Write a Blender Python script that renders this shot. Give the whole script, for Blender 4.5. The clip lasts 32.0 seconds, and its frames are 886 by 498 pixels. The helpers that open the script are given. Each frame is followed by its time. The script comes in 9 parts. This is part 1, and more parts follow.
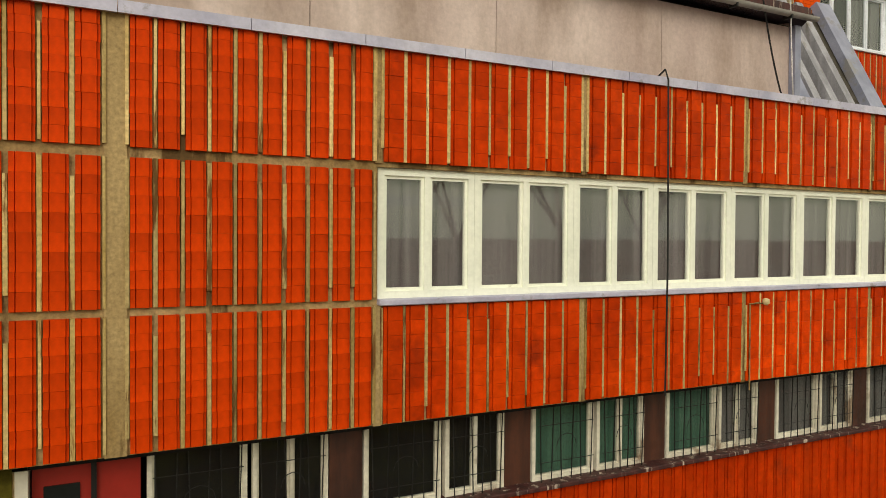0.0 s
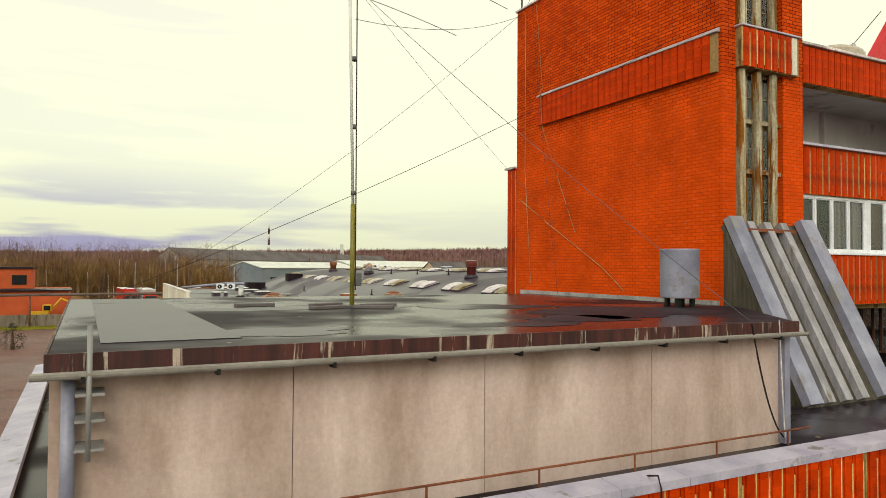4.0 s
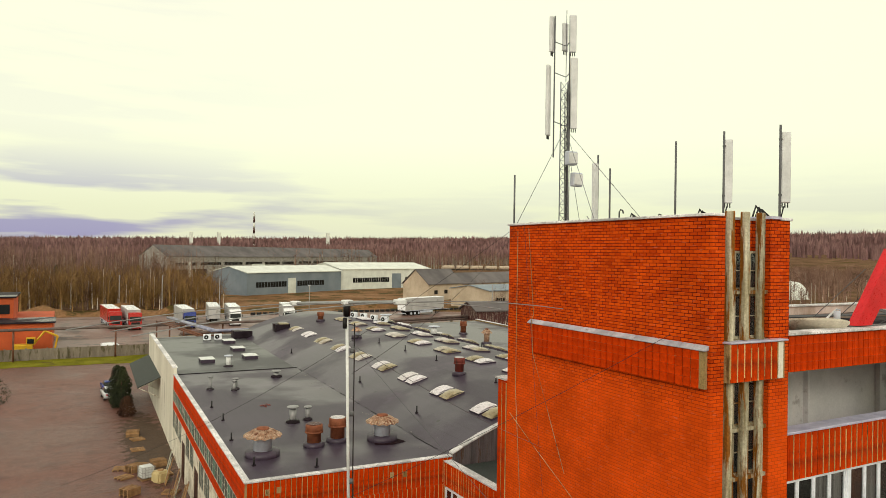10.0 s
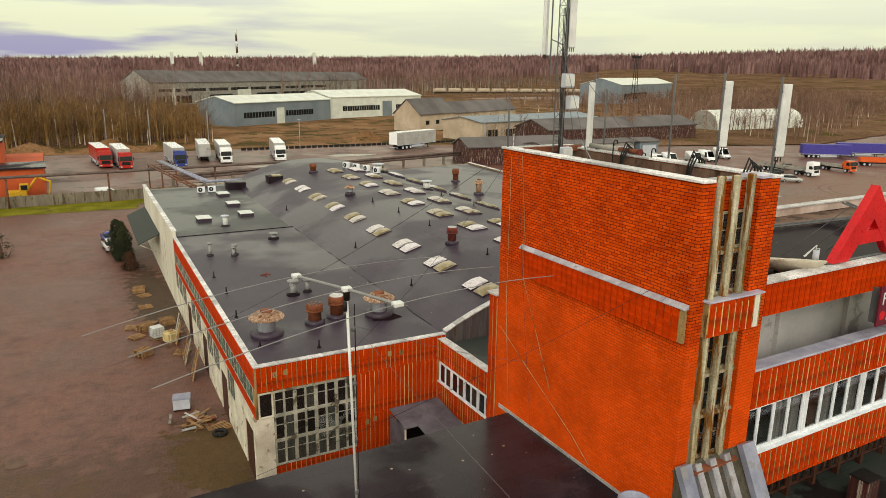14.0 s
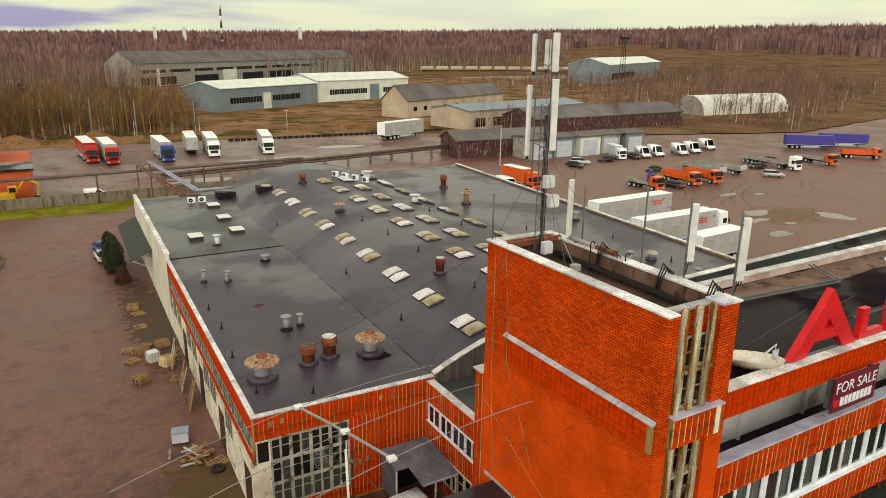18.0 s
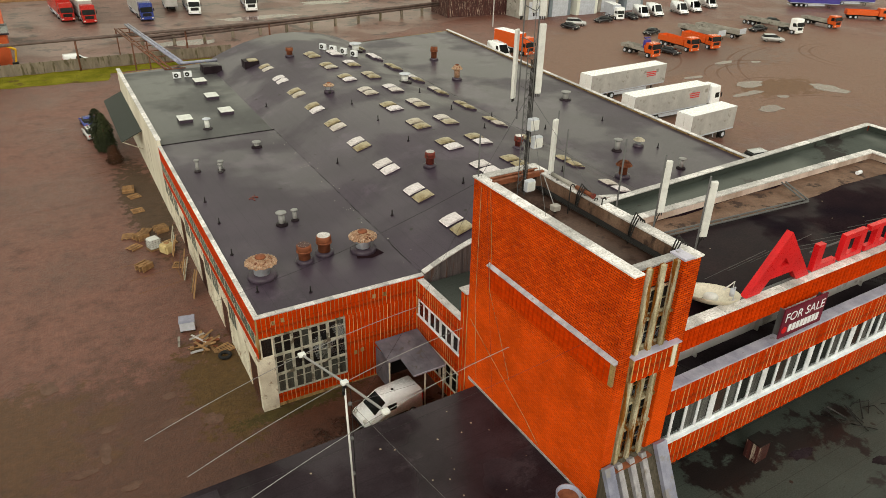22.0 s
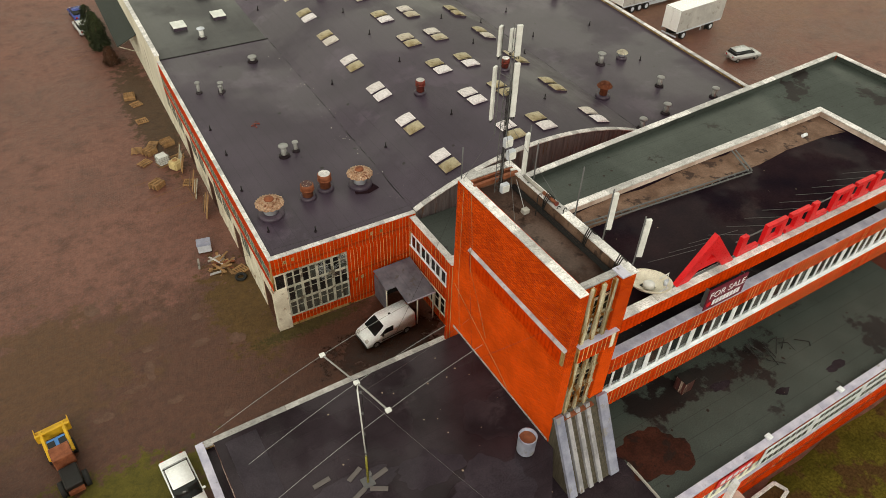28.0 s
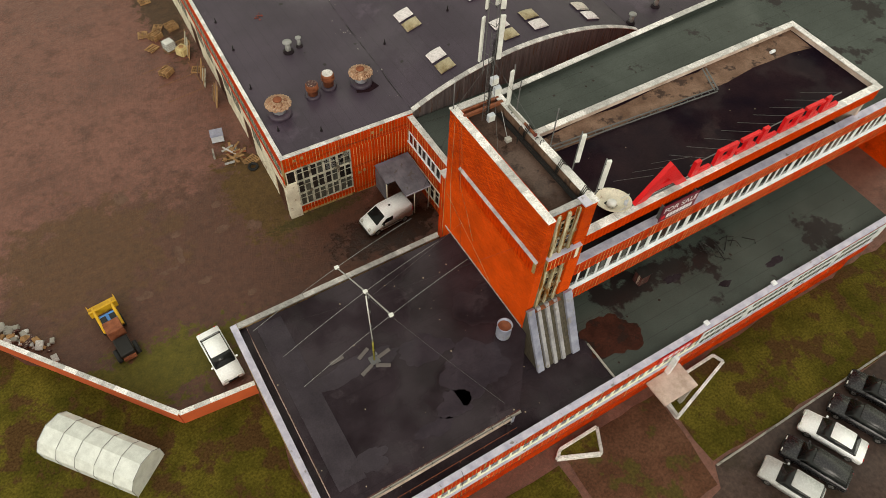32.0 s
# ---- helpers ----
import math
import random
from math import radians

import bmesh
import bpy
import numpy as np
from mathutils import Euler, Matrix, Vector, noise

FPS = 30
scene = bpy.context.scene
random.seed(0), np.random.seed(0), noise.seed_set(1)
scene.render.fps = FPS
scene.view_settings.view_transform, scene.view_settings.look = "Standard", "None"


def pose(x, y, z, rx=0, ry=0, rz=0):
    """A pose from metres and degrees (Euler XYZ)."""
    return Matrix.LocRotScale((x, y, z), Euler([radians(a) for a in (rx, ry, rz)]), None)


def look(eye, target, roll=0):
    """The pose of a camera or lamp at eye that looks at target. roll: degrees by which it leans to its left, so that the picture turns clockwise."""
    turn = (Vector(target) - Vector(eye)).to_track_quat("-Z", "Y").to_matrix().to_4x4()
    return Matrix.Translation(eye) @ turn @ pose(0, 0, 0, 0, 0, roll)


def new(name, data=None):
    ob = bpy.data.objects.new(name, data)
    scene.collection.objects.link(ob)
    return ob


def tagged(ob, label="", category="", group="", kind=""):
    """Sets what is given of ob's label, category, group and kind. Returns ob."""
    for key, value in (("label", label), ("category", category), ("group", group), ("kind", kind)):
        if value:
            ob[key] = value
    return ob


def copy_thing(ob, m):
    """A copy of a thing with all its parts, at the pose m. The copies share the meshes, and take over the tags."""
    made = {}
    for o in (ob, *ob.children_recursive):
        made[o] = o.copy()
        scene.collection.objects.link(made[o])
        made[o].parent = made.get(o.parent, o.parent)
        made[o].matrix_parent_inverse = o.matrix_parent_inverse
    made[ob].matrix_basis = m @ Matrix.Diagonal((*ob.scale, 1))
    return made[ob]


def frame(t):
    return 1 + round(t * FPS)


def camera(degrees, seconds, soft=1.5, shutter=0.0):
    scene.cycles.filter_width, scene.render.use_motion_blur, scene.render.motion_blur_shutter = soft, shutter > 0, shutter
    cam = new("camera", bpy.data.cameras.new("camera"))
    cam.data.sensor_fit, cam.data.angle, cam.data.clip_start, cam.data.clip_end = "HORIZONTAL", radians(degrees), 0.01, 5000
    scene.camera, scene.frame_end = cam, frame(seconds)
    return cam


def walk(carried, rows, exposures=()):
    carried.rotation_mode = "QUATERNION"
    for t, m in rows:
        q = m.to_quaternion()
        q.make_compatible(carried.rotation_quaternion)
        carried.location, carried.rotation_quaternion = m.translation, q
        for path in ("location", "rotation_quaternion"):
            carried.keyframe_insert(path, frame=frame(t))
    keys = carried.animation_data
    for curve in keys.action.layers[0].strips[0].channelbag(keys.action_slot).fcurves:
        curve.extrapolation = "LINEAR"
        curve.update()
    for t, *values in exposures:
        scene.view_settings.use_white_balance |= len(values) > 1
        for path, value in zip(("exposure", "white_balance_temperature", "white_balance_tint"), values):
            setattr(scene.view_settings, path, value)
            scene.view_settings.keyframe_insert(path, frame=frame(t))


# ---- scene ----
cam = camera(65.1, 32.0, soft=0.6)
METRES, EYE, TILT, LEAN, TURN = 44.5, 5.2, 0.45, 0.5, -25.8
PATH = [
    (0, (0.026, -0.095, 5.269), (0.902, 1.702, 5.235), 0.4),
    (0.5, (0.042, -0.074, 5.663), (0.923, 1.721, 5.648), 0.4),
    (1, (0.11, -0.077, 6.085), (0.984, 1.722, 6.124), -0.1),
    (1.5, (0.108, 0.004, 6.698), (0.988, 1.799, 6.76), 0.1),
    (2, (0.038, 0.066, 7.678), (0.94, 1.851, 7.68), 0.6),
    (2.5, (0.077, 0.147, 8.367), (0.985, 1.929, 8.371), 0.7),
    (3, (0.066, 0.199, 9.065), (0.982, 1.977, 9.081), 0.9),
    (3.5, (0.051, 0.24, 9.74), (0.973, 2.015, 9.764), 0.9),
    (4, (0.069, 0.169, 10.38), (0.985, 1.946, 10.433), 0.4),
    (4.5, (0.132, 0.294, 11.205), (1.054, 2.068, 11.259), 0.3),
    (6.5, (-0.304, 0.0, 14.418), (0.635, 1.764, 14.485), 0.7),
    (7, (-0.404, -0.137, 15.226), (0.539, 1.625, 15.294), 0.6),
    (7.5, (-0.242, -0.185, 16.071), (0.695, 1.581, 16.138), 0.8),
    (8, (-0.153, -0.115, 16.762), (0.783, 1.651, 16.832), 0.7),
    (8.5, (-0.195, -0.139, 17.491), (0.743, 1.626, 17.563), 0.8),
    (9, (-0.3, -0.027, 18.079), (0.646, 1.733, 18.151), 0.9),
    (9.5, (-0.343, -0.081, 18.602), (0.605, 1.679, 18.67), 0.9),
    (10, (-0.412, -0.062, 19.087), (0.54, 1.696, 19.101), 0.9),
    (10.5, (-0.498, -0.047, 19.601), (0.461, 1.707, 19.544), 0.7),
    (11, (-0.513, -0.013, 20.068), (0.448, 1.739, 19.982), 0.8),
    (11.5, (-0.529, 0.035, 20.564), (0.434, 1.784, 20.449), 0.7),
    (12, (-0.545, 0.008, 21.05), (0.418, 1.755, 20.908), 0.7),
    (12.5, (-0.468, -0.007, 21.547), (0.495, 1.737, 21.376), 0.8),
    (13, (-0.505, -0.041, 22.092), (0.457, 1.691, 21.824), 0.6),
    (13.5, (-0.624, 0.013, 22.741), (0.339, 1.721, 22.346), 0.7),
    (14, (-0.514, 0.017, 23.054), (0.435, 1.707, 22.561), 0.7),
    (14.5, (-0.43, 0.078, 23.485), (0.514, 1.754, 22.937), 0.5),
    (16.5, (-0.561, -0.122, 26.013), (0.4, 1.548, 25.479), 0.5),
    (17, (-0.627, -0.213, 26.678), (0.34, 1.456, 26.15), 0.5),
    (17.5, (-0.707, -0.288, 27.318), (0.264, 1.38, 26.793), 0.7),
    (18, (-0.798, -0.353, 27.913), (0.172, 1.303, 27.351), 0.8),
    (18.5, (-0.916, -0.425, 28.533), (0.044, 1.2, 27.873), 0.8),
    (19, (-1.037, -0.539, 28.881), (-0.11, 1.014, 28.027), 1.1),
    (19.5, (-0.919, -0.499, 29.379), (-0.015, 1.011, 28.428), 1.1),
    (20, (-0.945, -0.575, 29.816), (-0.037, 0.934, 28.866), 1.2),
    (20.5, (-0.857, -0.538, 30.189), (0.052, 0.969, 29.239), 1.3),
    (21, (-0.845, -0.552, 30.612), (0.065, 0.952, 29.657), 1.3),
    (21.5, (-0.852, -0.602, 31.123), (0.06, 0.9, 30.167), 1.3),
    (22, (-0.913, -0.677, 31.826), (0.003, 0.823, 30.871), 1.4),
    (22.5, (-0.853, -0.749, 32.573), (0.063, 0.751, 31.618), 1.4),
    (23, (-0.945, -0.85, 33.5), (-0.027, 0.646, 32.542), 1.3),
    (23.5, (-1.007, -0.917, 34.063), (-0.084, 0.58, 33.111), 1.6),
    (24, (-1.136, -1.031, 34.763), (-0.221, 0.442, 33.765), 1.8),
    (24.5, (-1.178, -1.113, 35.498), (-0.294, 0.302, 34.395), 1.9),
    (26.5, (-1.161, -1.294, 38.805), (-0.304, 0.067, 37.616), 1.8),
    (27, (-1.133, -1.289, 39.502), (-0.331, -0.023, 38.177), 1.8),
    (27.5, (-1.205, -1.334, 40.254), (-0.403, -0.074, 38.924), 1.9),
    (28, (-1.32, -1.355, 41.017), (-0.513, -0.098, 39.688), 2.1),
    (28.5, (-1.323, -1.485, 41.919), (-0.517, -0.229, 40.588), 2.0),
    (29, (-1.384, -1.608, 42.788), (-0.577, -0.353, 41.456), 2.1),
    (29.5, (-1.445, -1.694, 43.653), (-0.635, -0.441, 42.321), 2.2),
    (30, (-1.521, -1.7, 44.464), (-0.707, -0.45, 43.132), 2.4),
    (30.5, (-1.54, -1.808, 45.331), (-0.725, -0.556, 44.001), 2.4),
    (31, (-1.664, -1.928, 46.366), (-0.846, -0.678, 45.036), 2.5),
    (31.5, (-1.962, -2.297, 47.143), (-1.158, -1.08, 45.775), 2.9),
    (32, (-1.935, -2.427, 48.053), (-1.283, -1.459, 46.429), 3.6),
]
walk(cam, [(t, look(eye, target, roll)) for t, eye, target, roll in PATH])

# ---- light ----
SUN_EL, SUN_AZ = radians(29), radians(215)
world = bpy.data.worlds.new("overcast_sky")
scene.world = world
world.use_nodes = True
wn, wl = world.node_tree.nodes, world.node_tree.links
wn.clear()
w_out = wn.new("ShaderNodeOutputWorld")
w_bg = wn.new("ShaderNodeBackground")
w_bg2 = wn.new("ShaderNodeBackground")
w_add = wn.new("ShaderNodeAddShader")
w_sky = wn.new("ShaderNodeTexSky")
w_sky.sky_type = "NISHITA"
w_sky.sun_disc = False
w_sky.sun_elevation, w_sky.sun_rotation = SUN_EL, SUN_AZ
w_sky.air_density, w_sky.dust_density = 1.0, 3.0
wl.new(w_sky.outputs[0], w_bg.inputs[0])
w_bg.inputs[1].default_value = 0.02
w_co = wn.new("ShaderNodeTexCoord")
w_sep = wn.new("ShaderNodeSeparateXYZ")
wl.new(w_co.outputs["Generated"], w_sep.inputs[0])
w_grad = wn.new("ShaderNodeMapRange")
w_grad.inputs["From Min"].default_value, w_grad.inputs["From Max"].default_value = -0.05, 1.0
w_grad.inputs["To Min"].default_value, w_grad.inputs["To Max"].default_value = 0.0, 1.0
wl.new(w_sep.outputs["Z"], w_grad.inputs["Value"])
w_ramp = wn.new("ShaderNodeValToRGB")
w_ramp.color_ramp.elements[0].position, w_ramp.color_ramp.elements[0].color = 0.03, (0.74, 0.74, 0.56, 1)
w_ramp.color_ramp.elements[1].position, w_ramp.color_ramp.elements[1].color = 1.0, (0.86, 0.83, 0.70, 1)
for pos, col in ((0.10, (0.80, 0.82, 0.55, 1)), (0.2, (0.97, 0.97, 0.67, 1)), (0.5, (1.02, 0.995, 0.75, 1))):
    el = w_ramp.color_ramp.elements.new(pos)
    el.color = col
wl.new(w_grad.outputs[0], w_ramp.inputs[0])
# stretched cloud streaks, denser toward the horizon
w_map = wn.new("ShaderNodeMapping")
w_map.inputs["Scale"].default_value = (1.6, 1.6, 14.0)
wl.new(w_co.outputs["Generated"], w_map.inputs["Vector"])
w_noise = wn.new("ShaderNodeTexNoise")
w_noise.inputs["Scale"].default_value, w_noise.inputs["Detail"].default_value = 1.7, 5.0
wl.new(w_map.outputs[0], w_noise.inputs["Vector"])
w_cr = wn.new("ShaderNodeValToRGB")
w_cr.color_ramp.elements[0].position, w_cr.color_ramp.elements[0].color = 0.40, (0.46, 0.43, 0.90, 1)
w_cr.color_ramp.elements[1].position, w_cr.color_ramp.elements[1].color = 0.50, (1, 1, 1, 1)
wl.new(w_noise.outputs["Fac"], w_cr.inputs[0])
w_mul = wn.new("ShaderNodeMix")
w_mul.data_type, w_mul.blend_type = "RGBA", "MULTIPLY"
w_mx = wn.new("ShaderNodeMapRange")
w_mx.inputs["From Min"].default_value, w_mx.inputs["From Max"].default_value = 0.42, 0.05
w_mx.inputs["To Min"].default_value, w_mx.inputs["To Max"].default_value = 0.22, 1.0
wl.new(w_sep.outputs["X"], w_mx.inputs["Value"])
w_mz = wn.new("ShaderNodeMapRange")
w_mz.inputs["From Min"].default_value, w_mz.inputs["From Max"].default_value = 0.13, 0.045
w_mz.inputs["To Min"].default_value, w_mz.inputs["To Max"].default_value = 0.15, 1.0
wl.new(w_sep.outputs["Z"], w_mz.inputs["Value"])
w_mm = wn.new("ShaderNodeMath")
w_mm.operation = "MULTIPLY"
wl.new(w_mx.outputs[0], w_mm.inputs[0])
wl.new(w_mz.outputs[0], w_mm.inputs[1])
wl.new(w_mm.outputs[0], w_mul.inputs["Factor"])
wl.new(w_ramp.outputs[0], w_mul.inputs["A"])
wl.new(w_cr.outputs[0], w_mul.inputs["B"])
wl.new(w_mul.outputs["Result"], w_bg2.inputs[0])
w_bg2.inputs[1].default_value = 1.0
wl.new(w_bg.outputs[0], w_add.inputs[0])
wl.new(w_bg2.outputs[0], w_add.inputs[1])
wl.new(w_add.outputs[0], w_out.inputs[0])

sun = new("sun", bpy.data.lights.new("sun", "SUN"))
sun.data.energy, sun.data.angle, sun.data.color = 1.15, radians(28), (1.0, 0.93, 0.82)
sun.matrix_basis = look((0, 0, 60), (0.45 * 40, 0.68 * 40, 60 - 40 * 0.46))

# ---- materials ----
def nodes_of(name):
    m = bpy.data.materials.new(name)
    m.use_nodes = True
    n, l = m.node_tree.nodes, m.node_tree.links
    n.clear()
    out = n.new("ShaderNodeOutputMaterial")
    b = n.new("ShaderNodeBsdfPrincipled")
    l.new(b.outputs[0], out.inputs[0])
    return m, n, l, b, out


def surf(name, a, b2, rough=0.6, metal=0.0, big=0.6, small=14.0, bump=0.15, rnd=0.0, streak=None, wet=0.0, spec=0.5, grain=0.25, stain=None, stain_at=0.62, stain_scale=0.5, rough2=None, speck=None, seam=None, wspec=0.2, blur=0.03, duo=None):
    """Two-scale varied surface: a..b2 by large noise, fine grain, optional vertical streaks, stains and wet patches."""
    m, n, l, p, out = nodes_of(name)
    co = n.new("ShaderNodeTexCoord")
    src = co.outputs["Object"]
    if streak:
        mp = n.new("ShaderNodeMapping")
        mp.inputs["Scale"].default_value = streak
        l.new(src, mp.inputs["Vector"])
        v1 = mp.outputs[0]
    else:
        v1 = src
    n1 = n.new("ShaderNodeTexNoise")
    n1.inputs["Scale"].default_value, n1.inputs["Detail"].default_value = big, 6
    n1.inputs["Roughness"].default_value = 0.6
    l.new(v1, n1.inputs["Vector"])
    n2 = n.new("ShaderNodeTexNoise")
    n2.inputs["Scale"].default_value, n2.inputs["Detail"].default_value = small, 8
    n2.inputs["Roughness"].default_value = 0.62
    l.new(src, n2.inputs["Vector"])
    r1 = n.new("ShaderNodeValToRGB")
    r1.color_ramp.elements[0].position, r1.color_ramp.elements[0].color = 0.36, (*a, 1)
    r1.color_ramp.elements[1].position, r1.color_ramp.elements[1].color = 0.64, (*b2, 1)
    l.new(n1.outputs["Fac"], r1.inputs[0])
    col = r1.outputs[0]
    if stain:
        n3 = n.new("ShaderNodeTexNoise")
        n3.inputs["Scale"].default_value, n3.inputs["Detail"].default_value = stain_scale, 7
        n3.inputs["Roughness"].default_value = 0.65
        mp3 = n.new("ShaderNodeMapping")
        mp3.inputs["Location"].default_value = (13.1, 4.7, 2.2)
        if streak:
            mp3.inputs["Scale"].default_value = streak
        l.new(src, mp3.inputs["Vector"])
        l.new(mp3.outputs[0], n3.inputs["Vector"])
        r3 = n.new("ShaderNodeMapRange")
        r3.inputs["From Min"].default_value, r3.inputs["From Max"].default_value = stain_at - blur, stain_at + blur
        l.new(n3.outputs["Fac"], r3.inputs["Value"])
        mx3 = n.new("ShaderNodeMix")
        mx3.data_type = "RGBA"
        l.new(r3.outputs[0], mx3.inputs["Factor"])
        l.new(col, mx3.inputs["A"])
        mx3.inputs["B"].default_value = (*stain, 1)
        col = mx3.outputs["Result"]
    if duo:
        # some pieces have another tint
        od = n.new("ShaderNodeObjectInfo")
        rd = n.new("ShaderNodeMapRange")
        rd.inputs["From Min"].default_value, rd.inputs["From Max"].default_value = 0.35, 0.75
        l.new(od.outputs["Random"], rd.inputs["Value"])
        md = n.new("ShaderNodeMix")
        md.data_type = "RGBA"
        l.new(rd.outputs[0], md.inputs["Factor"])
        l.new(col, md.inputs["A"])
        md.inputs["B"].default_value = (*duo, 1)
        col = md.outputs["Result"]
    if speck:
        # scattered litter: (colour, cells per metre, size)
        vo = n.new("ShaderNodeTexVoronoi")
        vo.inputs["Scale"].default_value = speck[1]
        l.new(src, vo.inputs["Vector"])
        vs = n.new("ShaderNodeSeparateColor")
        l.new(vo.outputs["Color"], vs.inputs[0])
        sz = n.new("ShaderNodeMath")
        sz.operation = "MULTIPLY"
        sz.inputs[1].default_value = speck[2]
        l.new(vs.outputs[0], sz.inputs[0])
        lt = n.new("ShaderNodeMath")
        lt.operation = "LESS_THAN"
        l.new(vo.outputs["Distance"], lt.inputs[0])
        l.new(sz.outputs[0], lt.inputs[1])
        mk = n.new("ShaderNodeMix")
        mk.data_type = "RGBA"
        l.new(lt.outputs[0], mk.inputs["Factor"])
        l.new(col, mk.inputs["A"])
        mk.inputs["B"].default_value = (*speck[0], 1)
        col = mk.outputs["Result"]
    if seam:
        # lapped sheet edges: (axis, spacing, width)
        sx = n.new("ShaderNodeSeparateXYZ")
        nd = n.new("ShaderNodeMix")
        nd.data_type = "VECTOR"
        nd.inputs["Factor"].default_value = 0.04
        l.new(src, nd.inputs["A"])
        l.new(n1.outputs["Color"], nd.inputs["B"])
        l.new(nd.outputs["Result"], sx.inputs[0])
        dv = n.new("ShaderNodeMath")
        dv.operation = "DIVIDE"
        dv.inputs[1].default_value = seam[1]
        l.new(sx.outputs[seam[0]], dv.inputs[0])
        fr = n.new("ShaderNodeMath")
        fr.operation = "FRACT"
        l.new(dv.outputs[0], fr.inputs[0])
        ls = n.new("ShaderNodeMath")
        ls.operation = "LESS_THAN"
        ls.inputs[1].default_value = seam[2]
        l.new(fr.outputs[0], ls.inputs[0])
        lf = n.new("ShaderNodeMath")
        lf.operation = "MULTIPLY"
        lf.inputs[1].default_value = 0.45
        l.new(ls.outputs[0], lf.inputs[0])
        ms = n.new("ShaderNodeMix")
        ms.data_type = "RGBA"
        l.new(lf.outputs[0], ms.inputs["Factor"])
        l.new(col, ms.inputs["A"])
        ms.inputs["B"].default_value = (0.008, 0.007, 0.008, 1)
        col = ms.outputs["Result"]
    hs = n.new("ShaderNodeHueSaturation")
    mr = n.new("ShaderNodeMapRange")
    mr.inputs["From Min"].default_value, mr.inputs["From Max"].default_value = 0.3, 0.7
    mr.inputs["To Min"].default_value, mr.inputs["To Max"].default_value = 1 - grain, 1 + grain
    l.new(n2.outputs["Fac"], mr.inputs["Value"])
    val = mr.outputs[0]
    if rnd:
        oi = n.new("ShaderNodeObjectInfo")
        m2 = n.new("ShaderNodeMapRange")
        m2.inputs["To Min"].default_value, m2.inputs["To Max"].default_value = 1 - rnd, 1 + rnd
        l.new(oi.outputs["Random"], m2.inputs["Value"])
        geo = n.new("ShaderNodeNewGeometry")
        m3 = n.new("ShaderNodeMapRange")
        m3.inputs["To Min"].default_value, m3.inputs["To Max"].default_value = 1 - rnd, 1 + rnd
        l.new(geo.outputs["Random Per Island"], m3.inputs["Value"])
        mm = n.new("ShaderNodeMath")
        mm.operation = "MULTIPLY"
        l.new(m2.outputs[0], mm.inputs[0])
        l.new(m3.outputs[0], mm.inputs[1])
        mm2 = n.new("ShaderNodeMath")
        mm2.operation = "MULTIPLY"
        l.new(mm.outputs[0], mm2.inputs[0])
        l.new(val, mm2.inputs[1])
        val = mm2.outputs[0]
    l.new(val, hs.inputs["Value"])
    l.new(col, hs.inputs["Color"])
    l.new(hs.outputs[0], p.inputs["Base Color"])
    p.inputs["Metallic"].default_value = metal
    p.inputs["Specular IOR Level"].default_value = spec
    rr = n.new("ShaderNodeMapRange")
    lo, hi = (rough - 0.12, min(1, rough + 0.12)) if rough2 is None else (rough, rough2)
    rr.inputs["From Min"].default_value, rr.inputs["From Max"].default_value = 0.35, 0.65
    rr.inputs["To Min"].default_value, rr.inputs["To Max"].default_value = lo, hi
    if wet:
        nw = n.new("ShaderNodeTexNoise")
        nw.inputs["Scale"].default_value, nw.inputs["Detail"].default_value = wet, 4
        mpw = n.new("ShaderNodeMapping")
        mpw.inputs["Location"].default_value = (31.0, 17.0, 5.0)
        l.new(src, mpw.inputs["Vector"])
        l.new(mpw.outputs[0], nw.inputs["Vector"])
        l.new(nw.outputs["Fac"], rr.inputs["Value"])
        rr.inputs["From Min"].default_value, rr.inputs["From Max"].default_value = 0.44, 0.54
        rr.inputs["To Min"].default_value, rr.inputs["To Max"].default_value = (rough2 if rough2 else 0.8), rough
        sw = n.new("ShaderNodeMapRange")
        sw.inputs["From Min"].default_value, sw.inputs["From Max"].default_value = 0.50, 0.56
        sw.inputs["To Min"].default_value, sw.inputs["To Max"].default_value = spec, wspec
        l.new(nw.outputs["Fac"], sw.inputs["Value"])
        l.new(sw.outputs[0], p.inputs["Specular IOR Level"])
    else:
        l.new(n2.outputs["Fac"], rr.inputs["Value"])
    l.new(rr.outputs[0], p.inputs["Roughness"])
    if bump:
        bp = n.new("ShaderNodeBump")
        bp.inputs["Strength"].default_value, bp.inputs["Distance"].default_value = bump, 0.02
        l.new(n2.outputs["Fac"], bp.inputs["Height"])
        l.new(bp.outputs[0], p.inputs["Normal"])
    return m


def plain(name, c, rough=0.5, metal=0.0, v=0.12, s=6.0):
    return surf(name, tuple(x * (1 - v) for x in c), tuple(min(1, x * (1 + v)) for x in c), rough, metal, big=s * 0.25, small=s * 3, bump=0.03, grain=0.08, spec=0.3)


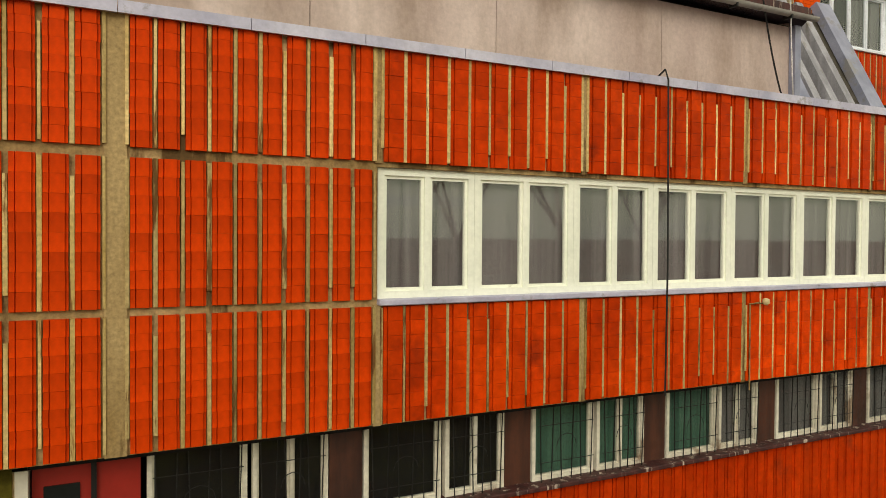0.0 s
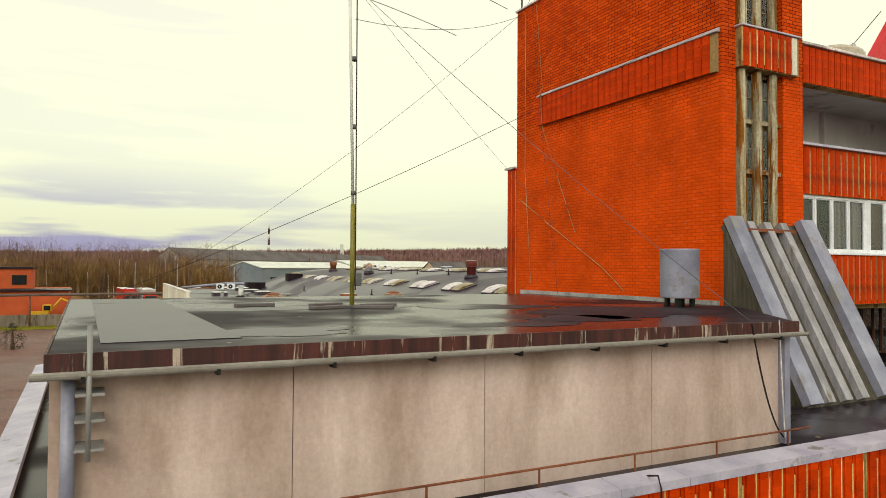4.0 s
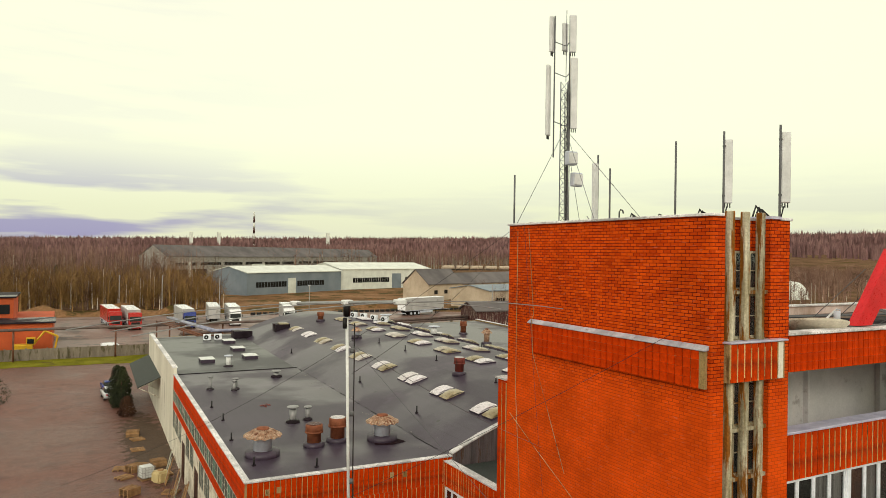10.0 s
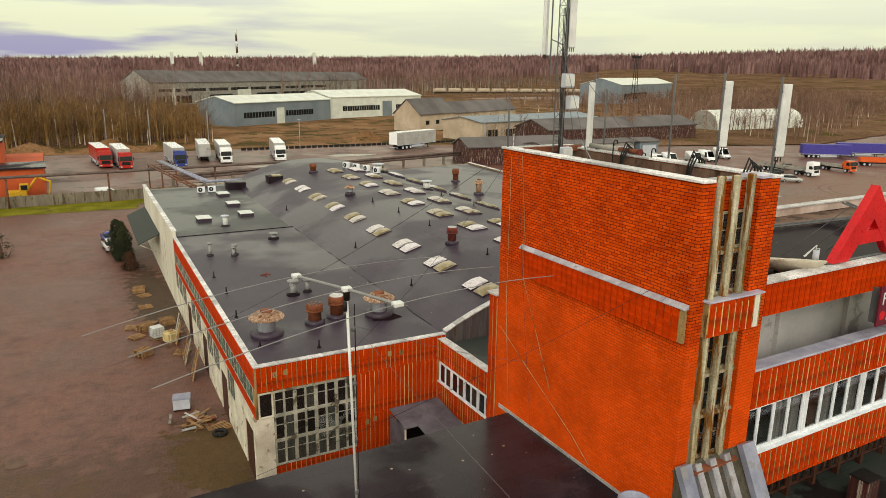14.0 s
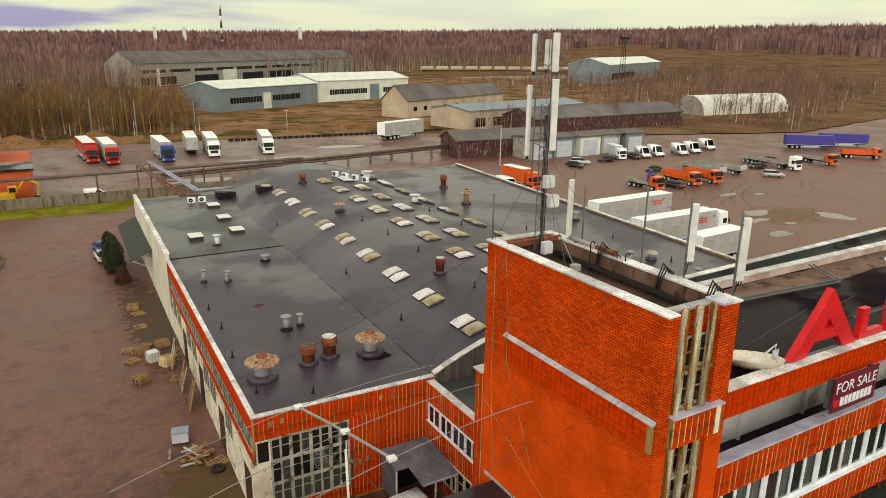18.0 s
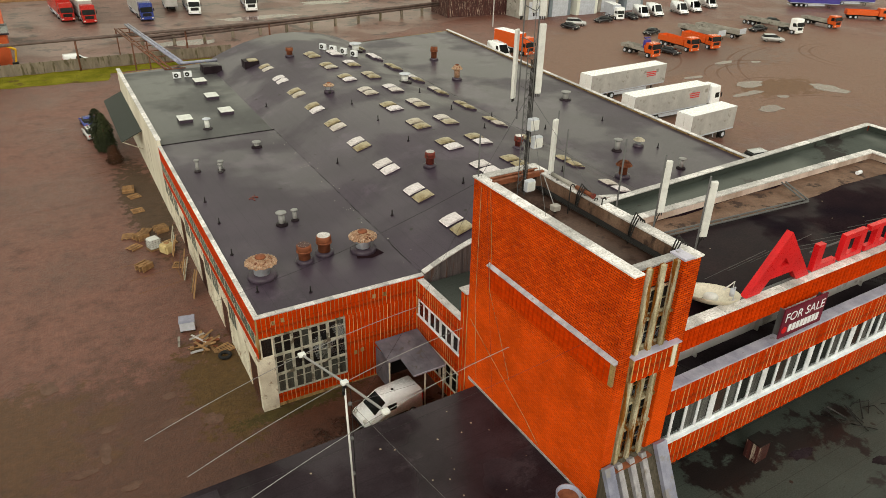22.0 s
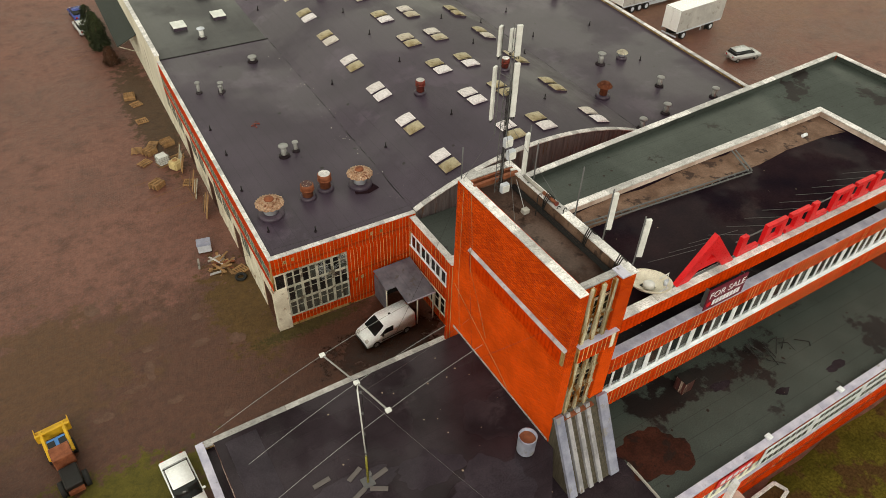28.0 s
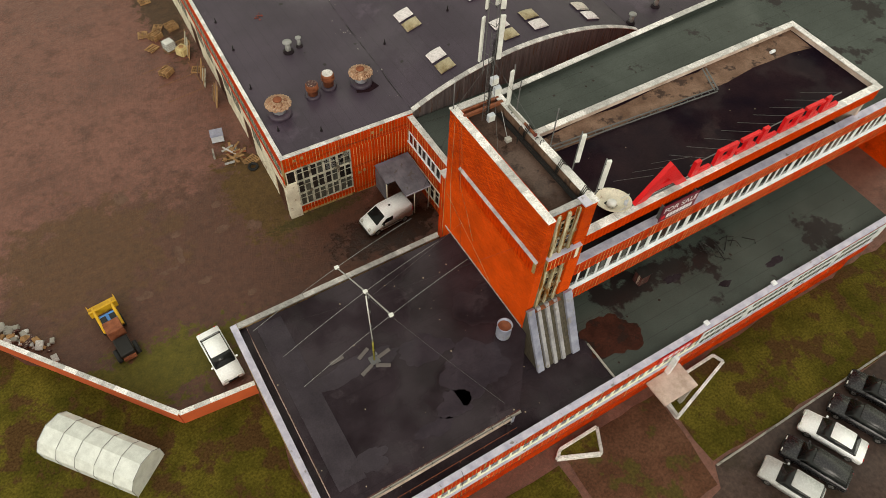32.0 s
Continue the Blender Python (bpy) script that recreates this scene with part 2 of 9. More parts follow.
def brickwork(name):
    """Painted brick in running bond that turns round the corners."""
    m, n, l, p, out = nodes_of(name)
    co = n.new("ShaderNodeTexCoord")
    sp = n.new("ShaderNodeSeparateXYZ")
    l.new(co.outputs["Object"], sp.inputs[0])
    cb = n.new("ShaderNodeCombineXYZ")
    along = n.new("ShaderNodeMath")
    l.new(sp.outputs["X"], along.inputs[0])
    l.new(sp.outputs["Y"], along.inputs[1])
    l.new(along.outputs[0], cb.inputs["X"])
    l.new(sp.outputs["Z"], cb.inputs["Y"])
    br = n.new("ShaderNodeTexBrick")
    br.inputs["Scale"].default_value = 1.0
    br.inputs["Brick Width"].default_value, br.inputs["Row Height"].default_value = 0.27, 0.098
    br.inputs["Mortar Size"].default_value, br.inputs["Mortar Smooth"].default_value = 0.010, 0.2
    br.inputs["Color1"].default_value, br.inputs["Color2"].default_value = (0.70, 0.082, 0.003, 1), (0.50, 0.045, 0.002, 1)
    br.inputs["Mortar"].default_value = (0.13, 0.012, 0.003, 1)
    l.new(cb.outputs[0], br.inputs["Vector"])
    nz = n.new("ShaderNodeTexNoise")
    nz.inputs["Scale"].default_value, nz.inputs["Detail"].default_value = 0.55, 7
    nz.inputs["Roughness"].default_value = 0.65
    l.new(co.outputs["Object"], nz.inputs["Vector"])
    # a thick paint coat hides most joints on the lower storeys
    coat = n.new("ShaderNodeMapRange")
    coat.inputs["From Min"].default_value, coat.inputs["From Max"].default_value = 15.9, 14.6
    l.new(sp.outputs["Z"], coat.inputs["Value"])
    cm = n.new("ShaderNodeMath")
    cm.operation = "MULTIPLY"
    cm.inputs[1].default_value = 0.55
    l.new(coat.outputs[0], cm.inputs[0])
    mx = n.new("ShaderNodeMix")
    mx.data_type = "RGBA"
    l.new(cm.outputs[0], mx.inputs["Factor"])
    l.new(br.outputs["Color"], mx.inputs["A"])
    mx.inputs["B"].default_value = (0.76, 0.084, 0.004, 1)
    # pale worn courses
    st = n.new("ShaderNodeMapping")
    st.inputs["Scale"].default_value = (4.0, 4.0, 22.0)
    l.new(co.outputs["Object"], st.inputs["Vector"])
    ns = n.new("ShaderNodeTexNoise")
    ns.inputs["Scale"].default_value, ns.inputs["Detail"].default_value = 0.9, 6
    l.new(st.outputs[0], ns.inputs["Vector"])
    rs = n.new("ShaderNodeMapRange")
    rs.inputs["From Min"].default_value, rs.inputs["From Max"].default_value = 0.60, 0.70
    rs.inputs["To Max"].default_value = 0.45
    l.new(ns.outputs["Fac"], rs.inputs["Value"])
    mw = n.new("ShaderNodeMix")
    mw.data_type = "RGBA"
    l.new(rs.outputs[0], mw.inputs["Factor"])
    l.new(mx.outputs["Result"], mw.inputs["A"])
    mw.inputs["B"].default_value = (0.62, 0.16, 0.07, 1)
    hs = n.new("ShaderNodeHueSaturation")
    mr = n.new("ShaderNodeMapRange")
    mr.inputs["From Min"].default_value, mr.inputs["From Max"].default_value = 0.3, 0.7
    mr.inputs["To Min"].default_value, mr.inputs["To Max"].default_value = 0.74, 1.2
    l.new(nz.outputs["Fac"], mr.inputs["Value"])
    l.new(mr.outputs[0], hs.inputs["Value"])
    l.new(mw.outputs["Result"], hs.inputs["Color"])
    l.new(hs.outputs[0], p.inputs["Base Color"])
    p.inputs["Roughness"].default_value = 0.85
    p.inputs["Specular IOR Level"].default_value = 0.06
    bp = n.new("ShaderNodeBump")
    bp.inputs["Strength"].default_value, bp.inputs["Distance"].default_value = 0.5, 0.012
    bp.invert = True
    l.new(br.outputs["Fac"], bp.inputs["Height"])
    l.new(bp.outputs[0], p.inputs["Normal"])
    return m


def glazing(name, tint, gloss):
    """Thin window glass: see-through, with Fresnel reflection."""
    m, n, l, p, out = nodes_of(name)
    n.remove(p)
    tr = n.new("ShaderNodeBsdfTransparent")
    tr.inputs[0].default_value = (*tint, 1)
    gl = n.new("ShaderNodeBsdfGlossy")
    gl.inputs["Roughness"].default_value = 0.03
    lw = n.new("ShaderNodeLayerWeight")
    lw.inputs["Blend"].default_value = 0.5
    pw = n.new("ShaderNodeMath")
    pw.operation = "POWER"
    pw.inputs[1].default_value = 4.0
    l.new(lw.outputs["Facing"], pw.inputs[0])
    fr = n.new("ShaderNodeMapRange")
    fr.inputs["To Min"].default_value, fr.inputs["To Max"].default_value = gloss, 0.8
    l.new(pw.outputs[0], fr.inputs["Value"])
    mx = n.new("ShaderNodeMixShader")
    l.new(fr.outputs[0], mx.inputs[0])
    l.new(tr.outputs[0], mx.inputs[1])
    l.new(gl.outputs[0], mx.inputs[2])
    l.new(mx.outputs[0], out.inputs[0])
    return m


def yard(name, base, light, marks):
    """Trodden wet earth: soft tones, tyre arcs and grit; marks are (x, y, rx, ry, colour, raggedness, roughness) soaked or mossy areas."""
    m, n, l, p, out = nodes_of(name)
    co = n.new("ShaderNodeTexCoord")
    src = co.outputs["Object"]

    def noise(scale, detail, rough=0.6):
        t = n.new("ShaderNodeTexNoise")
        t.inputs["Scale"].default_value, t.inputs["Detail"].default_value, t.inputs["Roughness"].default_value = scale, detail, rough
        l.new(src, t.inputs["Vector"])
        return t.outputs["Fac"]

    def remap(v, a, b, c, d):
        t = n.new("ShaderNodeMapRange")
        for k, q in zip(("From Min", "From Max", "To Min", "To Max"), (a, b, c, d)):
            t.inputs[k].default_value = q
        l.new(v, t.inputs["Value"])
        return t.outputs[0]

    def math2(op, a, b):
        t = n.new("ShaderNodeMath")
        t.operation = op
        for k, q in enumerate((a, b)):
            if isinstance(q, (int, float)):
                t.inputs[k].default_value = q
            else:
                l.new(q, t.inputs[k])
        return t.outputs[0]

    def blend(f, a, b):
        t = n.new("ShaderNodeMix")
        t.data_type = "RGBA"
        l.new(f, t.inputs["Factor"])
        for k, q in (("A", a), ("B", b)):
            if isinstance(q, tuple):
                t.inputs[k].default_value = (*q, 1)
            else:
                l.new(q, t.inputs[k])
        return t.outputs["Result"]

    wide, mid, fine = noise(0.07, 5), noise(0.45, 7, 0.68), noise(5.0, 8, 0.7)
    col = blend(remap(wide, 0.36, 0.64, 0, 1), base, light)
    col = blend(remap(mid, 0.50, 0.66, 0, 0.7), col, tuple(c * 0.60 for c in base))
    col = blend(remap(noise(0.9, 9, 0.7), 0.62, 0.70, 0, 0.45), col, tuple(c * 1.35 for c in light))
    rough = remap(wide, 0.4, 0.6, 0.38, 0.58)
    for x, y, rx, ry, tint, ragged, rg in marks:
        off = n.new("ShaderNodeVectorMath")
        off.operation = "SUBTRACT"
        off.inputs[1].default_value = (x, y, 0)
        l.new(src, off.inputs[0])
        sc = n.new("ShaderNodeVectorMath")
        sc.operation = "MULTIPLY"
        sc.inputs[1].default_value = (1 / rx, 1 / ry, 0)
        l.new(off.outputs[0], sc.inputs[0])
        ln = n.new("ShaderNodeVectorMath")
        ln.operation = "LENGTH"
        l.new(sc.outputs[0], ln.inputs[0])
        d = math2("ADD", ln.outputs["Value"], remap(noise(2.2 / min(rx, ry) + 0.12, 9, 0.72), 0.3, 0.7, -ragged, ragged))
        f = remap(d, 1.08, 0.80, 0, 0.92)
        col = blend(f, col, tint)
        rough = math2("ADD", math2("MULTIPLY", rough, math2("SUBTRACT", 1.0, f)), math2("MULTIPLY", f, rg))
    hs = n.new("ShaderNodeHueSaturation")
    v = math2("MULTIPLY", remap(fine, 0.3, 0.7, 0.76, 1.22), remap(noise(1.5, 8, 0.72), 0.34, 0.66, 0.74, 1.22))
    l.new(math2("MULTIPLY", v, remap(noise(24.0, 5), 0.3, 0.7, 0.78, 1.22)), hs.inputs["Value"])
    l.new(col, hs.inputs["Color"])
    l.new(hs.outputs[0], p.inputs["Base Color"])
    l.new(rough, p.inputs["Roughness"])
    p.inputs["Specular IOR Level"].default_value = 0.36
    bp = n.new("ShaderNodeBump")
    bp.inputs["Strength"].default_value, bp.inputs["Distance"].default_value = 0.7, 0.10
    l.new(math2("ADD", math2("MULTIPLY", mid, 1.5), fine), bp.inputs["Height"])
    l.new(bp.outputs[0], p.inputs["Normal"])
    return m


M = {}
M["tile"] = surf("glazed_orange_tile", (0.48, 0.032, 0.0006), (0.67, 0.055, 0.001), 0.5, big=0.8, small=7, bump=0.10, rnd=0.13, grain=0.20, stain=(0.30, 0.026, 0.004), stain_at=0.62, stain_scale=1.1, spec=0.05, blur=0.06)
M["rib"] = surf("ribbed_orange_cladding", (0.47, 0.032, 0.0006), (0.65, 0.055, 0.001), 0.5, big=0.7, small=9, bump=0.08, rnd=0.12, grain=0.20, stain=(0.26, 0.030, 0.006), stain_at=0.62, stain_scale=0.9, spec=0.05, blur=0.06)
M["grout"] = surf("buff_joint_mortar", (0.24, 0.152, 0.055), (0.43, 0.305, 0.145), 0.9, big=1.3, small=22, bump=0.3, streak=(1, 1, 0.25), stain=(0.12, 0.072, 0.028), stain_at=0.58, stain_scale=1.7, grain=0.3, spec=0.1)
M["brick"] = brickwork("painted_orange_brick")
M["coping"] = surf("lilac_grey_sheet_metal", (0.38, 0.37, 0.50), (0.60, 0.58, 0.70), 0.45, 0.15, big=1.2, small=18, bump=0.06, grain=0.10, stain=(0.22, 0.20, 0.20), stain_at=0.64, stain_scale=1.6)
M["coping_old"] = surf("weathered_pale_coping", (0.42, 0.41, 0.41), (0.66, 0.64, 0.64), 0.7, 0.0, big=1.6, small=16, bump=0.35, grain=0.30, stain=(0.25, 0.22, 0.20), stain_at=0.62, stain_scale=9.0, blur=0.09, rnd=0.30)
M["zinc"] = surf("galvanised_flashing", (0.19, 0.20, 0.28), (0.36, 0.37, 0.48), 0.5, 0.1, big=0.9, small=20, bump=0.05, grain=0.10, stain=(0.25, 0.24, 0.25), stain_at=0.62, stain_scale=1.2)
M["zinc_worn"] = surf("worn_grey_ledge_cap", (0.29, 0.28, 0.32), (0.46, 0.45, 0.49), 0.55, 0.05, big=1.6, small=18, bump=0.15, grain=0.2, stain=(0.14, 0.09, 0.07), stain_at=0.66, stain_scale=3.0, blur=0.04, rnd=0.1)
M["felt"] = surf("wet_dark_roofing_felt", (0.014, 0.009, 0.012), (0.034, 0.025, 0.032), 0.24, 0, big=0.25, small=16, bump=0.10, wet=0.16, rough2=0.6, grain=0.35, stain=(0.042, 0.032, 0.039), stain_at=0.62, stain_scale=0.22, spec=0.06, wspec=0.22, speck=((0.30, 0.24, 0.18), 1.6, 0.09), seam=("Y", 1.05, 0.025))
# the lighter stain colour paints broad patches of sky sheen on this felt
M["felt_ws"] = surf("grey_roofing_felt", (0.037, 0.026, 0.041), (0.053, 0.038, 0.058), 0.33, 0, big=0.16, small=22, bump=0.16, wet=0.10, rough2=0.5, grain=0.46, stain=(0.070, 0.051, 0.076), stain_at=0.60, stain_scale=0.14, blur=0.03, spec=0.34, wspec=0.46, speck=((0.012, 0.010, 0.010), 0.5, 0.10), seam=("X", 1.0, 0.03))
M["felt_green"] = surf("mossy_green_roofing_felt", (0.039, 0.047, 0.042), (0.057, 0.068, 0.061), 0.28, 0, big=0.2, small=14, bump=0.12, wet=0.07, rough2=0.7, grain=0.30, stain=(0.017, 0.013, 0.013), stain_at=0.59, stain_scale=0.2, blur=0.015, spec=0.28, speck=((0.02, 0.012, 0.008), 1.1, 0.12), seam=("Y", 1.05, 0.03))
M["felt_brown"] = surf("brown_wet_roofing_felt", (0.020, 0.010, 0.013), (0.007, 0.004, 0.008), 0.5, 0, big=0.22, small=12, bump=0.12, wet=0.2, rough2=0.8, grain=0.36, stain=(0.034, 0.020, 0.022), stain_at=0.64, stain_scale=0.3, blur=0.06, spec=0.02, wspec=0.06, speck=((0.22, 0.17, 0.13), 1.2, 0.06))
M["panel"] = surf("stained_concrete_panel", (0.50, 0.385, 0.345), (0.69, 0.565, 0.515), 0.9, big=0.7, small=16, bump=0.25, streak=(1, 1, 0.3), grain=0.09, stain=(0.34, 0.25, 0.195), stain_at=0.58, stain_scale=0.8, spec=0.1, blur=0.14)
M["fascia"] = surf("rusted_brown_fascia", (0.030, 0.008, 0.008), (0.085, 0.022, 0.018), 0.6, 0.1, big=1.2, small=18, bump=0.15, streak=(6, 6, 0.4), grain=0.3, stain=(0.46, 0.38, 0.31), stain_at=0.60, stain_scale=1.4)
M["white"] = surf("white_window_paint", (0.84, 0.86, 0.74), (0.94, 0.95, 0.82), 0.45, big=1.0, small=16, bump=0.06, grain=0.05, stain=(0.55, 0.53, 0.42), stain_at=0.72, stain_scale=2.0, spec=0.3)
M["pvc"] = plain("white_plastic_frame", (0.78, 0.81, 0.86), 0.35)
M["oldwhite"] = surf("flaking_cream_paint", (0.55, 0.50, 0.40), (0.78, 0.74, 0.62), 0.75, big=0.8, small=14, bump=0.25, grain=0.15, stain=(0.30, 0.22, 0.15), stain_at=0.60, stain_scale=0.9)
M["render"] = surf("cream_rendered_wall", (0.60, 0.56, 0.46), (0.76, 0.72, 0.61), 0.85, big=0.3, small=10, bump=0.2, streak=(1, 1, 0.3), grain=0.1, stain=(0.36, 0.30, 0.24), stain_at=0.62, stain_scale=0.5)
M["loggia"] = surf("pale_grey_render", (0.44, 0.43, 0.43), (0.60, 0.58, 0.57), 0.85, big=0.5, small=12, bump=0.15, grain=0.08, stain=(0.30, 0.27, 0.26), stain_at=0.60, stain_scale=0.5)
M["glass"] = glazing("window_glass", (0.90, 0.90, 0.90), 0.09)
M["glass_dark"] = glazing("dim_window_glass", (0.85, 0.87, 0.86), 0.04)
M["curtain"] = surf("grey_net_curtain", (0.11, 0.10, 0.10), (0.26, 0.24, 0.24), 0.9, big=0.7, small=30, bump=0.1, streak=(9, 9, 0.15), grain=0.2)
M["curtain_dim"] = surf("dusty_green_grey_pane", (0.045, 0.052, 0.042), (0.11, 0.12, 0.10), 0.85, big=1.2, small=12, bump=0.1, streak=(3, 3, 0.4), grain=0.3)
M["curtain_green"] = surf("green_curtain", (0.045, 0.12, 0.085), (0.11, 0.22, 0.16), 0.9, big=0.9, small=30, bump=0.1, streak=(12, 12, 0.15), grain=0.25)
# near-black colour in place of shade: unlit rooms, soffit, open bays
M["dark"] = plain("unlit_black", (0.012, 0.011, 0.011), 0.9)
M["brownpanel"] = surf("rusty_brown_panel", (0.035, 0.012, 0.008), (0.09, 0.028, 0.014), 0.55, 0.1, big=1.5, small=16, bump=0.1, streak=(3, 3, 0.4))
M["blackmetal"] = plain("black_painted_metal", (0.018, 0.017, 0.017), 0.5, 0.3)
M["redpaint"] = plain("red_door_paint", (0.32, 0.02, 0.012), 0.5)
M["column"] = surf("weathered_concrete_column", (0.20, 0.16, 0.08), (0.50, 0.46, 0.34), 0.88, big=1.5, small=14, bump=0.4, streak=(3.0, 3.0, 0.3), grain=0.3, stain=(0.20, 0.075, 0.012), stain_at=0.53, stain_scale=1.6, spec=0.1, rnd=0.15)
M["rust"] = surf("rusted_sheet_metal", (0.16, 0.045, 0.018), (0.30, 0.10, 0.045), 0.75, 0.3, big=2.0, small=20, bump=0.3, grain=0.25)
M["rustpale"] = surf("rusty_ribbed_vent_cap", (0.40, 0.19, 0.10), (0.66, 0.47, 0.33), 0.7, 0.1, big=5.0, small=16, bump=0.4, grain=0.35, stain=(0.22, 0.07, 0.03), stain_at=0.58, stain_scale=3.0)
M["steel"] = plain("galvanised_steel", (0.28, 0.28, 0.28), 0.5, 0.25)
M["mastgrey"] = plain("mast_steel", (0.12, 0.12, 0.125), 0.6, 0.2)
M["olive"] = surf("olive_yellow_mast_paint", (0.16, 0.145, 0.015), (0.25, 0.22, 0.03), 0.5, big=3, small=20, bump=0.05)
M["antenna"] = plain("antenna_white", (0.66, 0.67, 0.66), 0.4)
M["boxgrey"] = plain("radio_unit_grey", (0.50, 0.53, 0.60), 0.45)
M["red"] = plain("sign_red", (0.62, 0.012, 0.016), 0.35)
M["signred"] = plain("sale_board_maroon", (0.14, 0.012, 0.030), 0.4)
M["puddle"] = surf("still_puddle_water", (0.115, 0.064, 0.060), (0.15, 0.088, 0.082), 0.16, 0, big=0.3, small=2, bump=0.0, grain=0.03, spec=0.3)
M["dome"] = surf("milky_plastic_dome", (0.27, 0.21, 0.11), (0.46, 0.40, 0.27), 0.35, big=0.9, small=5, bump=0.08, rnd=0.16, grain=0.22, spec=0.25, duo=(0.62, 0.58, 0.60))
M["ground"] = yard("wet_brown_yard", (0.126, 0.049, 0.034), (0.186, 0.084, 0.063), (
    (112.0, 92.0, 62.0, 40.0, (0.182, 0.092, 0.061), 0.35, 0.55),
    (118.0, 92.0, 22.0, 8.0, (0.135, 0.067, 0.048), 0.75, 0.45),
    (112.0, 72.0, 9.0, 5.0, (0.150, 0.075, 0.038), 0.7, 0.7),
    (0.0, 32.5, 20.0, 12.5, (0.078, 0.031, 0.018), 0.55, 0.45),
    (-9.0, 40.0, 7.0, 6.0, (0.088, 0.040, 0.016), 0.7, 0.5),
    (14.2, 30.4, 5.2, 2.6, (0.026, 0.010, 0.005), 0.5, 0.22),
    (5.9, 39.6, 2.6, 6.2, (0.088, 0.050, 0.013), 0.75, 0.8),
    (9.6, 34.9, 4.2, 0.7, (0.055, 0.043, 0.010), 0.8, 0.9),
    (-7.0, 27.0, 7.5, 2.8, (0.088, 0.078, 0.008), 0.7, 0.9),
    (7.0, 74.0, 2.4, 14.0, (0.062, 0.036, 0.018), 0.6, 0.7)))
M["asphalt"] = surf("worn_wet_asphalt", (0.132, 0.066, 0.050), (0.208, 0.121, 0.099), 0.42, 0, big=0.09, small=2.8, bump=0.35, wet=0.07, rough2=0.6, grain=0.34, stain=(0.066, 0.038, 0.030), stain_at=0.57, stain_scale=0.22, spec=0.42, wspec=0.5, speck=((0.20, 0.14, 0.10), 0.7, 0.10))
M["sand"] = surf("sandy_bare_earth", (0.15, 0.075, 0.032), (0.26, 0.145, 0.075), 0.95, big=0.05, small=1.2, bump=0.5, grain=0.4, stain=(0.07, 0.05, 0.016), stain_at=0.54, stain_scale=0.08, spec=0.05)
M["grass"] = surf("winter_grass", (0.048, 0.042, 0.006), (0.102, 0.082, 0.013), 0.95, big=0.35, small=6, bump=0.7, grain=0.5, stain=(0.066, 0.036, 0.014), stain_at=0.53, stain_scale=0.4, spec=0.05)
M["verge"] = surf("wet_green_verge", (0.115, 0.112, 0.006), (0.205, 0.185, 0.018), 0.95, big=0.25, small=5, bump=0.6, grain=0.45, stain=(0.10, 0.070, 0.022), stain_at=0.62, stain_scale=0.3, spec=0.05)
M["concrete"] = surf("grey_concrete", (0.26, 0.245, 0.22), (0.38, 0.36, 0.33), 0.85, big=0.5, small=12, bump=0.25, grain=0.15, stain=(0.15, 0.14, 0.12), stain_at=0.6, stain_scale=0.7)
M["wood"] = surf("weathered_pallet_wood", (0.22, 0.115, 0.045), (0.38, 0.225, 0.10), 0.85, big=2, small=25, bump=0.3, rnd=0.25, grain=0.25)
M["twig"] = surf("bare_winter_branches", (0.130, 0.076, 0.057), (0.25, 0.158, 0.118), 0.95, big=0.03, small=0.5, bump=0, rnd=0.45, grain=0.2, spec=0.03)
M["birch"] = surf("pale_birch_bark", (0.26, 0.21, 0.165), (0.46, 0.40, 0.33), 0.9, big=0.5, small=3, bump=0, rnd=0.4, spec=0.1)
M["conifer"] = surf("dark_conifer_needles", (0.016, 0.022, 0.007), (0.038, 0.046, 0.014), 0.95, big=0.6, small=4, bump=0, rnd=0.3, grain=0.3)
M["orangebrick"] = surf("orange_brick_wall", (0.42, 0.07, 0.016), (0.54, 0.10, 0.025), 0.85, big=0.3, small=8, bump=0.2, grain=0.12)
M["bluesteel"] = surf("blue_grey_sheet_wall", (0.17, 0.21, 0.25), (0.23, 0.27, 0.31), 0.55, 0.2, big=0.15, small=3, bump=0.05, grain=0.07)
M["whitesteel"] = plain("white_sheet_roof", (0.68, 0.70, 0.64), 0.5, 0.0, 0.1, 1.0)
M["greyroof"] = surf("grey_fibre_cement_roof", (0.085, 0.074, 0.075), (0.15, 0.132, 0.13), 0.85, big=0.1, small=2, bump=0.2, grain=0.12)
M["beigewall"] = surf("beige_rendered_wall", (0.42, 0.33, 0.24), (0.55, 0.45, 0.34), 0.85, big=0.2, small=4, bump=0.1)
M["yellow"] = plain("digger_yellow", (0.62, 0.36, 0.02), 0.45)
M["tyre"] = plain("black_rubber", (0.018, 0.018, 0.018), 0.85)
# white sheeting darkened to carry the shade of the trailer sides, plus dirt
M["tarp_w"] = surf("shaded_white_tarpaulin", (0.36, 0.35, 0.345), (0.47, 0.46, 0.45), 0.6, big=0.6, small=5, bump=0.1, grain=0.10, stain=(0.26, 0.24, 0.22), stain_at=0.62, stain_scale=0.7)
M["tarp_b"] = plain("purple_blue_tarpaulin", (0.06, 0.05, 0.30), 0.5)
M["chrome"] = plain("bare_metal", (0.5, 0.5, 0.5), 0.3, 0.9)
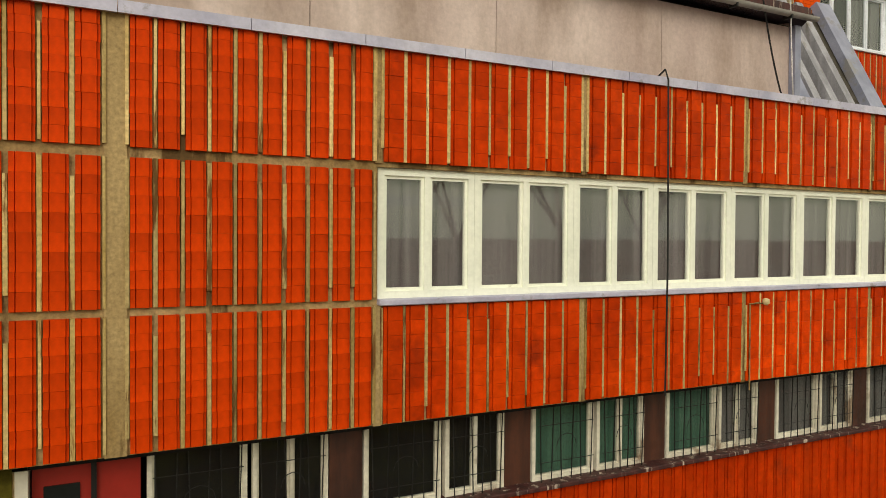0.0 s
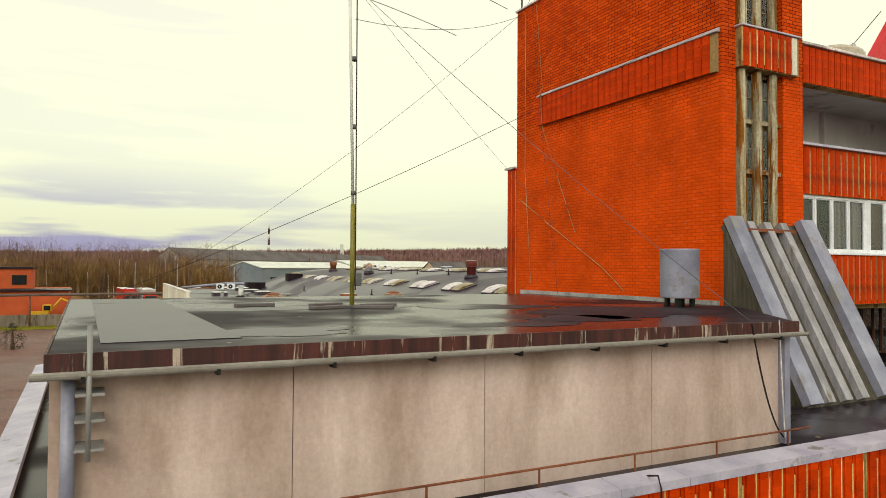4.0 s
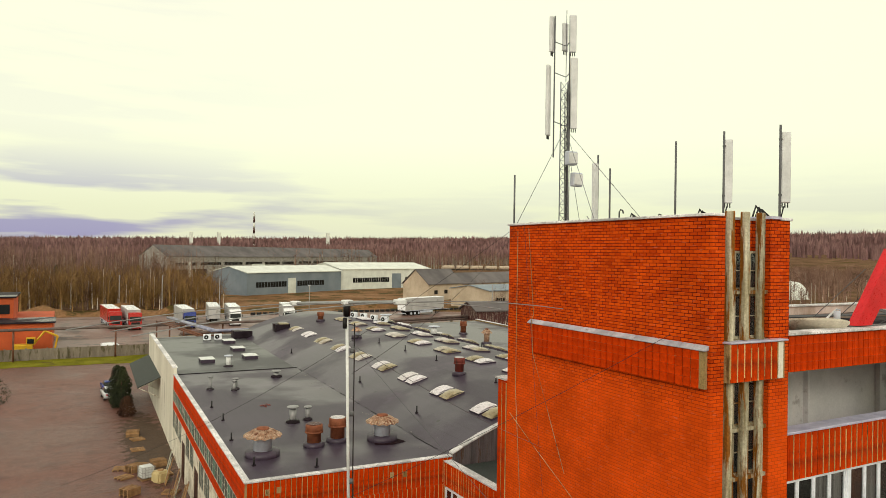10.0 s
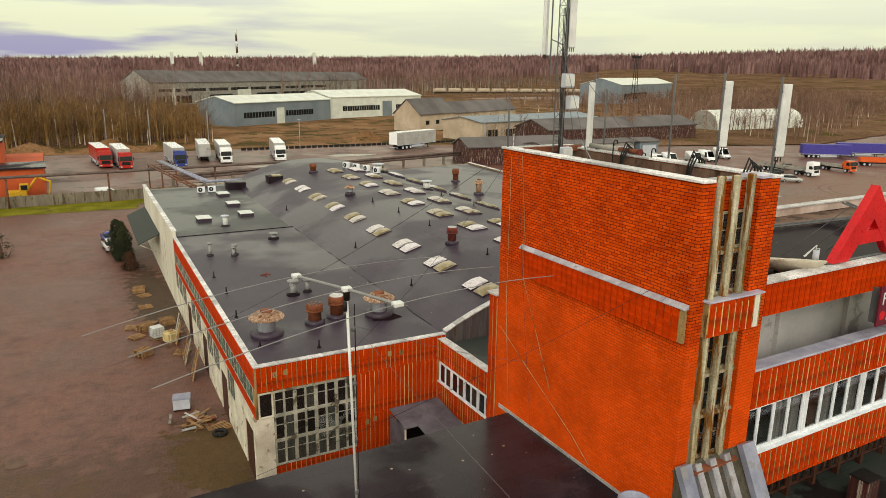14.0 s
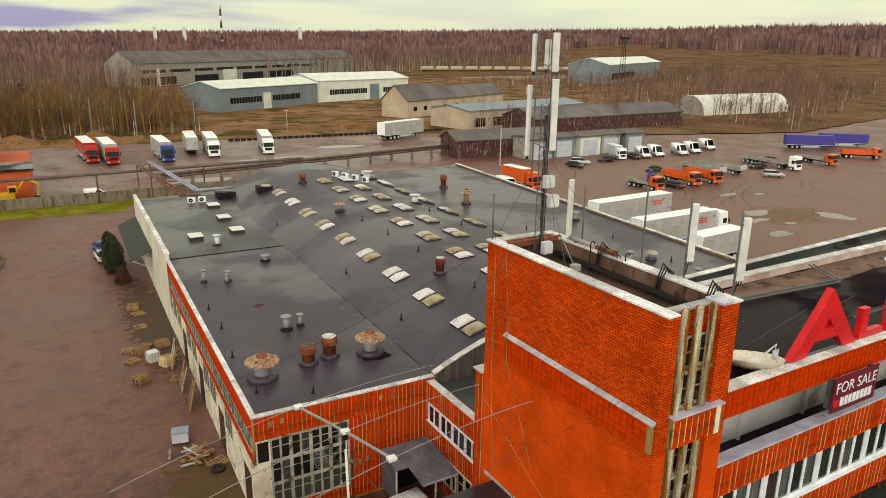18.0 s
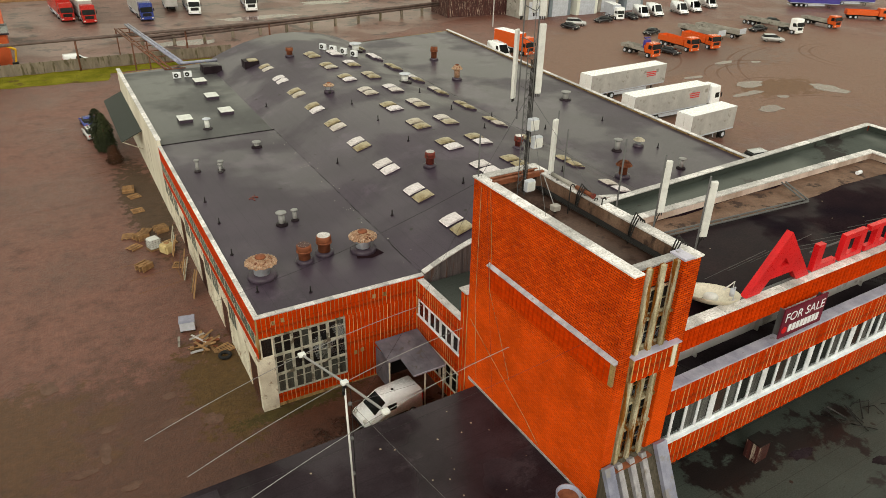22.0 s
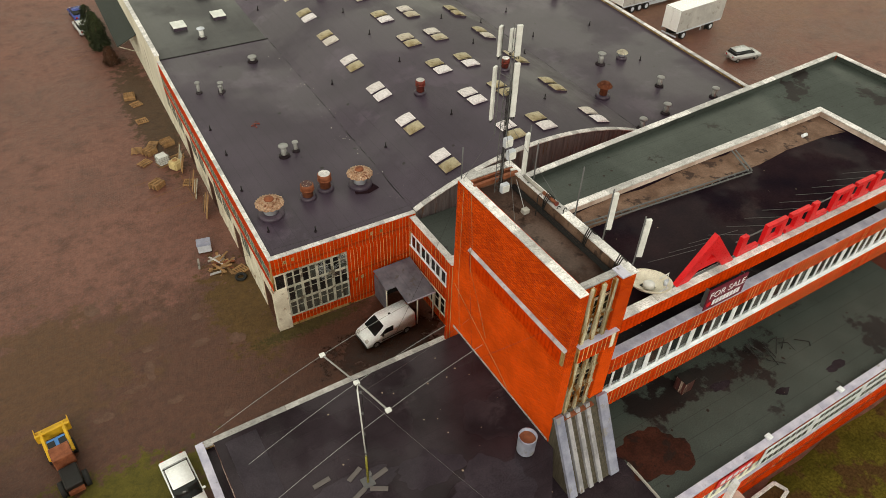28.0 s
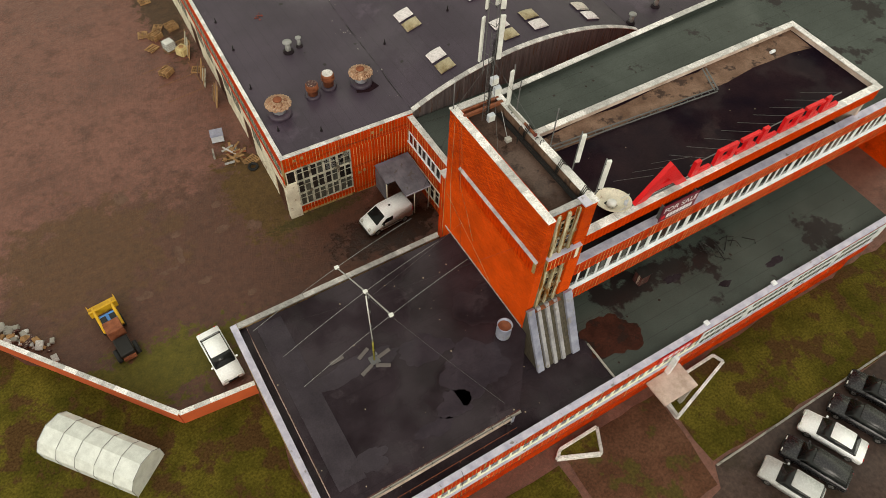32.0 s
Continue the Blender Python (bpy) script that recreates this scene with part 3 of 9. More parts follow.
for key, c in (("car_white", (0.90, 0.92, 0.95)), ("car_black", (0.02, 0.02, 0.024)), ("car_silver", (0.52, 0.53, 0.54)), ("car_red", (0.45, 0.02, 0.015)), ("car_orange", (0.65, 0.10, 0.015)), ("car_blue", (0.03, 0.05, 0.25)), ("car_maroon", (0.12, 0.02, 0.02))):
    M[key] = surf("paint_" + key, c, tuple(min(1, x * 1.06) for x in c), 0.25, 0.0, big=1, small=8, bump=0.0, grain=0.03)
M["carglass"] = plain("tinted_car_glass", (0.015, 0.017, 0.018), 0.08)
M["skyblue"] = plain("faded_sky_blue_paint", (0.07, 0.22, 0.55), 0.5)
M["felt_field"] = surf("greenish_grey_felt", (0.042, 0.040, 0.045), (0.062, 0.060, 0.063), 0.33, 0, big=0.2, small=20, bump=0.14, wet=0.12, rough2=0.5, grain=0.4, stain=(0.034, 0.031, 0.034), stain_at=0.6, stain_scale=0.2, spec=0.36, wspec=0.46, seam=("X", 1.0, 0.03))
M["parapet_brown"] = surf("stained_brown_parapet_felt", (0.11, 0.062, 0.042), (0.20, 0.125, 0.09), 0.7, 0, big=0.8, small=12, bump=0.2, streak=(1, 1, 0.4), grain=0.3, stain=(0.05, 0.03, 0.024), stain_at=0.58, stain_scale=1.0, spec=0.15)
M["lamp_w"] = plain("clear_lamp_lens", (0.6, 0.6, 0.58), 0.15)
M["lamp_r"] = plain("red_lamp_lens", (0.4, 0.01, 0.01), 0.2)
M["mud"] = surf("trodden_mud_with_moss", (0.072, 0.032, 0.018), (0.118, 0.056, 0.034), 0.9, 0, big=0.4, small=5, bump=0.6, grain=0.4, stain=(0.074, 0.056, 0.016), stain_at=0.57, stain_scale=0.6, spec=0.1)
M["leafmould"] = surf("leaf_strewn_forest_floor", (0.105, 0.060, 0.036), (0.195, 0.118, 0.072), 0.95, 0, big=0.03, small=0.7, bump=0.4, grain=0.4, stain=(0.090, 0.068, 0.026), stain_at=0.58, stain_scale=0.05, spec=0.0)
M["strip"] = surf("cream_joint_strip", (0.40, 0.27, 0.085), (0.66, 0.49, 0.22), 0.85, big=1.1, small=20, bump=0.2, streak=(5, 5, 0.5), grain=0.3, stain=(0.20, 0.095, 0.03), stain_at=0.60, stain_scale=1.8, spec=0.1, rnd=0.25)
M["fence_grey"] = surf("damp_concrete_fence", (0.135, 0.110, 0.085), (0.24, 0.20, 0.155), 0.88, big=0.5, small=10, bump=0.25, streak=(2, 2, 0.4), grain=0.25, stain=(0.09, 0.075, 0.04), stain_at=0.58, stain_scale=0.8)
M["oldgrey"] = surf("peeling_grey_green_paint", (0.28, 0.28, 0.225), (0.50, 0.49, 0.41), 0.8, big=1.2, small=16, bump=0.25, grain=0.25, stain=(0.12, 0.10, 0.07), stain_at=0.58, stain_scale=1.6)
M["corrugated"] = surf("weathered_corrugated_sheet", (0.085, 0.075, 0.078), (0.16, 0.145, 0.148), 0.65, 0.2, big=0.8, small=14, bump=0.15, streak=(5, 5, 0.4), grain=0.25, stain=(0.11, 0.06, 0.035), stain_at=0.6, stain_scale=1.2)
M["straw"] = surf("sun_bleached_vent_rib", (0.46, 0.30, 0.19), (0.68, 0.52, 0.38), 0.75, 0.0, big=5, small=20, bump=0.2, rnd=0.3, grain=0.3)
M["brownrust"] = surf("brown_rusted_steel", (0.105, 0.038, 0.020), (0.20, 0.085, 0.048), 0.75, 0.1, big=1.5, small=16, bump=0.2, grain=0.3)
M["pipe_lag"] = surf("tarred_pipe_lagging", (0.075, 0.050, 0.042), (0.15, 0.105, 0.092), 0.7, 0.1, big=0.6, small=6, bump=0.2, grain=0.3)
M["scrub"] = surf("tan_winter_scrub", (0.150, 0.085, 0.032), (0.29, 0.178, 0.072), 0.95, big=0.03, small=0.6, bump=0, rnd=0.4, grain=0.25, spec=0.02)
M["russet"] = surf("russet_clipped_shrub", (0.060, 0.022, 0.008), (0.12, 0.048, 0.018), 0.95, big=0.6, small=4, bump=0, rnd=0.3, grain=0.3)
M["rut"] = surf("churned_tyre_rut", (0.125, 0.060, 0.040), (0.175, 0.090, 0.062), 0.6, 0, big=0.5, small=5, bump=0.6, grain=0.5, spec=0.2)
M["forest"] = surf("massed_bare_forest", (0.098, 0.053, 0.053), (0.20, 0.120, 0.112), 0.95, big=0.012, small=0.6, bump=0, grain=0.25, rnd=0.42, spec=0.02)
M["felt_rust"] = surf("silted_brown_felt", (0.050, 0.030, 0.024), (0.105, 0.066, 0.052), 0.4, 0, big=0.5, small=10, bump=0.15, wet=0.4, rough2=0.8, grain=0.3, stain=(0.032, 0.018, 0.014), stain_at=0.58, stain_scale=0.7, spec=0.1, wspec=0.3)
M["poly"] = glazing("polythene", (0.85, 0.88, 0.88), 0.04)
M["plastic_w"] = plain("translucent_plastic", (0.66, 0.68, 0.66), 0.4)
M["yellowplastic"] = plain("yellowed_plastic_tank", (0.55, 0.44, 0.22), 0.45)
M["darkgreen"] = plain("dark_green_roof_sheet", (0.016, 0.021, 0.018), 0.6)
M["zincdark"] = surf("dull_grey_sheet", (0.085, 0.083, 0.105), (0.17, 0.165, 0.20), 0.6, 0.1, big=0.9, small=20, bump=0.05, grain=0.12, stain=(0.10, 0.09, 0.09), stain_at=0.62, stain_scale=1.2)
M["channel"] = surf("dirty_olive_sheet", (0.045, 0.038, 0.026), (0.10, 0.085, 0.060), 0.7, 0.1, big=1.6, small=18, bump=0.15, streak=(6, 6, 0.4), grain=0.3)
M["oldred"] = surf("rusty_dark_red_paint", (0.12, 0.018, 0.012), (0.22, 0.034, 0.022), 0.7, 0.1, big=3.0, small=18, bump=0.2, grain=0.3, stain=(0.06, 0.025, 0.018), stain_at=0.56, stain_scale=3.5)
M["pier"] = surf("grimy_pier_render", (0.27, 0.235, 0.19), (0.52, 0.47, 0.39), 0.88, big=1.2, small=14, bump=0.3, streak=(2, 2, 0.4), grain=0.25, stain=(0.13, 0.09, 0.06), stain_at=0.57, stain_scale=1.2)


# ---- helpers for building ----
def box(bm, x0, y0, z0, x1, y1, z1, m=None):
    v = [bm.verts.new(p) for p in ((x0, y0, z0), (x1, y0, z0), (x1, y1, z0), (x0, y1, z0), (x0, y0, z1), (x1, y0, z1), (x1, y1, z1), (x0, y1, z1))]
    for f in ((3, 2, 1, 0), (4, 5, 6, 7), (0, 1, 5, 4), (1, 2, 6, 5), (2, 3, 7, 6), (3, 0, 4, 7)):
        bm.faces.new([v[i] for i in f])
    if m is not None:
        for q in v:
            q.co = m @ q.co
    return bm


def prism(bm, pts, axis, a, b):
    """Extrude a 2D outline along an axis ('x', 'y' or 'z') from a to b."""
    def at(p, h):
        return (h, p[0], p[1]) if axis == "x" else (p[0], h, p[1]) if axis == "y" else (p[0], p[1], h)
    lo = [bm.verts.new(at(p, a)) for p in pts]
    hi = [bm.verts.new(at(p, b)) for p in pts]
    n = len(pts)
    fs = [bm.faces.new(lo), bm.faces.new(hi)]
    for i in range(n):
        fs.append(bm.faces.new((lo[i], lo[(i + 1) % n], hi[(i + 1) % n], hi[i])))
    bmesh.ops.recalc_face_normals(bm, faces=fs)
    return bm


def tube(bm, p, q, r, n=8, r2=None, caps=True):
    p, q = Vector(p), Vector(q)
    r2 = r if r2 is None else r2
    d = (q - p).normalized()
    u = d.orthogonal().normalized()
    w = d.cross(u)
    a, b = [], []
    for i in range(n):
        t = 2 * math.pi * i / n
        k = u * math.cos(t) + w * math.sin(t)
        a.append(bm.verts.new(p + k * r))
        b.append(bm.verts.new(q + k * r2))
    for i in range(n):
        f = bm.faces.new((a[i], a[(i + 1) % n], b[(i + 1) % n], b[i]))
        f.smooth = n > 6
    if caps:
        bm.faces.new(a[::-1])
        bm.faces.new(b)
    return bm


def line(bm, pts, r, n=5):
    """One continuous round rod along a run of points."""
    pts = [Vector(q) for q in pts]
    rings = []
    for i, q in enumerate(pts):
        d = (pts[min(i + 1, len(pts) - 1)] - pts[max(i - 1, 0)]).normalized()
        ref = Vector((0, 0, 1)) if abs(d.z) < 0.95 else Vector((0, 1, 0))
        u = d.cross(ref).normalized()
        w = d.cross(u)
        rings.append([bm.verts.new(q + (u * math.cos(6.28319 * k / n) + w * math.sin(6.28319 * k / n)) * r) for k in range(n)])
    for a, b in zip(rings, rings[1:]):
        for k in range(n):
            bm.faces.new((a[k], a[(k + 1) % n], b[(k + 1) % n], b[k]))
    bm.faces.new(rings[0][::-1])
    bm.faces.new(rings[-1])
    return bm


def lattice(bm, xs, zs, y0, y1, solid):
    """One connected panel with through openings: cells between xs and zs for which solid(i, k) holds."""
    nx, nz = len(xs) - 1, len(zs) - 1
    f = {(i, k): bm.verts.new((xs[i], y0, zs[k])) for i in range(nx + 1) for k in range(nz + 1)}
    g = {(i, k): bm.verts.new((xs[i], y1, zs[k])) for i in range(nx + 1) for k in range(nz + 1)}
    on = lambda i, k: 0 <= i < nx and 0 <= k < nz and solid(i, k)
    for i in range(nx):
        for k in range(nz):
            if not on(i, k):
                continue
            a, b, c, d = (i, k), (i + 1, k), (i + 1, k + 1), (i, k + 1)
            bm.faces.new((f[a], f[b], f[c], f[d]))
            bm.faces.new((g[d], g[c], g[b], g[a]))
            for (p, q), nb in (((a, b), (i, k - 1)), ((b, c), (i + 1, k)), ((c, d), (i, k + 1)), ((d, a), (i - 1, k))):
                if not on(*nb):
                    bm.faces.new((f[q], f[p], g[p], g[q]))
    for v in [v for v in bm.verts if not v.link_faces]:
        bm.verts.remove(v)
    return bm


def sag(p, q, drop, n=10):
    p, q = Vector(p), Vector(q)
    return [p.lerp(q, i / n) - Vector((0, 0, drop * 4 * (i / n) * (1 - i / n))) for i in range(n + 1)]


def lathe(bm, prof, cx, cy, n=20, wob=0.0):
    """Turn a profile of (radius, z) round an upright axis."""
    rings = []
    for r, z in prof:
        rings.append([bm.verts.new((cx + r * (1 + wob * (j % 2)) * math.cos(2 * math.pi * j / n), cy + r * (1 + wob * (j % 2)) * math.sin(2 * math.pi * j / n), z)) for j in range(n)])
    for a, b in zip(rings, rings[1:]):
        for j in range(n):
            bm.faces.new((a[j], a[(j + 1) % n], b[(j + 1) % n], b[j])).smooth = wob == 0
    bm.faces.new(rings[0][::-1])
    bm.faces.new(rings[-1])
    return bm


def B():
    return bmesh.new()


def thing(name, label, category, at=(0, 0, 0), group="", kind=""):
    e = new(name)
    e.matrix_basis = Matrix.Translation(at)
    e.empty_display_size = 0.2
    return tagged(e, label, category, group, kind)


def part(name, bm, material, parent=None, label="", G=None, smooth=False, kind=""):
    """Link a bmesh, drawn in world places, as one mesh object under a thing or a part."""
    if G is not None:
        bm.transform(G)
    me = bpy.data.meshes.new(name)
    bm.to_mesh(me)
    bm.free()
    me.materials.append(M[material])
    if smooth:
        for f in me.polygons:
            f.use_smooth = True
    ob = new(name, me)
    hang(ob, parent)
    return tagged(ob, label, "", "", kind)


def hang(ob, parent):
    if parent is not None:
        ob.parent = parent
        if parent.type == "EMPTY":
            ob.matrix_parent_inverse = parent.matrix_basis.inverted()
    return ob


def piece(name, me, place, parent):
    ob = new(name, me)
    ob.matrix_basis = place
    return hang(ob, parent)


def solo(name, bm, material, label, category, group="", kind="", G=None, smooth=False):
    return tagged(part(name, bm, material, None, "", G, smooth), label, category, group, kind)


def mesh_of(name, bm, material):
    me = bpy.data.meshes.new(name)
    bm.to_mesh(me)
    bm.free()
    me.materials.append(M[material])
    return me


def bevelled(bm, w=0.01, seg=1):
    bmesh.ops.bevel(bm, geom=list(bm.edges), offset=w, segments=seg, affect="EDGES", clamp_overlap=True)
    return bm

M["wetground"] = surf("soaked_dark_yard", (0.062, 0.024, 0.013), (0.108, 0.045, 0.027), 0.45, 0, big=0.22, small=3.0, bump=0.4, wet=0.09, rough2=0.6, grain=0.40, stain=(0.128, 0.055, 0.034), stain_at=0.58, blur=0.05, stain_scale=0.42, spec=0.28, wspec=0.5)
# paler felt; also colours the painted sky reflections on the hall roof
M["felt_pale"] = surf("pale_and_sheen_felt", (0.024, 0.018, 0.025), (0.042, 0.033, 0.043), 0.3, 0, big=0.5, small=14, bump=0.10, wet=0.12, rough2=0.6, grain=0.32, stain=(0.030, 0.023, 0.030), stain_at=0.60, stain_scale=0.8, spec=0.08)
M["silt_red"] = surf("red_brown_wet_silt", (0.026, 0.008, 0.005), (0.052, 0.016, 0.010), 0.5, 0, big=0.9, small=10, bump=0.2, grain=0.4, stain=(0.020, 0.010, 0.008), stain_at=0.56, stain_scale=1.2, spec=0.1)
M["wetlot"] = surf("wet_dark_car_park", (0.0406, 0.0265, 0.0234), (0.0764, 0.0499, 0.0421), 0.45, 0, big=0.15, small=3.0, bump=0.35, wet=0.10, rough2=0.6, grain=0.36, stain=(0.040, 0.026, 0.018), stain_at=0.57, stain_scale=0.3, spec=0.15, wspec=0.25)
M["silt_pale"] = surf("pale_dried_silt", (0.092, 0.046, 0.031), (0.135, 0.076, 0.054), 0.5, 0, big=1.6, small=12, bump=0.5, grain=0.4, spec=0.25)
M["rib_grey"] = surf("weathered_grey_rib", (0.24, 0.235, 0.26), (0.42, 0.41, 0.45), 0.6, 0.1, big=0.8, small=16, bump=0.12, streak=(3, 3, 0.4), grain=0.16, stain=(0.15, 0.12, 0.08), stain_at=0.64, stain_scale=0.9, blur=0.08)


# ---- cladding and windows ----
def spans(a, b, step):
    n = max(1, round((b - a) / step))
    return [(a + (b - a) * i / n, a + (b - a) * (i + 1) / n) for i in range(n)]


def facing(x, y, z, side):
    """Placement of a piece drawn facing -y: 'front' keeps it, 'left' turns it to face -x."""
    return pose(x, y, z) if side == "front" else pose(x, y, z, 0, 0, -90)


RIBS = {}


def rib_mesh(w, h, material, deep=0.04):
    key = (round(w, 3), round(h, 3), material)
    if key not in RIBS:
        bm = B()
        f = w * 0.22
        prism(bm, [(0, 0), (0, -deep * 0.7), (0.005, -deep * 0.78), (f, -deep * 0.78), (f + 0.006, -deep * 0.45), (f + 0.012, -deep), (w - 0.03, -deep), (w - 0.025, -deep * 0.6), (w, -deep * 0.6), (w, 0)], "z", 0, h)
        RIBS[key] = mesh_of("tile", bm, material)
    return RIBS[key]


def rib_row(parent, a, b, plane, z0, z1, side, pitch=0.28, gap=0.045, material="rib", G=None, skip=(), strips=True, rows=1):
    """A row of upright ceramic ribs between a and b on a wall."""
    n = max(1, round((b - a) / pitch))
    p = (b - a) / n
    me = rib_mesh(p - gap, (z1 - z0) / rows - (0.008 if rows > 1 else 0), material)
    for i in range(n):
        u = a + i * p + gap / 2
        if any(s0 <= u + p / 2 <= s1 for s0, s1 in skip):
            continue
        for k in range(rows):
            q = z0 + (z1 - z0) * k / rows
            m = facing(u, plane, q, side) if side == "front" else facing(plane, u + p - gap, q, side)
            piece("rib", me, (G @ m) if G is not None else m, parent)
    if not strips:
        return
    bm = B()
    rng = random.Random(int(a * 31 + z0 * 7))
    for i in range(n + 1):
        u = a + i * p
        if any(s0 <= u <= s1 for s0, s1 in skip) or rng.random() < 0.12:
            continue
        w = gap * rng.uniform(0.22, 0.34)
        q0, q1 = z0 + rng.choice((0, 0, 0.1)), z1 - rng.choice((0, 0, 0.12))
        if side == "front":
            box(bm, u - w, plane - 0.034, q0, u + w, plane - 0.001, q1)
        else:
            box(bm, plane - 0.034, u - w, q0, plane - 0.001, u + w, q1)
    part("joint_strip", bm, "strip", parent, "", G, False, "stuff")


def window_unit(parent, a, b, z0, z1, plane, side="front", sashes=2, mat_frame="white", G=None, curtain="curtain", fr=0.07, glass="glass", rails=(), deep=0.10, back=0.06):
    """Frame with stepped sashes, panes and their backing: cloth, panel, or near-black for an unlit room; drawn facing
    -y, then turned.
    """
    T = Matrix.Identity(4) if side == "front" else pose(plane, b, 0, 0, 0, -90)
    if side == "front":
        T = pose(a, plane, 0)
    if G is not None:
        T = G @ T
    w = b - a
    sw = (w - 2 * fr) / sashes
    xs, m = [0.0], fr * 0.45
    for i in range(sashes):
        xs += [fr + i * sw + (0 if i == 0 else m), fr + (i + 1) * sw - (0 if i == sashes - 1 else m)]
    xs.append(w)
    win = part("window", lattice(B(), xs, [z0, z0 + fr, z1 - fr, z1], 0, deep, lambda i, k: k != 1 or i % 2 == 0), mat_frame, parent, "", T)
    s = fr * 0.42
    for i in range(sashes):
        l0, r0 = xs[1 + 2 * i], xs[2 + 2 * i]
        zs = [z0 + fr, z0 + fr + s]
        for k in rails:
            q = z0 + (z1 - z0) * k
            zs += [q - s * 0.6, q + s * 0.6]
        zs += [z1 - fr - s, z1 - fr]
        part("sash", lattice(B(), [l0, l0 + s, r0 - s, r0], zs, 0.028, deep - 0.02, lambda i, k: i != 1 or k % 2 == 0), mat_frame, win, "", T)
    for i in range(sashes):
        l0, r0 = fr + i * sw, fr + (i + 1) * sw
        g = part("pane", box(B(), l0, 0.05, z0 + fr, r0, 0.055, z1 - fr), glass, win, "", T)
        g.visible_shadow = False
    if isinstance(curtain, tuple):
        for i, c in enumerate(curtain[:sashes]):
            part("curtain", box(B(), fr + i * sw + 0.004, deep + back - 0.02, z0 + fr * 0.4, fr + (i + 1) * sw - 0.004, deep + back, z1 - fr * 0.4), c, win, "", T)
    elif curtain:
        part("curtain", box(B(), fr * 0.4, deep + back - 0.02, z0 + fr * 0.4, w - fr * 0.4, deep + back, z1 - fr * 0.4), curtain, win, "", T)
    return win


# ---- ground ----
bm = B()
bmesh.ops.create_grid(bm, x_segments=60, y_segments=60, size=2600)
for v in bm.verts:
    v.co.z = 0
solo("ground", bm, "ground", "wet brown trodden yard and open land", "ground", kind="structure")


def patch(name, pts, z, material, label, category, kind="structure", edge=0.6, seed=1, step=0):
    """A flat patch with an uneven outline."""
    rng = random.Random(seed)
    out = []
    for (x0, y0), (x1, y1) in zip(pts, pts[1:] + pts[:1]):
        n = max(1, int(math.hypot(x1 - x0, y1 - y0) / (step or edge * 4 + 0.6)))
        for i in range(n):
            t = i / n
            out.append((x0 + (x1 - x0) * t + rng.uniform(-edge, edge) * (i > 0), y0 + (y1 - y0) * t + rng.uniform(-edge, edge) * (i > 0)))
    bm = B()
    bm.faces.new([bm.verts.new((x, y, z)) for x, y in out])
    bmesh.ops.triangulate(bm, faces=list(bm.faces))
    for f in bm.faces:
        if f.normal.z < 0:
            f.normal_flip()
    return solo(name, bm, material, label, category, kind=kind)


def blot(name, cx, cy, rx, ry, z, material, label, category, kind="stuff", seed=1, n=72, ragged=0.28):
    """A flat stain or puddle with a ragged outline."""
    rng = random.Random(seed)
    ph = [(k, rng.uniform(0, 6.283), ragged / k ** 0.75) for k in (2, 3, 4, 5, 7, 9, 12, 16, 21)]
    bm = B()
    rim = []
    for i in range(n):
        a = 2 * math.pi * i / n
        q = 1 + sum(w * 0.6 * math.sin(k * a + p) for k, p, w in ph)
        rim.append(bm.verts.new((cx + rx * q * math.cos(a), cy + ry * q * math.sin(a), z)))
    c = bm.verts.new((cx, cy, z))
    for i in range(n):
        bm.faces.new((c, rim[i], rim[(i + 1) % n]))
    return solo(name, bm, material, label, category, kind=kind)


# ---- office wing: long low block in front ----
WX0, WX1, WY0, WY1 = -1.05, 46.0, 7.30, 23.2
wing = thing("office_wing", "two-storey office wing clad in glazed orange ribbed tiles", "building", (20, 15, 0))
JOINTS = [0.12, 2.80] + [5.66 + 2.98 * i for i in range(14)]
part("wall", box(B(), WX0, WY0, 3.12, WX1, WY0 + 0.3, 4.55), "grout", wing, "buff mortar showing between tiles")
part("wall", box(B(), WX0, WY0, 6.06, WX1, WY0 + 0.3, 7.45), "grout", wing, "buff mortar showing between tiles")
part("wall", box(B(), WX0, WY0, 4.55, 2.80, WY0 + 0.3, 6.06), "grout", wing, "buff mortar showing between tiles")
part("wall", box(B(), WX0, WY0 + 0.35, 0, WX1, WY0 + 0.6, 1.95), "grout", wing, "buff mortar showing between tiles")
part("wall", box(B(), WX0, WY0 + 0.3, 0, WX0 + 0.3, WY1, 7.45), "grout", wing, "buff mortar showing between tiles")
part("wall", box(B(), WX0, WY1 - 0.3, 0, 14.75, WY1, 7.45), "grout", wing, "buff mortar showing between tiles")
# soffit coloured near-black, so its shade is in the colour
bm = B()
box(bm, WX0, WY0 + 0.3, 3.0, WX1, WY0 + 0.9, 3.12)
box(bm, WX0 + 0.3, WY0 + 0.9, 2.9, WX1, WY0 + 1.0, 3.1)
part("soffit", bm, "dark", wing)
# near-black sheet standing for the unlit rooms
part("unlit_backing", box(B(), WX0 + 0.3, WY0 + 1.3, 0, WX1, WY0 + 1.5, 7.2), "dark", wing)
# joints of the cladding panels
for i, x in enumerate(JOINTS):
    w = 0.10 if i == 0 else 0.045
    part("panel_joint", box(B(), x - w, WY0 - 0.028, 3.12, x + w, WY0, 4.5), "grout", wing)
    part("panel_joint", box(B(), x - w, WY0 - 0.028, 6.10 if i else 4.5, x + w, WY0, 7.44), "grout", wing)


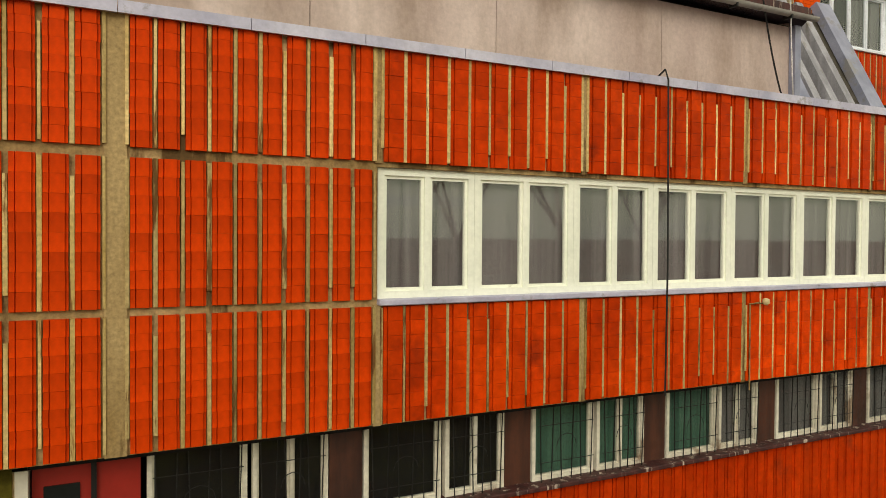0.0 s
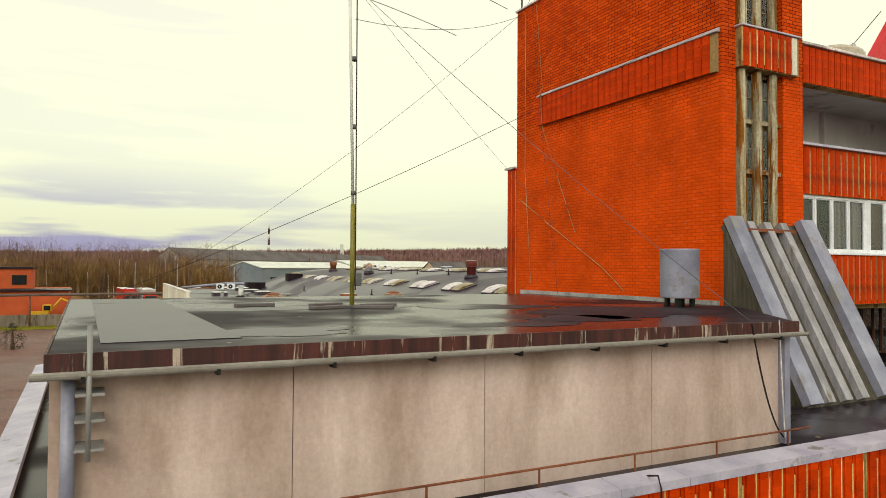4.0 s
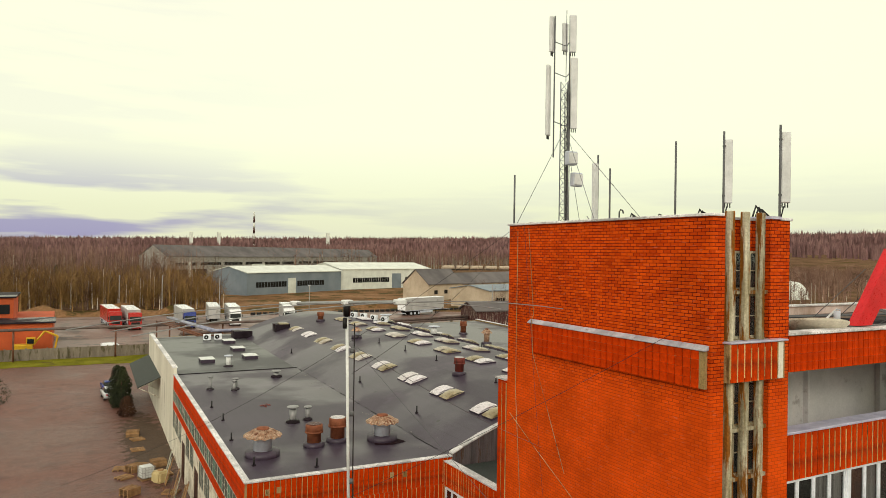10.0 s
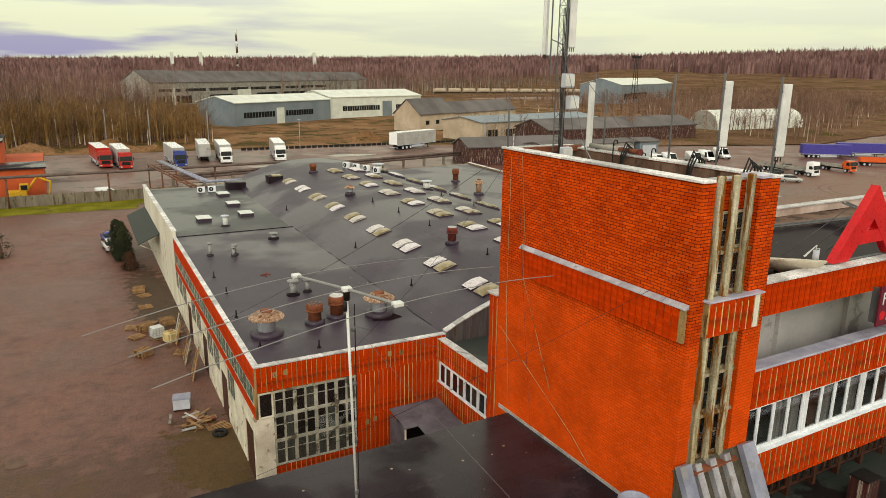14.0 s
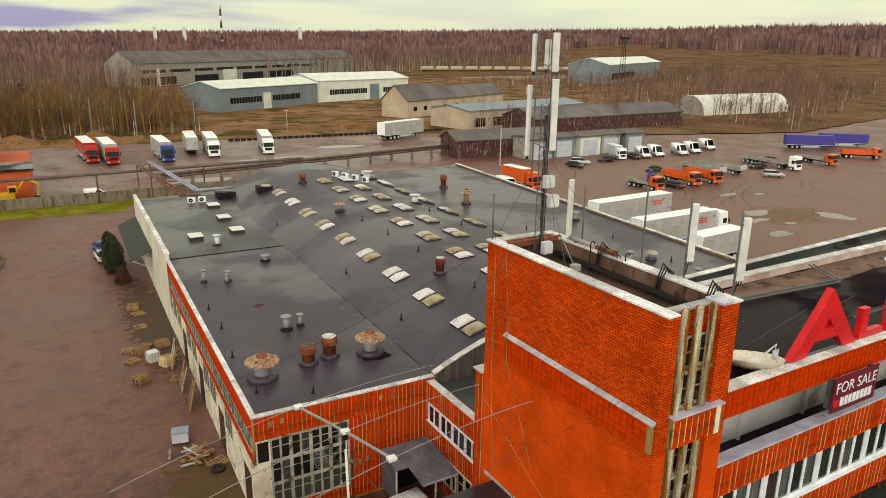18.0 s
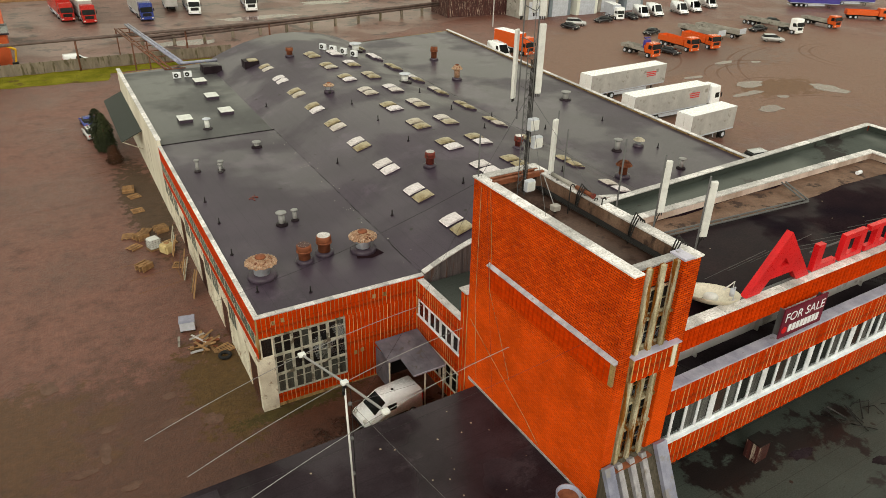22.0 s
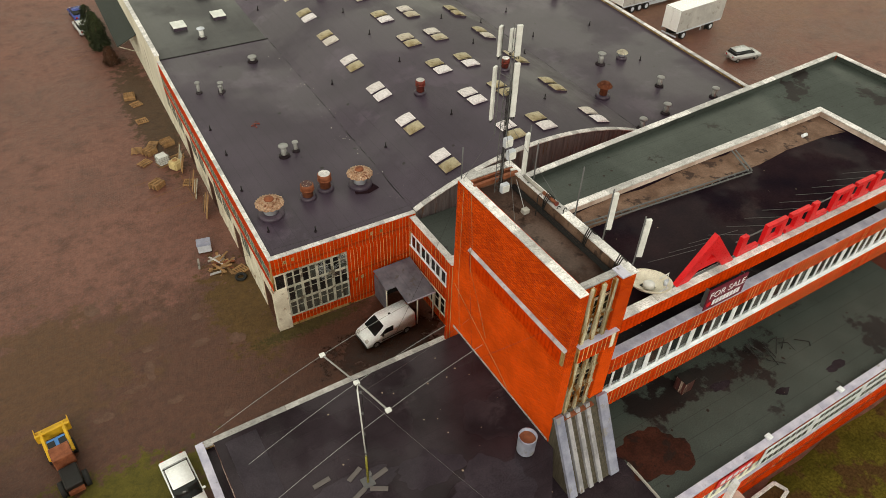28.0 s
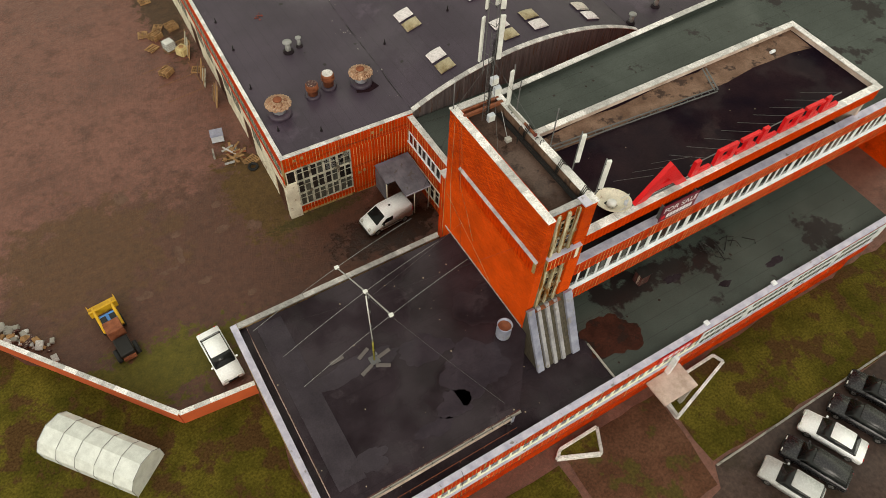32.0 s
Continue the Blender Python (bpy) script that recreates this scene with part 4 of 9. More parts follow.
def tiles(x0, x1, z0, z1, parts, rows, n=10, y=WY0):
    """Ceramic tiles of one panel; near panels as single pieces, far ones joined."""
    p, h = (x1 - x0) / n, (z1 - z0) / rows
    bs = B()
    rs = random.Random(int(x0 * 10 + z0))
    for i in range(n + 1):
        w = rs.uniform(0.013, 0.021)
        box(bs, x0 + i * p - w, y - 0.046, z0 + rs.choice((0, 0.02, 0.15)), x0 + i * p + w, y - 0.001, z1 - rs.choice((0, 0.02, 0.2)))
    part("joint_strip", bs, "strip", wing, "", None, False, "stuff")
    rng = random.Random(int(x0 * 100 + z0 * 10))
    if parts:
        meshes = [rib_mesh(p - 0.055, h - g, "tile", 0.055) for g in (0.001, 0.002)]
        for i in range(n):
            for k in range(rows):
                piece("tile", meshes[rng.random() < 0.4], pose(x0 + i * p + 0.025 + rng.uniform(-0.003, 0.003), y + rng.uniform(-0.003, 0.004), z0 + k * h, 0, 0, rng.uniform(-0.2, 0.2)), wing)
        return
    bm = B()
    w = p - 0.05
    for i in range(n):
        for k in range(rows):
            a, b = x0 + i * p + 0.025, z0 + k * h
            d = rng.uniform(-0.003, 0.004)
            box(bm, a, y - 0.034 + d, b, a + w * 0.19, y + 0.01, b + h - 0.003)
            box(bm, a + w * 0.22, y - 0.055 + d, b, a + w, y + 0.01, b + h - 0.003)
    part("tile_field", bm, "tile", wing, "", None, False, "stuff")


ends = [WX0] + JOINTS + [WX1]
for i, (a, b) in enumerate(zip(ends, ends[1:])):
    a2 = a + (0 if i == 0 else 0.10 if i == 1 else 0.045)
    b2 = b - (0.10 if i == 0 else 0.045)
    n = 4 if i == 0 else 10 if b - a > 2 else max(2, int((b - a) / 0.28))
    near = i < 2
    tiles(a2, b2, 3.14, 4.48, near, 8, n)
    tiles(a2, b2, 6.12, 7.42, near, 8, n)
    if i < 2:
        tiles(a2, b2, 4.56, 6.02, near, 8, n)
# lower red dado under the ground-floor windows
bm = B()
for i in range(int((WX1 - 2.3) / 0.22)):
    x = 2.3 + i * 0.22
    box(bm, x, WY0 + 0.31, 0.1, x + 0.05, WY0 + 0.36, 1.9)
    box(bm, x + 0.05, WY0 + 0.29, 0.1, x + 0.185, WY0 + 0.36, 1.9)
part("dado_cladding", bm, "rib", wing, "dull red ribbed dado", None, False, "stuff")
part("window_sill", bevelled(box(B(), 2.3, WY0 + 0.18, 1.93, WX1, WY0 + 0.52, 1.99), 0.01), "fascia", wing, "dark sheet sill")
# upper ribbon window
part("window_sill", bevelled(box(B(), 2.80, WY0 - 0.10, 4.49, WX1, WY0 + 0.1, 4.56), 0.01), "coping", wing, "grey sheet-metal sill")
x = 2.82
k = 0
edges = [2.82, 4.08, 5.56, 6.92, 8.44, 9.98, 11.62]
while edges[-1] < WX1 - 1.5:
    edges.append(edges[-1] + 1.48)
for a, b in zip(edges, edges[1:]):
    window_unit(wing, a + 0.002, b - 0.002, 4.56, 6.06, WY0 + 0.05, sashes=2, fr=0.085, G=None)
# ground-floor windows behind bars
x, k = 0.42, 0
GF = []
while x < 30:
    w = (1.02, 0.86)[k % 2]
    GF.append((x, x + w, k))
    x += w + (0.06 if k % 2 == 0 else 0.44)
    k += 1
# the first panes are backed with near-black for an unlit room, not cloth
for a, b, k in GF:
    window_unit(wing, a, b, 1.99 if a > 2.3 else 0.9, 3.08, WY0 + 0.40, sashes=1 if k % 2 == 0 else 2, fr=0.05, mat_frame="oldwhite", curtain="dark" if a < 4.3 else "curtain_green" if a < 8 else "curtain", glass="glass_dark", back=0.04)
    if a < 13:
        grille = part("window_bars", tube(B(), (a + 0.05, WY0 + 0.33, 2.25), (b - 0.05, WY0 + 0.33, 2.25), 0.006, 4), "blackmetal", wing, "thin black bent bars")
        part("bar", tube(B(), (a + 0.05, WY0 + 0.33, 2.75), (b - 0.05, WY0 + 0.33, 2.75), 0.006, 4), "blackmetal", grille)
        for j in range(6):
            u = a + 0.1 + j * (b - a - 0.2) / 5
            part("bar", tube(B(), (u, WY0 + 0.33, 1.99), (u + (0.03 if j % 2 else -0.03), WY0 + 0.33, 3.05), 0.008, 4), "blackmetal", grille)
        arc = [(a + (b - a) * (0.5 + 0.16 * math.cos(t * math.pi / 6)), WY0 + 0.33, 2.45 + 0.16 * math.sin(t * math.pi / 6)) for t in range(7)]
        part("bar", line(B(), arc, 0.006, 4), "blackmetal", grille)
    if k % 2 == 1:
        part("infill_panel", box(B(), b + 0.02, WY0 + 0.42, 1.99 if a > 2.3 else 0.9, b + 0.42, WY0 + 0.5, 3.08), "brownpanel", wing, "rusty brown infill panel")
# entrance door at the end
dr = part("door", box(B(), -0.62, WY0 + 0.45, 0, 0.36, WY0 + 0.52, 3.05), "redpaint", wing, "dark red double door")
part("door_glass", box(B(), -0.52, WY0 + 0.43, 1.3, -0.2, WY0 + 0.448, 2.78), "carglass", dr)
part("door_post", box(B(), -0.1, WY0 + 0.40, 0, -0.05, WY0 + 0.45, 3.05), "blackmetal", dr)
part("door_reveal", box(B(), -0.75, WY0 + 0.3, 0, -0.64, WY0 + 0.6, 3.1), "render", wing)
part("moss_wall", box(B(), WX0, WY0 + 0.28, 0, -0.77, WY0 + 0.55, 3.1), "grass", wing, "moss-covered end wall")
# copings
for x, x_end in spans(WX0 - 0.05, WX1, 1.25):
    bm = B()
    prism(bm, [(WY0 - 0.10, 7.38), (WY0 - 0.10, 7.50), (WY0 + 0.33, 7.54), (WY0 + 0.33, 7.42)], "x", x + 0.004, x_end - 0.004)
    part("coping", bm, "coping", wing)
for y, y_end in spans(WY0 + 0.45, WY1 + 0.05, 1.2):
    bm = B()
    prism(bm, [(WX0 - 0.08, 7.40), (WX0 - 0.08, 7.50), (WX0 + 0.36, 7.55), (WX0 + 0.36, 7.42)], "y", y + 0.004, y_end - 0.004)
    part("coping", bm, "coping", wing)
for x, x_end in spans(WX0 + 0.38, 14.75, 1.2):
    bm = B()
    prism(bm, [(WY1 - 0.36, 7.42), (WY1 - 0.36, 7.55), (WY1 + 0.08, 7.50), (WY1 + 0.08, 7.40)], "x", x + 0.004, x_end - 0.004)
    part("coping", bm, "coping_old", wing)
part("front_roof", box(B(), WX0 + 0.3, WY0 + 0.3, 7.1, 18.8, 13.3, 7.215), "felt", wing, "dark wet felt roof")
part("roof", box(B(), 18.8, WY0 + 0.3, 7.1, WX1, 14.66, 7.22), "felt_green", wing, "green-grey felt roof with wet patches")
part("side_roof", box(B(), WX0 + 0.3, 13.3, 7.1, 14.7, WY1 - 0.3, 7.2), "felt", wing)

# ---- raised hall on the wing's roof ----
RX0, RX1, RY0, RY1, RZ = -0.25, 11.38, 8.65, 21.3, 9.44
hall = thing("rooftop_hall", "raised flat-roofed hall of grey concrete panels", "building", (5, 15, 7.2))
pe = [RX0, 2.38, 5.12, 8.26, RX1]
for a, b in zip(pe, pe[1:]):
    part("wall_panel", box(B(), a + 0.006, RY0, 7.2, b - 0.006, RY0 + 0.25, 9.17), "panel", hall, "stained concrete panel")
part("wall_core", box(B(), RX0 + 0.05, RY0 + 0.03, 7.2, RX1 - 0.05, RY0 + 0.24, 9.2), "blackmetal", hall)
bm = B()
box(bm, RX0, RY0 + 0.25, 7.2, RX0 + 0.25, RY1, 9.25)
prism(bm, [(RX1 - 0.3, RY0 + 0.25), (RX1 - 0.02, RY0 + 0.02), (14.72, 12.45), (14.45, 12.6)], "z", 7.2, 9.25)
box(bm, RX0 + 0.25, RY1 - 0.25, 7.2, 14.75, RY1, 9.25)
part("wall", bm, "panel", hall)
bm = B()
prism(bm, [(RX0 - 0.01, RY0 - 0.25), (RX1 + 0.12, RY0 - 0.25), (14.74, 12.35), (14.74, RY1 + 0.2), (RX0 - 0.01, RY1 + 0.2)], "z", 9.25, RZ)
part("roof", bm, "felt", hall, "wet dark felt roof with puddles")
bm = B()
box(bm, RX0 - 0.04, RY0 - 0.29, 9.25, RX1 + 0.14, RY0 - 0.252, RZ + 0.02)
box(bm, RX0 - 0.04, RY0 - 0.25, 9.25, RX0 - 0.012, RY1 + 0.2, RZ + 0.02)
part("fascia", bm, "fascia", hall, "rust-brown fascia streaked with white")
arc = [math.pi + math.pi * j / 8 for j in range(9)]
bm = prism(B(), [(RY0 - 0.36 + 0.075 * math.cos(t), 9.27 + 0.075 * math.sin(t)) for t in arc] + [(RY0 - 0.36 + 0.066 * math.cos(t), 9.27 + 0.066 * math.sin(t)) for t in reversed(arc)], "x", RX0 - 0.16, RX1 + 0.2)
part("gutter", bm, "concrete", hall, "half-round grey gutter")
for j in range(9):
    part("gutter_bracket", box(B(), RX0 + 0.3 + j * 1.35, RY0 - 0.42, 9.16, RX0 + 0.34 + j * 1.35, RY0 - 0.25, 9.25), "blackmetal", hall)
part("downpipe", tube(B(), (RX0 + 0.19, RY0 - 0.12, 7.25), (RX0 + 0.19, RY0 - 0.12, 9.17), 0.075, 12), "zinc", hall, "grey round downpipe")
part("downpipe", box(B(), RX1 - 0.06, RY0 - 0.14, 7.25, RX1 + 0.09, RY0 - 0.01, 9.17), "zinc", hall, "grey box downpipe")
bm = B()
tube(bm, (RX0 - 0.2, 8.0, 7.66), (11.3, 8.0, 7.66), 0.018, 6)
for j in range(7):
    tube(bm, (0.5 + j * 1.7, 8.0, 7.2), (0.5 + j * 1.7, 8.0, 7.66), 0.016, 6)
part("conduit", bm, "rust", hall, "rusty conduit on short legs")

# ---- brick stair tower ----
TX0, TX1, TY0, TY1, TZ = 14.75, 17.97, 12.82, 22.5, 20.22
tower = thing("brick_tower", "tall stair tower of painted orange brick", "tower", (16.5, 17.5, 0))
part("side_wall", box(B(), TX0, TY0, 0, TX0 + 0.5, TY1, TZ), "brick", tower, "orange painted brick side wall")
part("rear_wall", box(B(), TX0 + 0.5, TY1 - 0.4, 0, TX1, TY1, TZ), "brick", tower)
part("right_wall", box(B(), TX1 - 0.35, TY0 + 0.6, 0, TX1, TY1 - 0.4, TZ - 0.05), "brick", tower)
part("pier", box(B(), TX1 - 0.85, TY0, 0, TX1, TY0 + 0.6, TZ), "brick", tower, "brick corner pier")
part("lintel_wall", box(B(), TX0 + 0.5, TY0 + 0.35, 19.3, TX1 - 0.85, TY0 + 0.6, TZ - 0.05), "brick", tower)
part("roof", box(B(), TX0 + 0.5, TY0 + 0.6, 19.35, TX1 - 0.35, TY1 - 0.4, 19.47), "felt_rust", tower, "brown wet felt roof")
bm = B()
for y, y_end in spans(TY0 - 0.06, TY1 + 0.06, 1.3):
    part("coping", bevelled(box(B(), TX0 - 0.07, y + 0.004, TZ, TX0 + 0.42, y_end - 0.004, TZ + 0.08), 0.012), "coping_old", tower)
    part("coping", bevelled(box(B(), TX1 - 0.42, y + 0.004, TZ - 0.03, TX1 + 0.07, y_end - 0.004, TZ + 0.05), 0.012), "coping_old", tower)
part("coping", box(B(), TX0 + 0.425, TY0 + 0.28, TZ - 0.05, TX1 - 0.9, TY0 + 0.66, TZ + 0.02), "coping_old", tower)
part("coping", box(B(), TX1 - 0.9, TY0 - 0.06, TZ, TX1 - 0.425, TY0 + 0.66, TZ + 0.08), "coping", tower)
part("coping", box(B(), TX0 + 0.425, TY1 - 0.42, TZ, TX1 - 0.425, TY1 + 0.06, TZ + 0.07), "coping_old", tower)
bm.free()
for x0, y0, x1, y1 in ((TX0 + 0.502, TY0 + 0.62, TX0 + 0.53, TY1 - 0.41), (TX1 - 0.38, TY0 + 0.62, TX1 - 0.352, TY1 - 0.41), (TX0 + 0.54, TY1 - 0.43, TX1 - 0.39, TY1 - 0.402), (TX0 + 0.54, TY0 + 0.602, TX1 - 0.39, TY0 + 0.63)):
    part("parapet_lining", box(B(), x0, y0, 19.47, x1, y1, TZ - 0.06), "parapet_brown", tower, "brown felt dressed up the parapet")
# stair glazing between the columns, backed with near-black for the unlit stair
for z0, z1 in ((11.5, 12.95), (13.05, 14.3), (14.4, 15.7), (16.85, 18.1), (18.2, 19.3)):
    for a in (15.26, 15.89, 16.50):
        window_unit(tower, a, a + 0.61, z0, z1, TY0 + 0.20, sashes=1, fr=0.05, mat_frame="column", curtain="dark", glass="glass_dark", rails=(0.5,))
    part("transom", box(B(), TX0 + 0.5, TY0 + 0.07, z0 - 0.1, TX1 - 0.85, TY0 + 0.30, z0), "column", tower)
for i, x in enumerate((15.36, 15.98, 16.62)):
    part("column", bevelled(box(B(), x, TY0 - 0.07, 11.45, x + 0.2, TY0 + 0.12, 15.72), 0.02), "column", tower, "weathered concrete fin with rust stains")
    part("column", bevelled(box(B(), x, TY0 - 0.07, 16.83, x + 0.2, TY0 + 0.12, 20.38), 0.02), "column", tower, "weathered concrete fin with rust stains")
part("stair_band", box(B(), TX0 + 0.5, TY0 - 0.18, 15.72, TX1 - 0.42, TY0 + 0.3, 16.78), "grout", tower)
rib_row(tower, TX0 + 0.52, TX1 - 0.75, TY0 - 0.18, 15.74, 16.76, "front", 0.26)
part("patch", box(B(), TX1 - 0.73, TY0 - 0.21, 15.74, TX1 - 0.52, TY0 - 0.18, 16.76), "render", tower, "bare pale patch")
part("band_cap", bevelled(box(B(), TX0 + 0.45, TY0 - 0.26, 16.78, TX1 - 0.36, TY0 + 0.1, 16.83), 0.01), "coping", tower)
# ledge of ribbed tiles along the side wall
led = part("ledge", box(B(), TX0 - 0.10, TY0 + 0.12, 15.56, TX0, 20.96, 16.60), "grout", tower, "projecting ribbed tile ledge")
rib_row(led, TY0 + 0.30, 20.94, TX0 - 0.10, 15.56, 16.60, "left", 0.283, 0.03, strips=False, rows=4)
for y, y_end in spans(TY0 + 0.05, 21.02, 0.92):
    part("ledge_cap", bevelled(prism(B(), [(TX0 - 0.17, 16.58), (TX0, 16.60), (TX0, 16.74), (TX0 - 0.17, 16.62)], "y", y + 0.008, y_end - 0.008), 0.012), "zinc_worn", led)
# rusted apron under the fins and the sloping sheet-metal foot
part("apron", box(B(), TX0 + 0.45, TY0 - 0.35, 11.36, TX1 - 0.8, TY0 + 0.3, 11.45), "rust", tower, "rusty drip apron")


def slope_bar(x0, x1, lift, thick, material, y_top=TY0 - 0.05, z_top=11.55, y_bot=10.55, z_bot=7.24, label=""):
    d = Vector((0, y_bot - y_top, z_bot - z_top)).normalized()
    nrm = Vector((0, d.z, -d.y))
    if nrm.z < 0:
        nrm = -nrm
    bm = B()
    a, b = Vector((0, y_top, z_top)) + nrm * lift, Vector((0, y_bot, z_bot)) + nrm * lift
    c, e = b + nrm * thick, a + nrm * thick
    prism(bm, [(p.y, p.z) for p in (a, b, c, e)], "x", x0, x1)
    return part("sloping_sheet", bm, material, tower, label)


slope_bar(TX0 - 0.02, TX1 + 0.04, -0.12, 0.12, "channel")
slope_bar(TX0 - 0.05, TX0 + 0.42, 0.0, 0.22, "zinc", z_top=11.66, label="lilac-grey flashed cheek")
slope_bar(TX1 - 0.50, TX1 + 0.07, 0.0, 0.22, "zinc", z_top=11.66, label="lilac-grey flashed cheek")
for x in (15.38, 16.02, 16.66):
    slope_bar(x, x + 0.26, 0.0, 0.20, "rib_grey", label="raised standing rib")
bm = B()
prism(bm, [(TY0, 11.6), (10.5, 7.2), (TY0, 7.2)], "x", TX0 + 0.02, TX1 - 0.02)
part("foot", bm, "channel", tower)
part("base_flashing", box(B(), TX0 - 0.03, TY0 + 0.1, RZ - 0.05, TX0, TY1 - 0.3, RZ + 0.12), "coping_old", tower)
# clad return at the back of the tower
part("return_wall", box(B(), TX0 - 0.02, TY1, 0, TX1, TY1 + 0.62, 14.2), "rib", tower, "ribbed orange return wall")
rib_row(tower, TY1 + 0.02, TY1 + 0.6, TX0 - 0.02, 0.2, 14.1, "left", 0.29)
part("coping", box(B(), TX0 - 0.12, TY1 + 0.01, 14.2, TX1, TY1 + 0.7, 14.27), "coping_old", tower)

# ---- main block ----
MX0, MX1, MY0, MY1 = 17.97, 44.0, 13.05, 21.15
LX1, LY1 = 59.6, 28.85
block = thing("main_block", "four-storey office block with orange ribbed bands and ribbon windows", "building", (30, 17, 0))
bm = B()
box(bm, MX0, MY0, 15.75, MX1, MY0 + 0.3, 16.85)
box(bm, MX0, MY0, 12.55, LX1, MY0 + 0.3, 13.95)
box(bm, MX0, MY0, 9.35, LX1, MY0 + 0.3, 10.85)
box(bm, MX0, MY0 + 0.3, 12.4, MX1, 20.4, 12.6)
box(bm, MX0, MY0 + 0.3, 9.2, LX1 - 0.35, 14.7, 9.35)
part("wall", bm, "grout", block)
part("loggia_wall", box(B(), MX0, MY0 + 2.2, 12.6, MX1, MY0 + 2.4, 16.3), "loggia", block, "pale grey wall behind the open top storey")
# near-black sheets standing for unlit depth behind the windows
part("unlit_backing", box(B(), MX0, MY0 + 0.9, 9.35, LX1 - 0.35, MY0 + 1.0, 12.4), "dark", block)
part("unlit_backing", box(B(), MX0, MY0 + 1.5, 7.2, LX1 - 0.35, MY0 + 1.6, 9.2), "dark", block)
for z0, z1 in ((15.77, 16.83), (12.57, 13.93), (9.37, 10.83)):
    rib_row(block, MX0 + 0.02, MX1 if z0 > 15 else LX1, MY0, z0, z1, "front", 0.285, strips=z0 < 15, rows=4 if z0 > 15 else 1, gap=0.045 if z0 < 15 else 0.03)
for i in range(1, 6):
    x = MX0 + i * 4.3
    part("pilaster", box(B(), x, MY0 + 2.02, 12.66, x + 0.10, MY0 + 2.2, 16.3), "loggia", block)
part("loggia_ceiling", box(B(), MX0, MY0 + 0.3, 15.76, MX1 - 0.3, MY0 + 2.2, 15.82), "loggia", block)
part("loggia_floor", box(B(), MX0, MY0 + 0.3, 12.6, MX1, MY0 + 2.2, 12.66), "felt", block, "dark wet loggia floor")
for x, x_end in spans(MX0, MX1, 1.25):
    part("coping", bevelled(box(B(), x + 0.004, MY0 - 0.12, 16.85, x_end - 0.004, MY0 + 0.42, 16.93), 0.012), "coping_old", block)
for x, x_end in spans(MX0, LX1, 1.25):
    part("coping", bevelled(box(B(), x + 0.004, MY0 - 0.14, 13.95, x_end - 0.004, MY0 + 0.42, 14.03), 0.012), "coping", block)
part("window_sill", bevelled(box(B(), MX0 + 0.3, MY0 - 0.10, 10.83, LX1, MY0 + 0.1, 10.90), 0.01), "pvc", block, "white sill")
x = MX0 + 0.08
k = 0
while x < LX1 - 0.8:
    b = min(x + 3.42, LX1 - 0.02)
    # near-black backings paint unlit rooms behind some of the panes
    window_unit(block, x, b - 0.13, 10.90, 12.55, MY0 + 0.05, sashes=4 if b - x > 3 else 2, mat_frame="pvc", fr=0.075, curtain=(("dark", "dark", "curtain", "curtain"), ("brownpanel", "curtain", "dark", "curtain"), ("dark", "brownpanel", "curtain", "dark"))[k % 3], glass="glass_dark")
    part("mullion", box(B(), b - 0.126, MY0 + 0.03, 10.90, b - 0.004, MY0 + 0.18, 12.55), "pvc", block)
    x += 3.42
    k += 1
x = MX0 + 0.3
while x < 53:
    # near-black backing paints the unlit storey behind the glass
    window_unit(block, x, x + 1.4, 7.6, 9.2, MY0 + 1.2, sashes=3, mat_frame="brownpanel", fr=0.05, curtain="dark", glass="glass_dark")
    part("pier", box(B(), x + 1.42, MY0 + 1.18, 7.2, x + 1.60, MY0 + 1.4, 9.2), "brownpanel", block)
    x += 1.62
part("roof", box(B(), MX0, MY0 + 0.3, 16.35, MX1 - 0.3, MY1 - 0.3, 16.47), "felt_brown", block, "brown wet felt roof with dark puddles")
bm = B()
box(bm, MX0, MY1 - 0.3, 13.5, MX1, MY1, 16.85)
box(bm, MX1 - 0.3, MY0 + 0.3, 9.3, MX1, MY1 - 0.3, 16.85)
part("parapet_wall", bm, "panel", block)
for x, x_end in spans(MX0 + 0.2, MX1 + 0.06, 1.5):
    part("coping", bevelled(box(B(), x + 0.004, MY1 - 0.38, 16.85, x_end - 0.004, MY1 + 0.08, 16.93), 0.012), "coping_old", block)
for y, y_end in spans(MY0 + 0.43, MY1 - 0.39, 1.5):
    part("coping", bevelled(box(B(), MX1 - 0.4, y + 0.004, 16.85, MX1 + 0.07, y_end - 0.004, 16.93), 0.012), "coping_old", block)
# rear lower part with the green roof
def askew(bm):
    """The back edge of the rear block is not quite parallel to its front."""
    for v in bm.verts:
        if v.co.y > LY1 - 0.8:
            v.co.y += (v.co.x - 40.5) * 0.043
    return bm


rear = thing("rear_block", "lower rear block with a green felt roof and pale coping", "building", (40, 24, 0))
bm = B()
box(bm, 20.6, LY1 - 0.3, 0, LX1, LY1, 13.75)
box(bm, LX1 - 0.3, MY0 + 0.31, 0, LX1, LY1 - 0.3, 13.75)
box(bm, 20.6, TY1 + 0.7, 0, 20.9, LY1 - 0.3, 13.75)
askew(bm)
part("wall", bm, "rib", rear)
part("roof", askew(box(B(), 18.35, MY1, 13.2, MX1, LY1 - 0.3, 13.32)), "felt_green", rear, "green-grey felt roof")
part("side_roof", askew(box(B(), MX1, MY0 + 0.31, 13.2, LX1 - 0.3, LY1 - 0.3, 13.32)), "felt_green", rear)
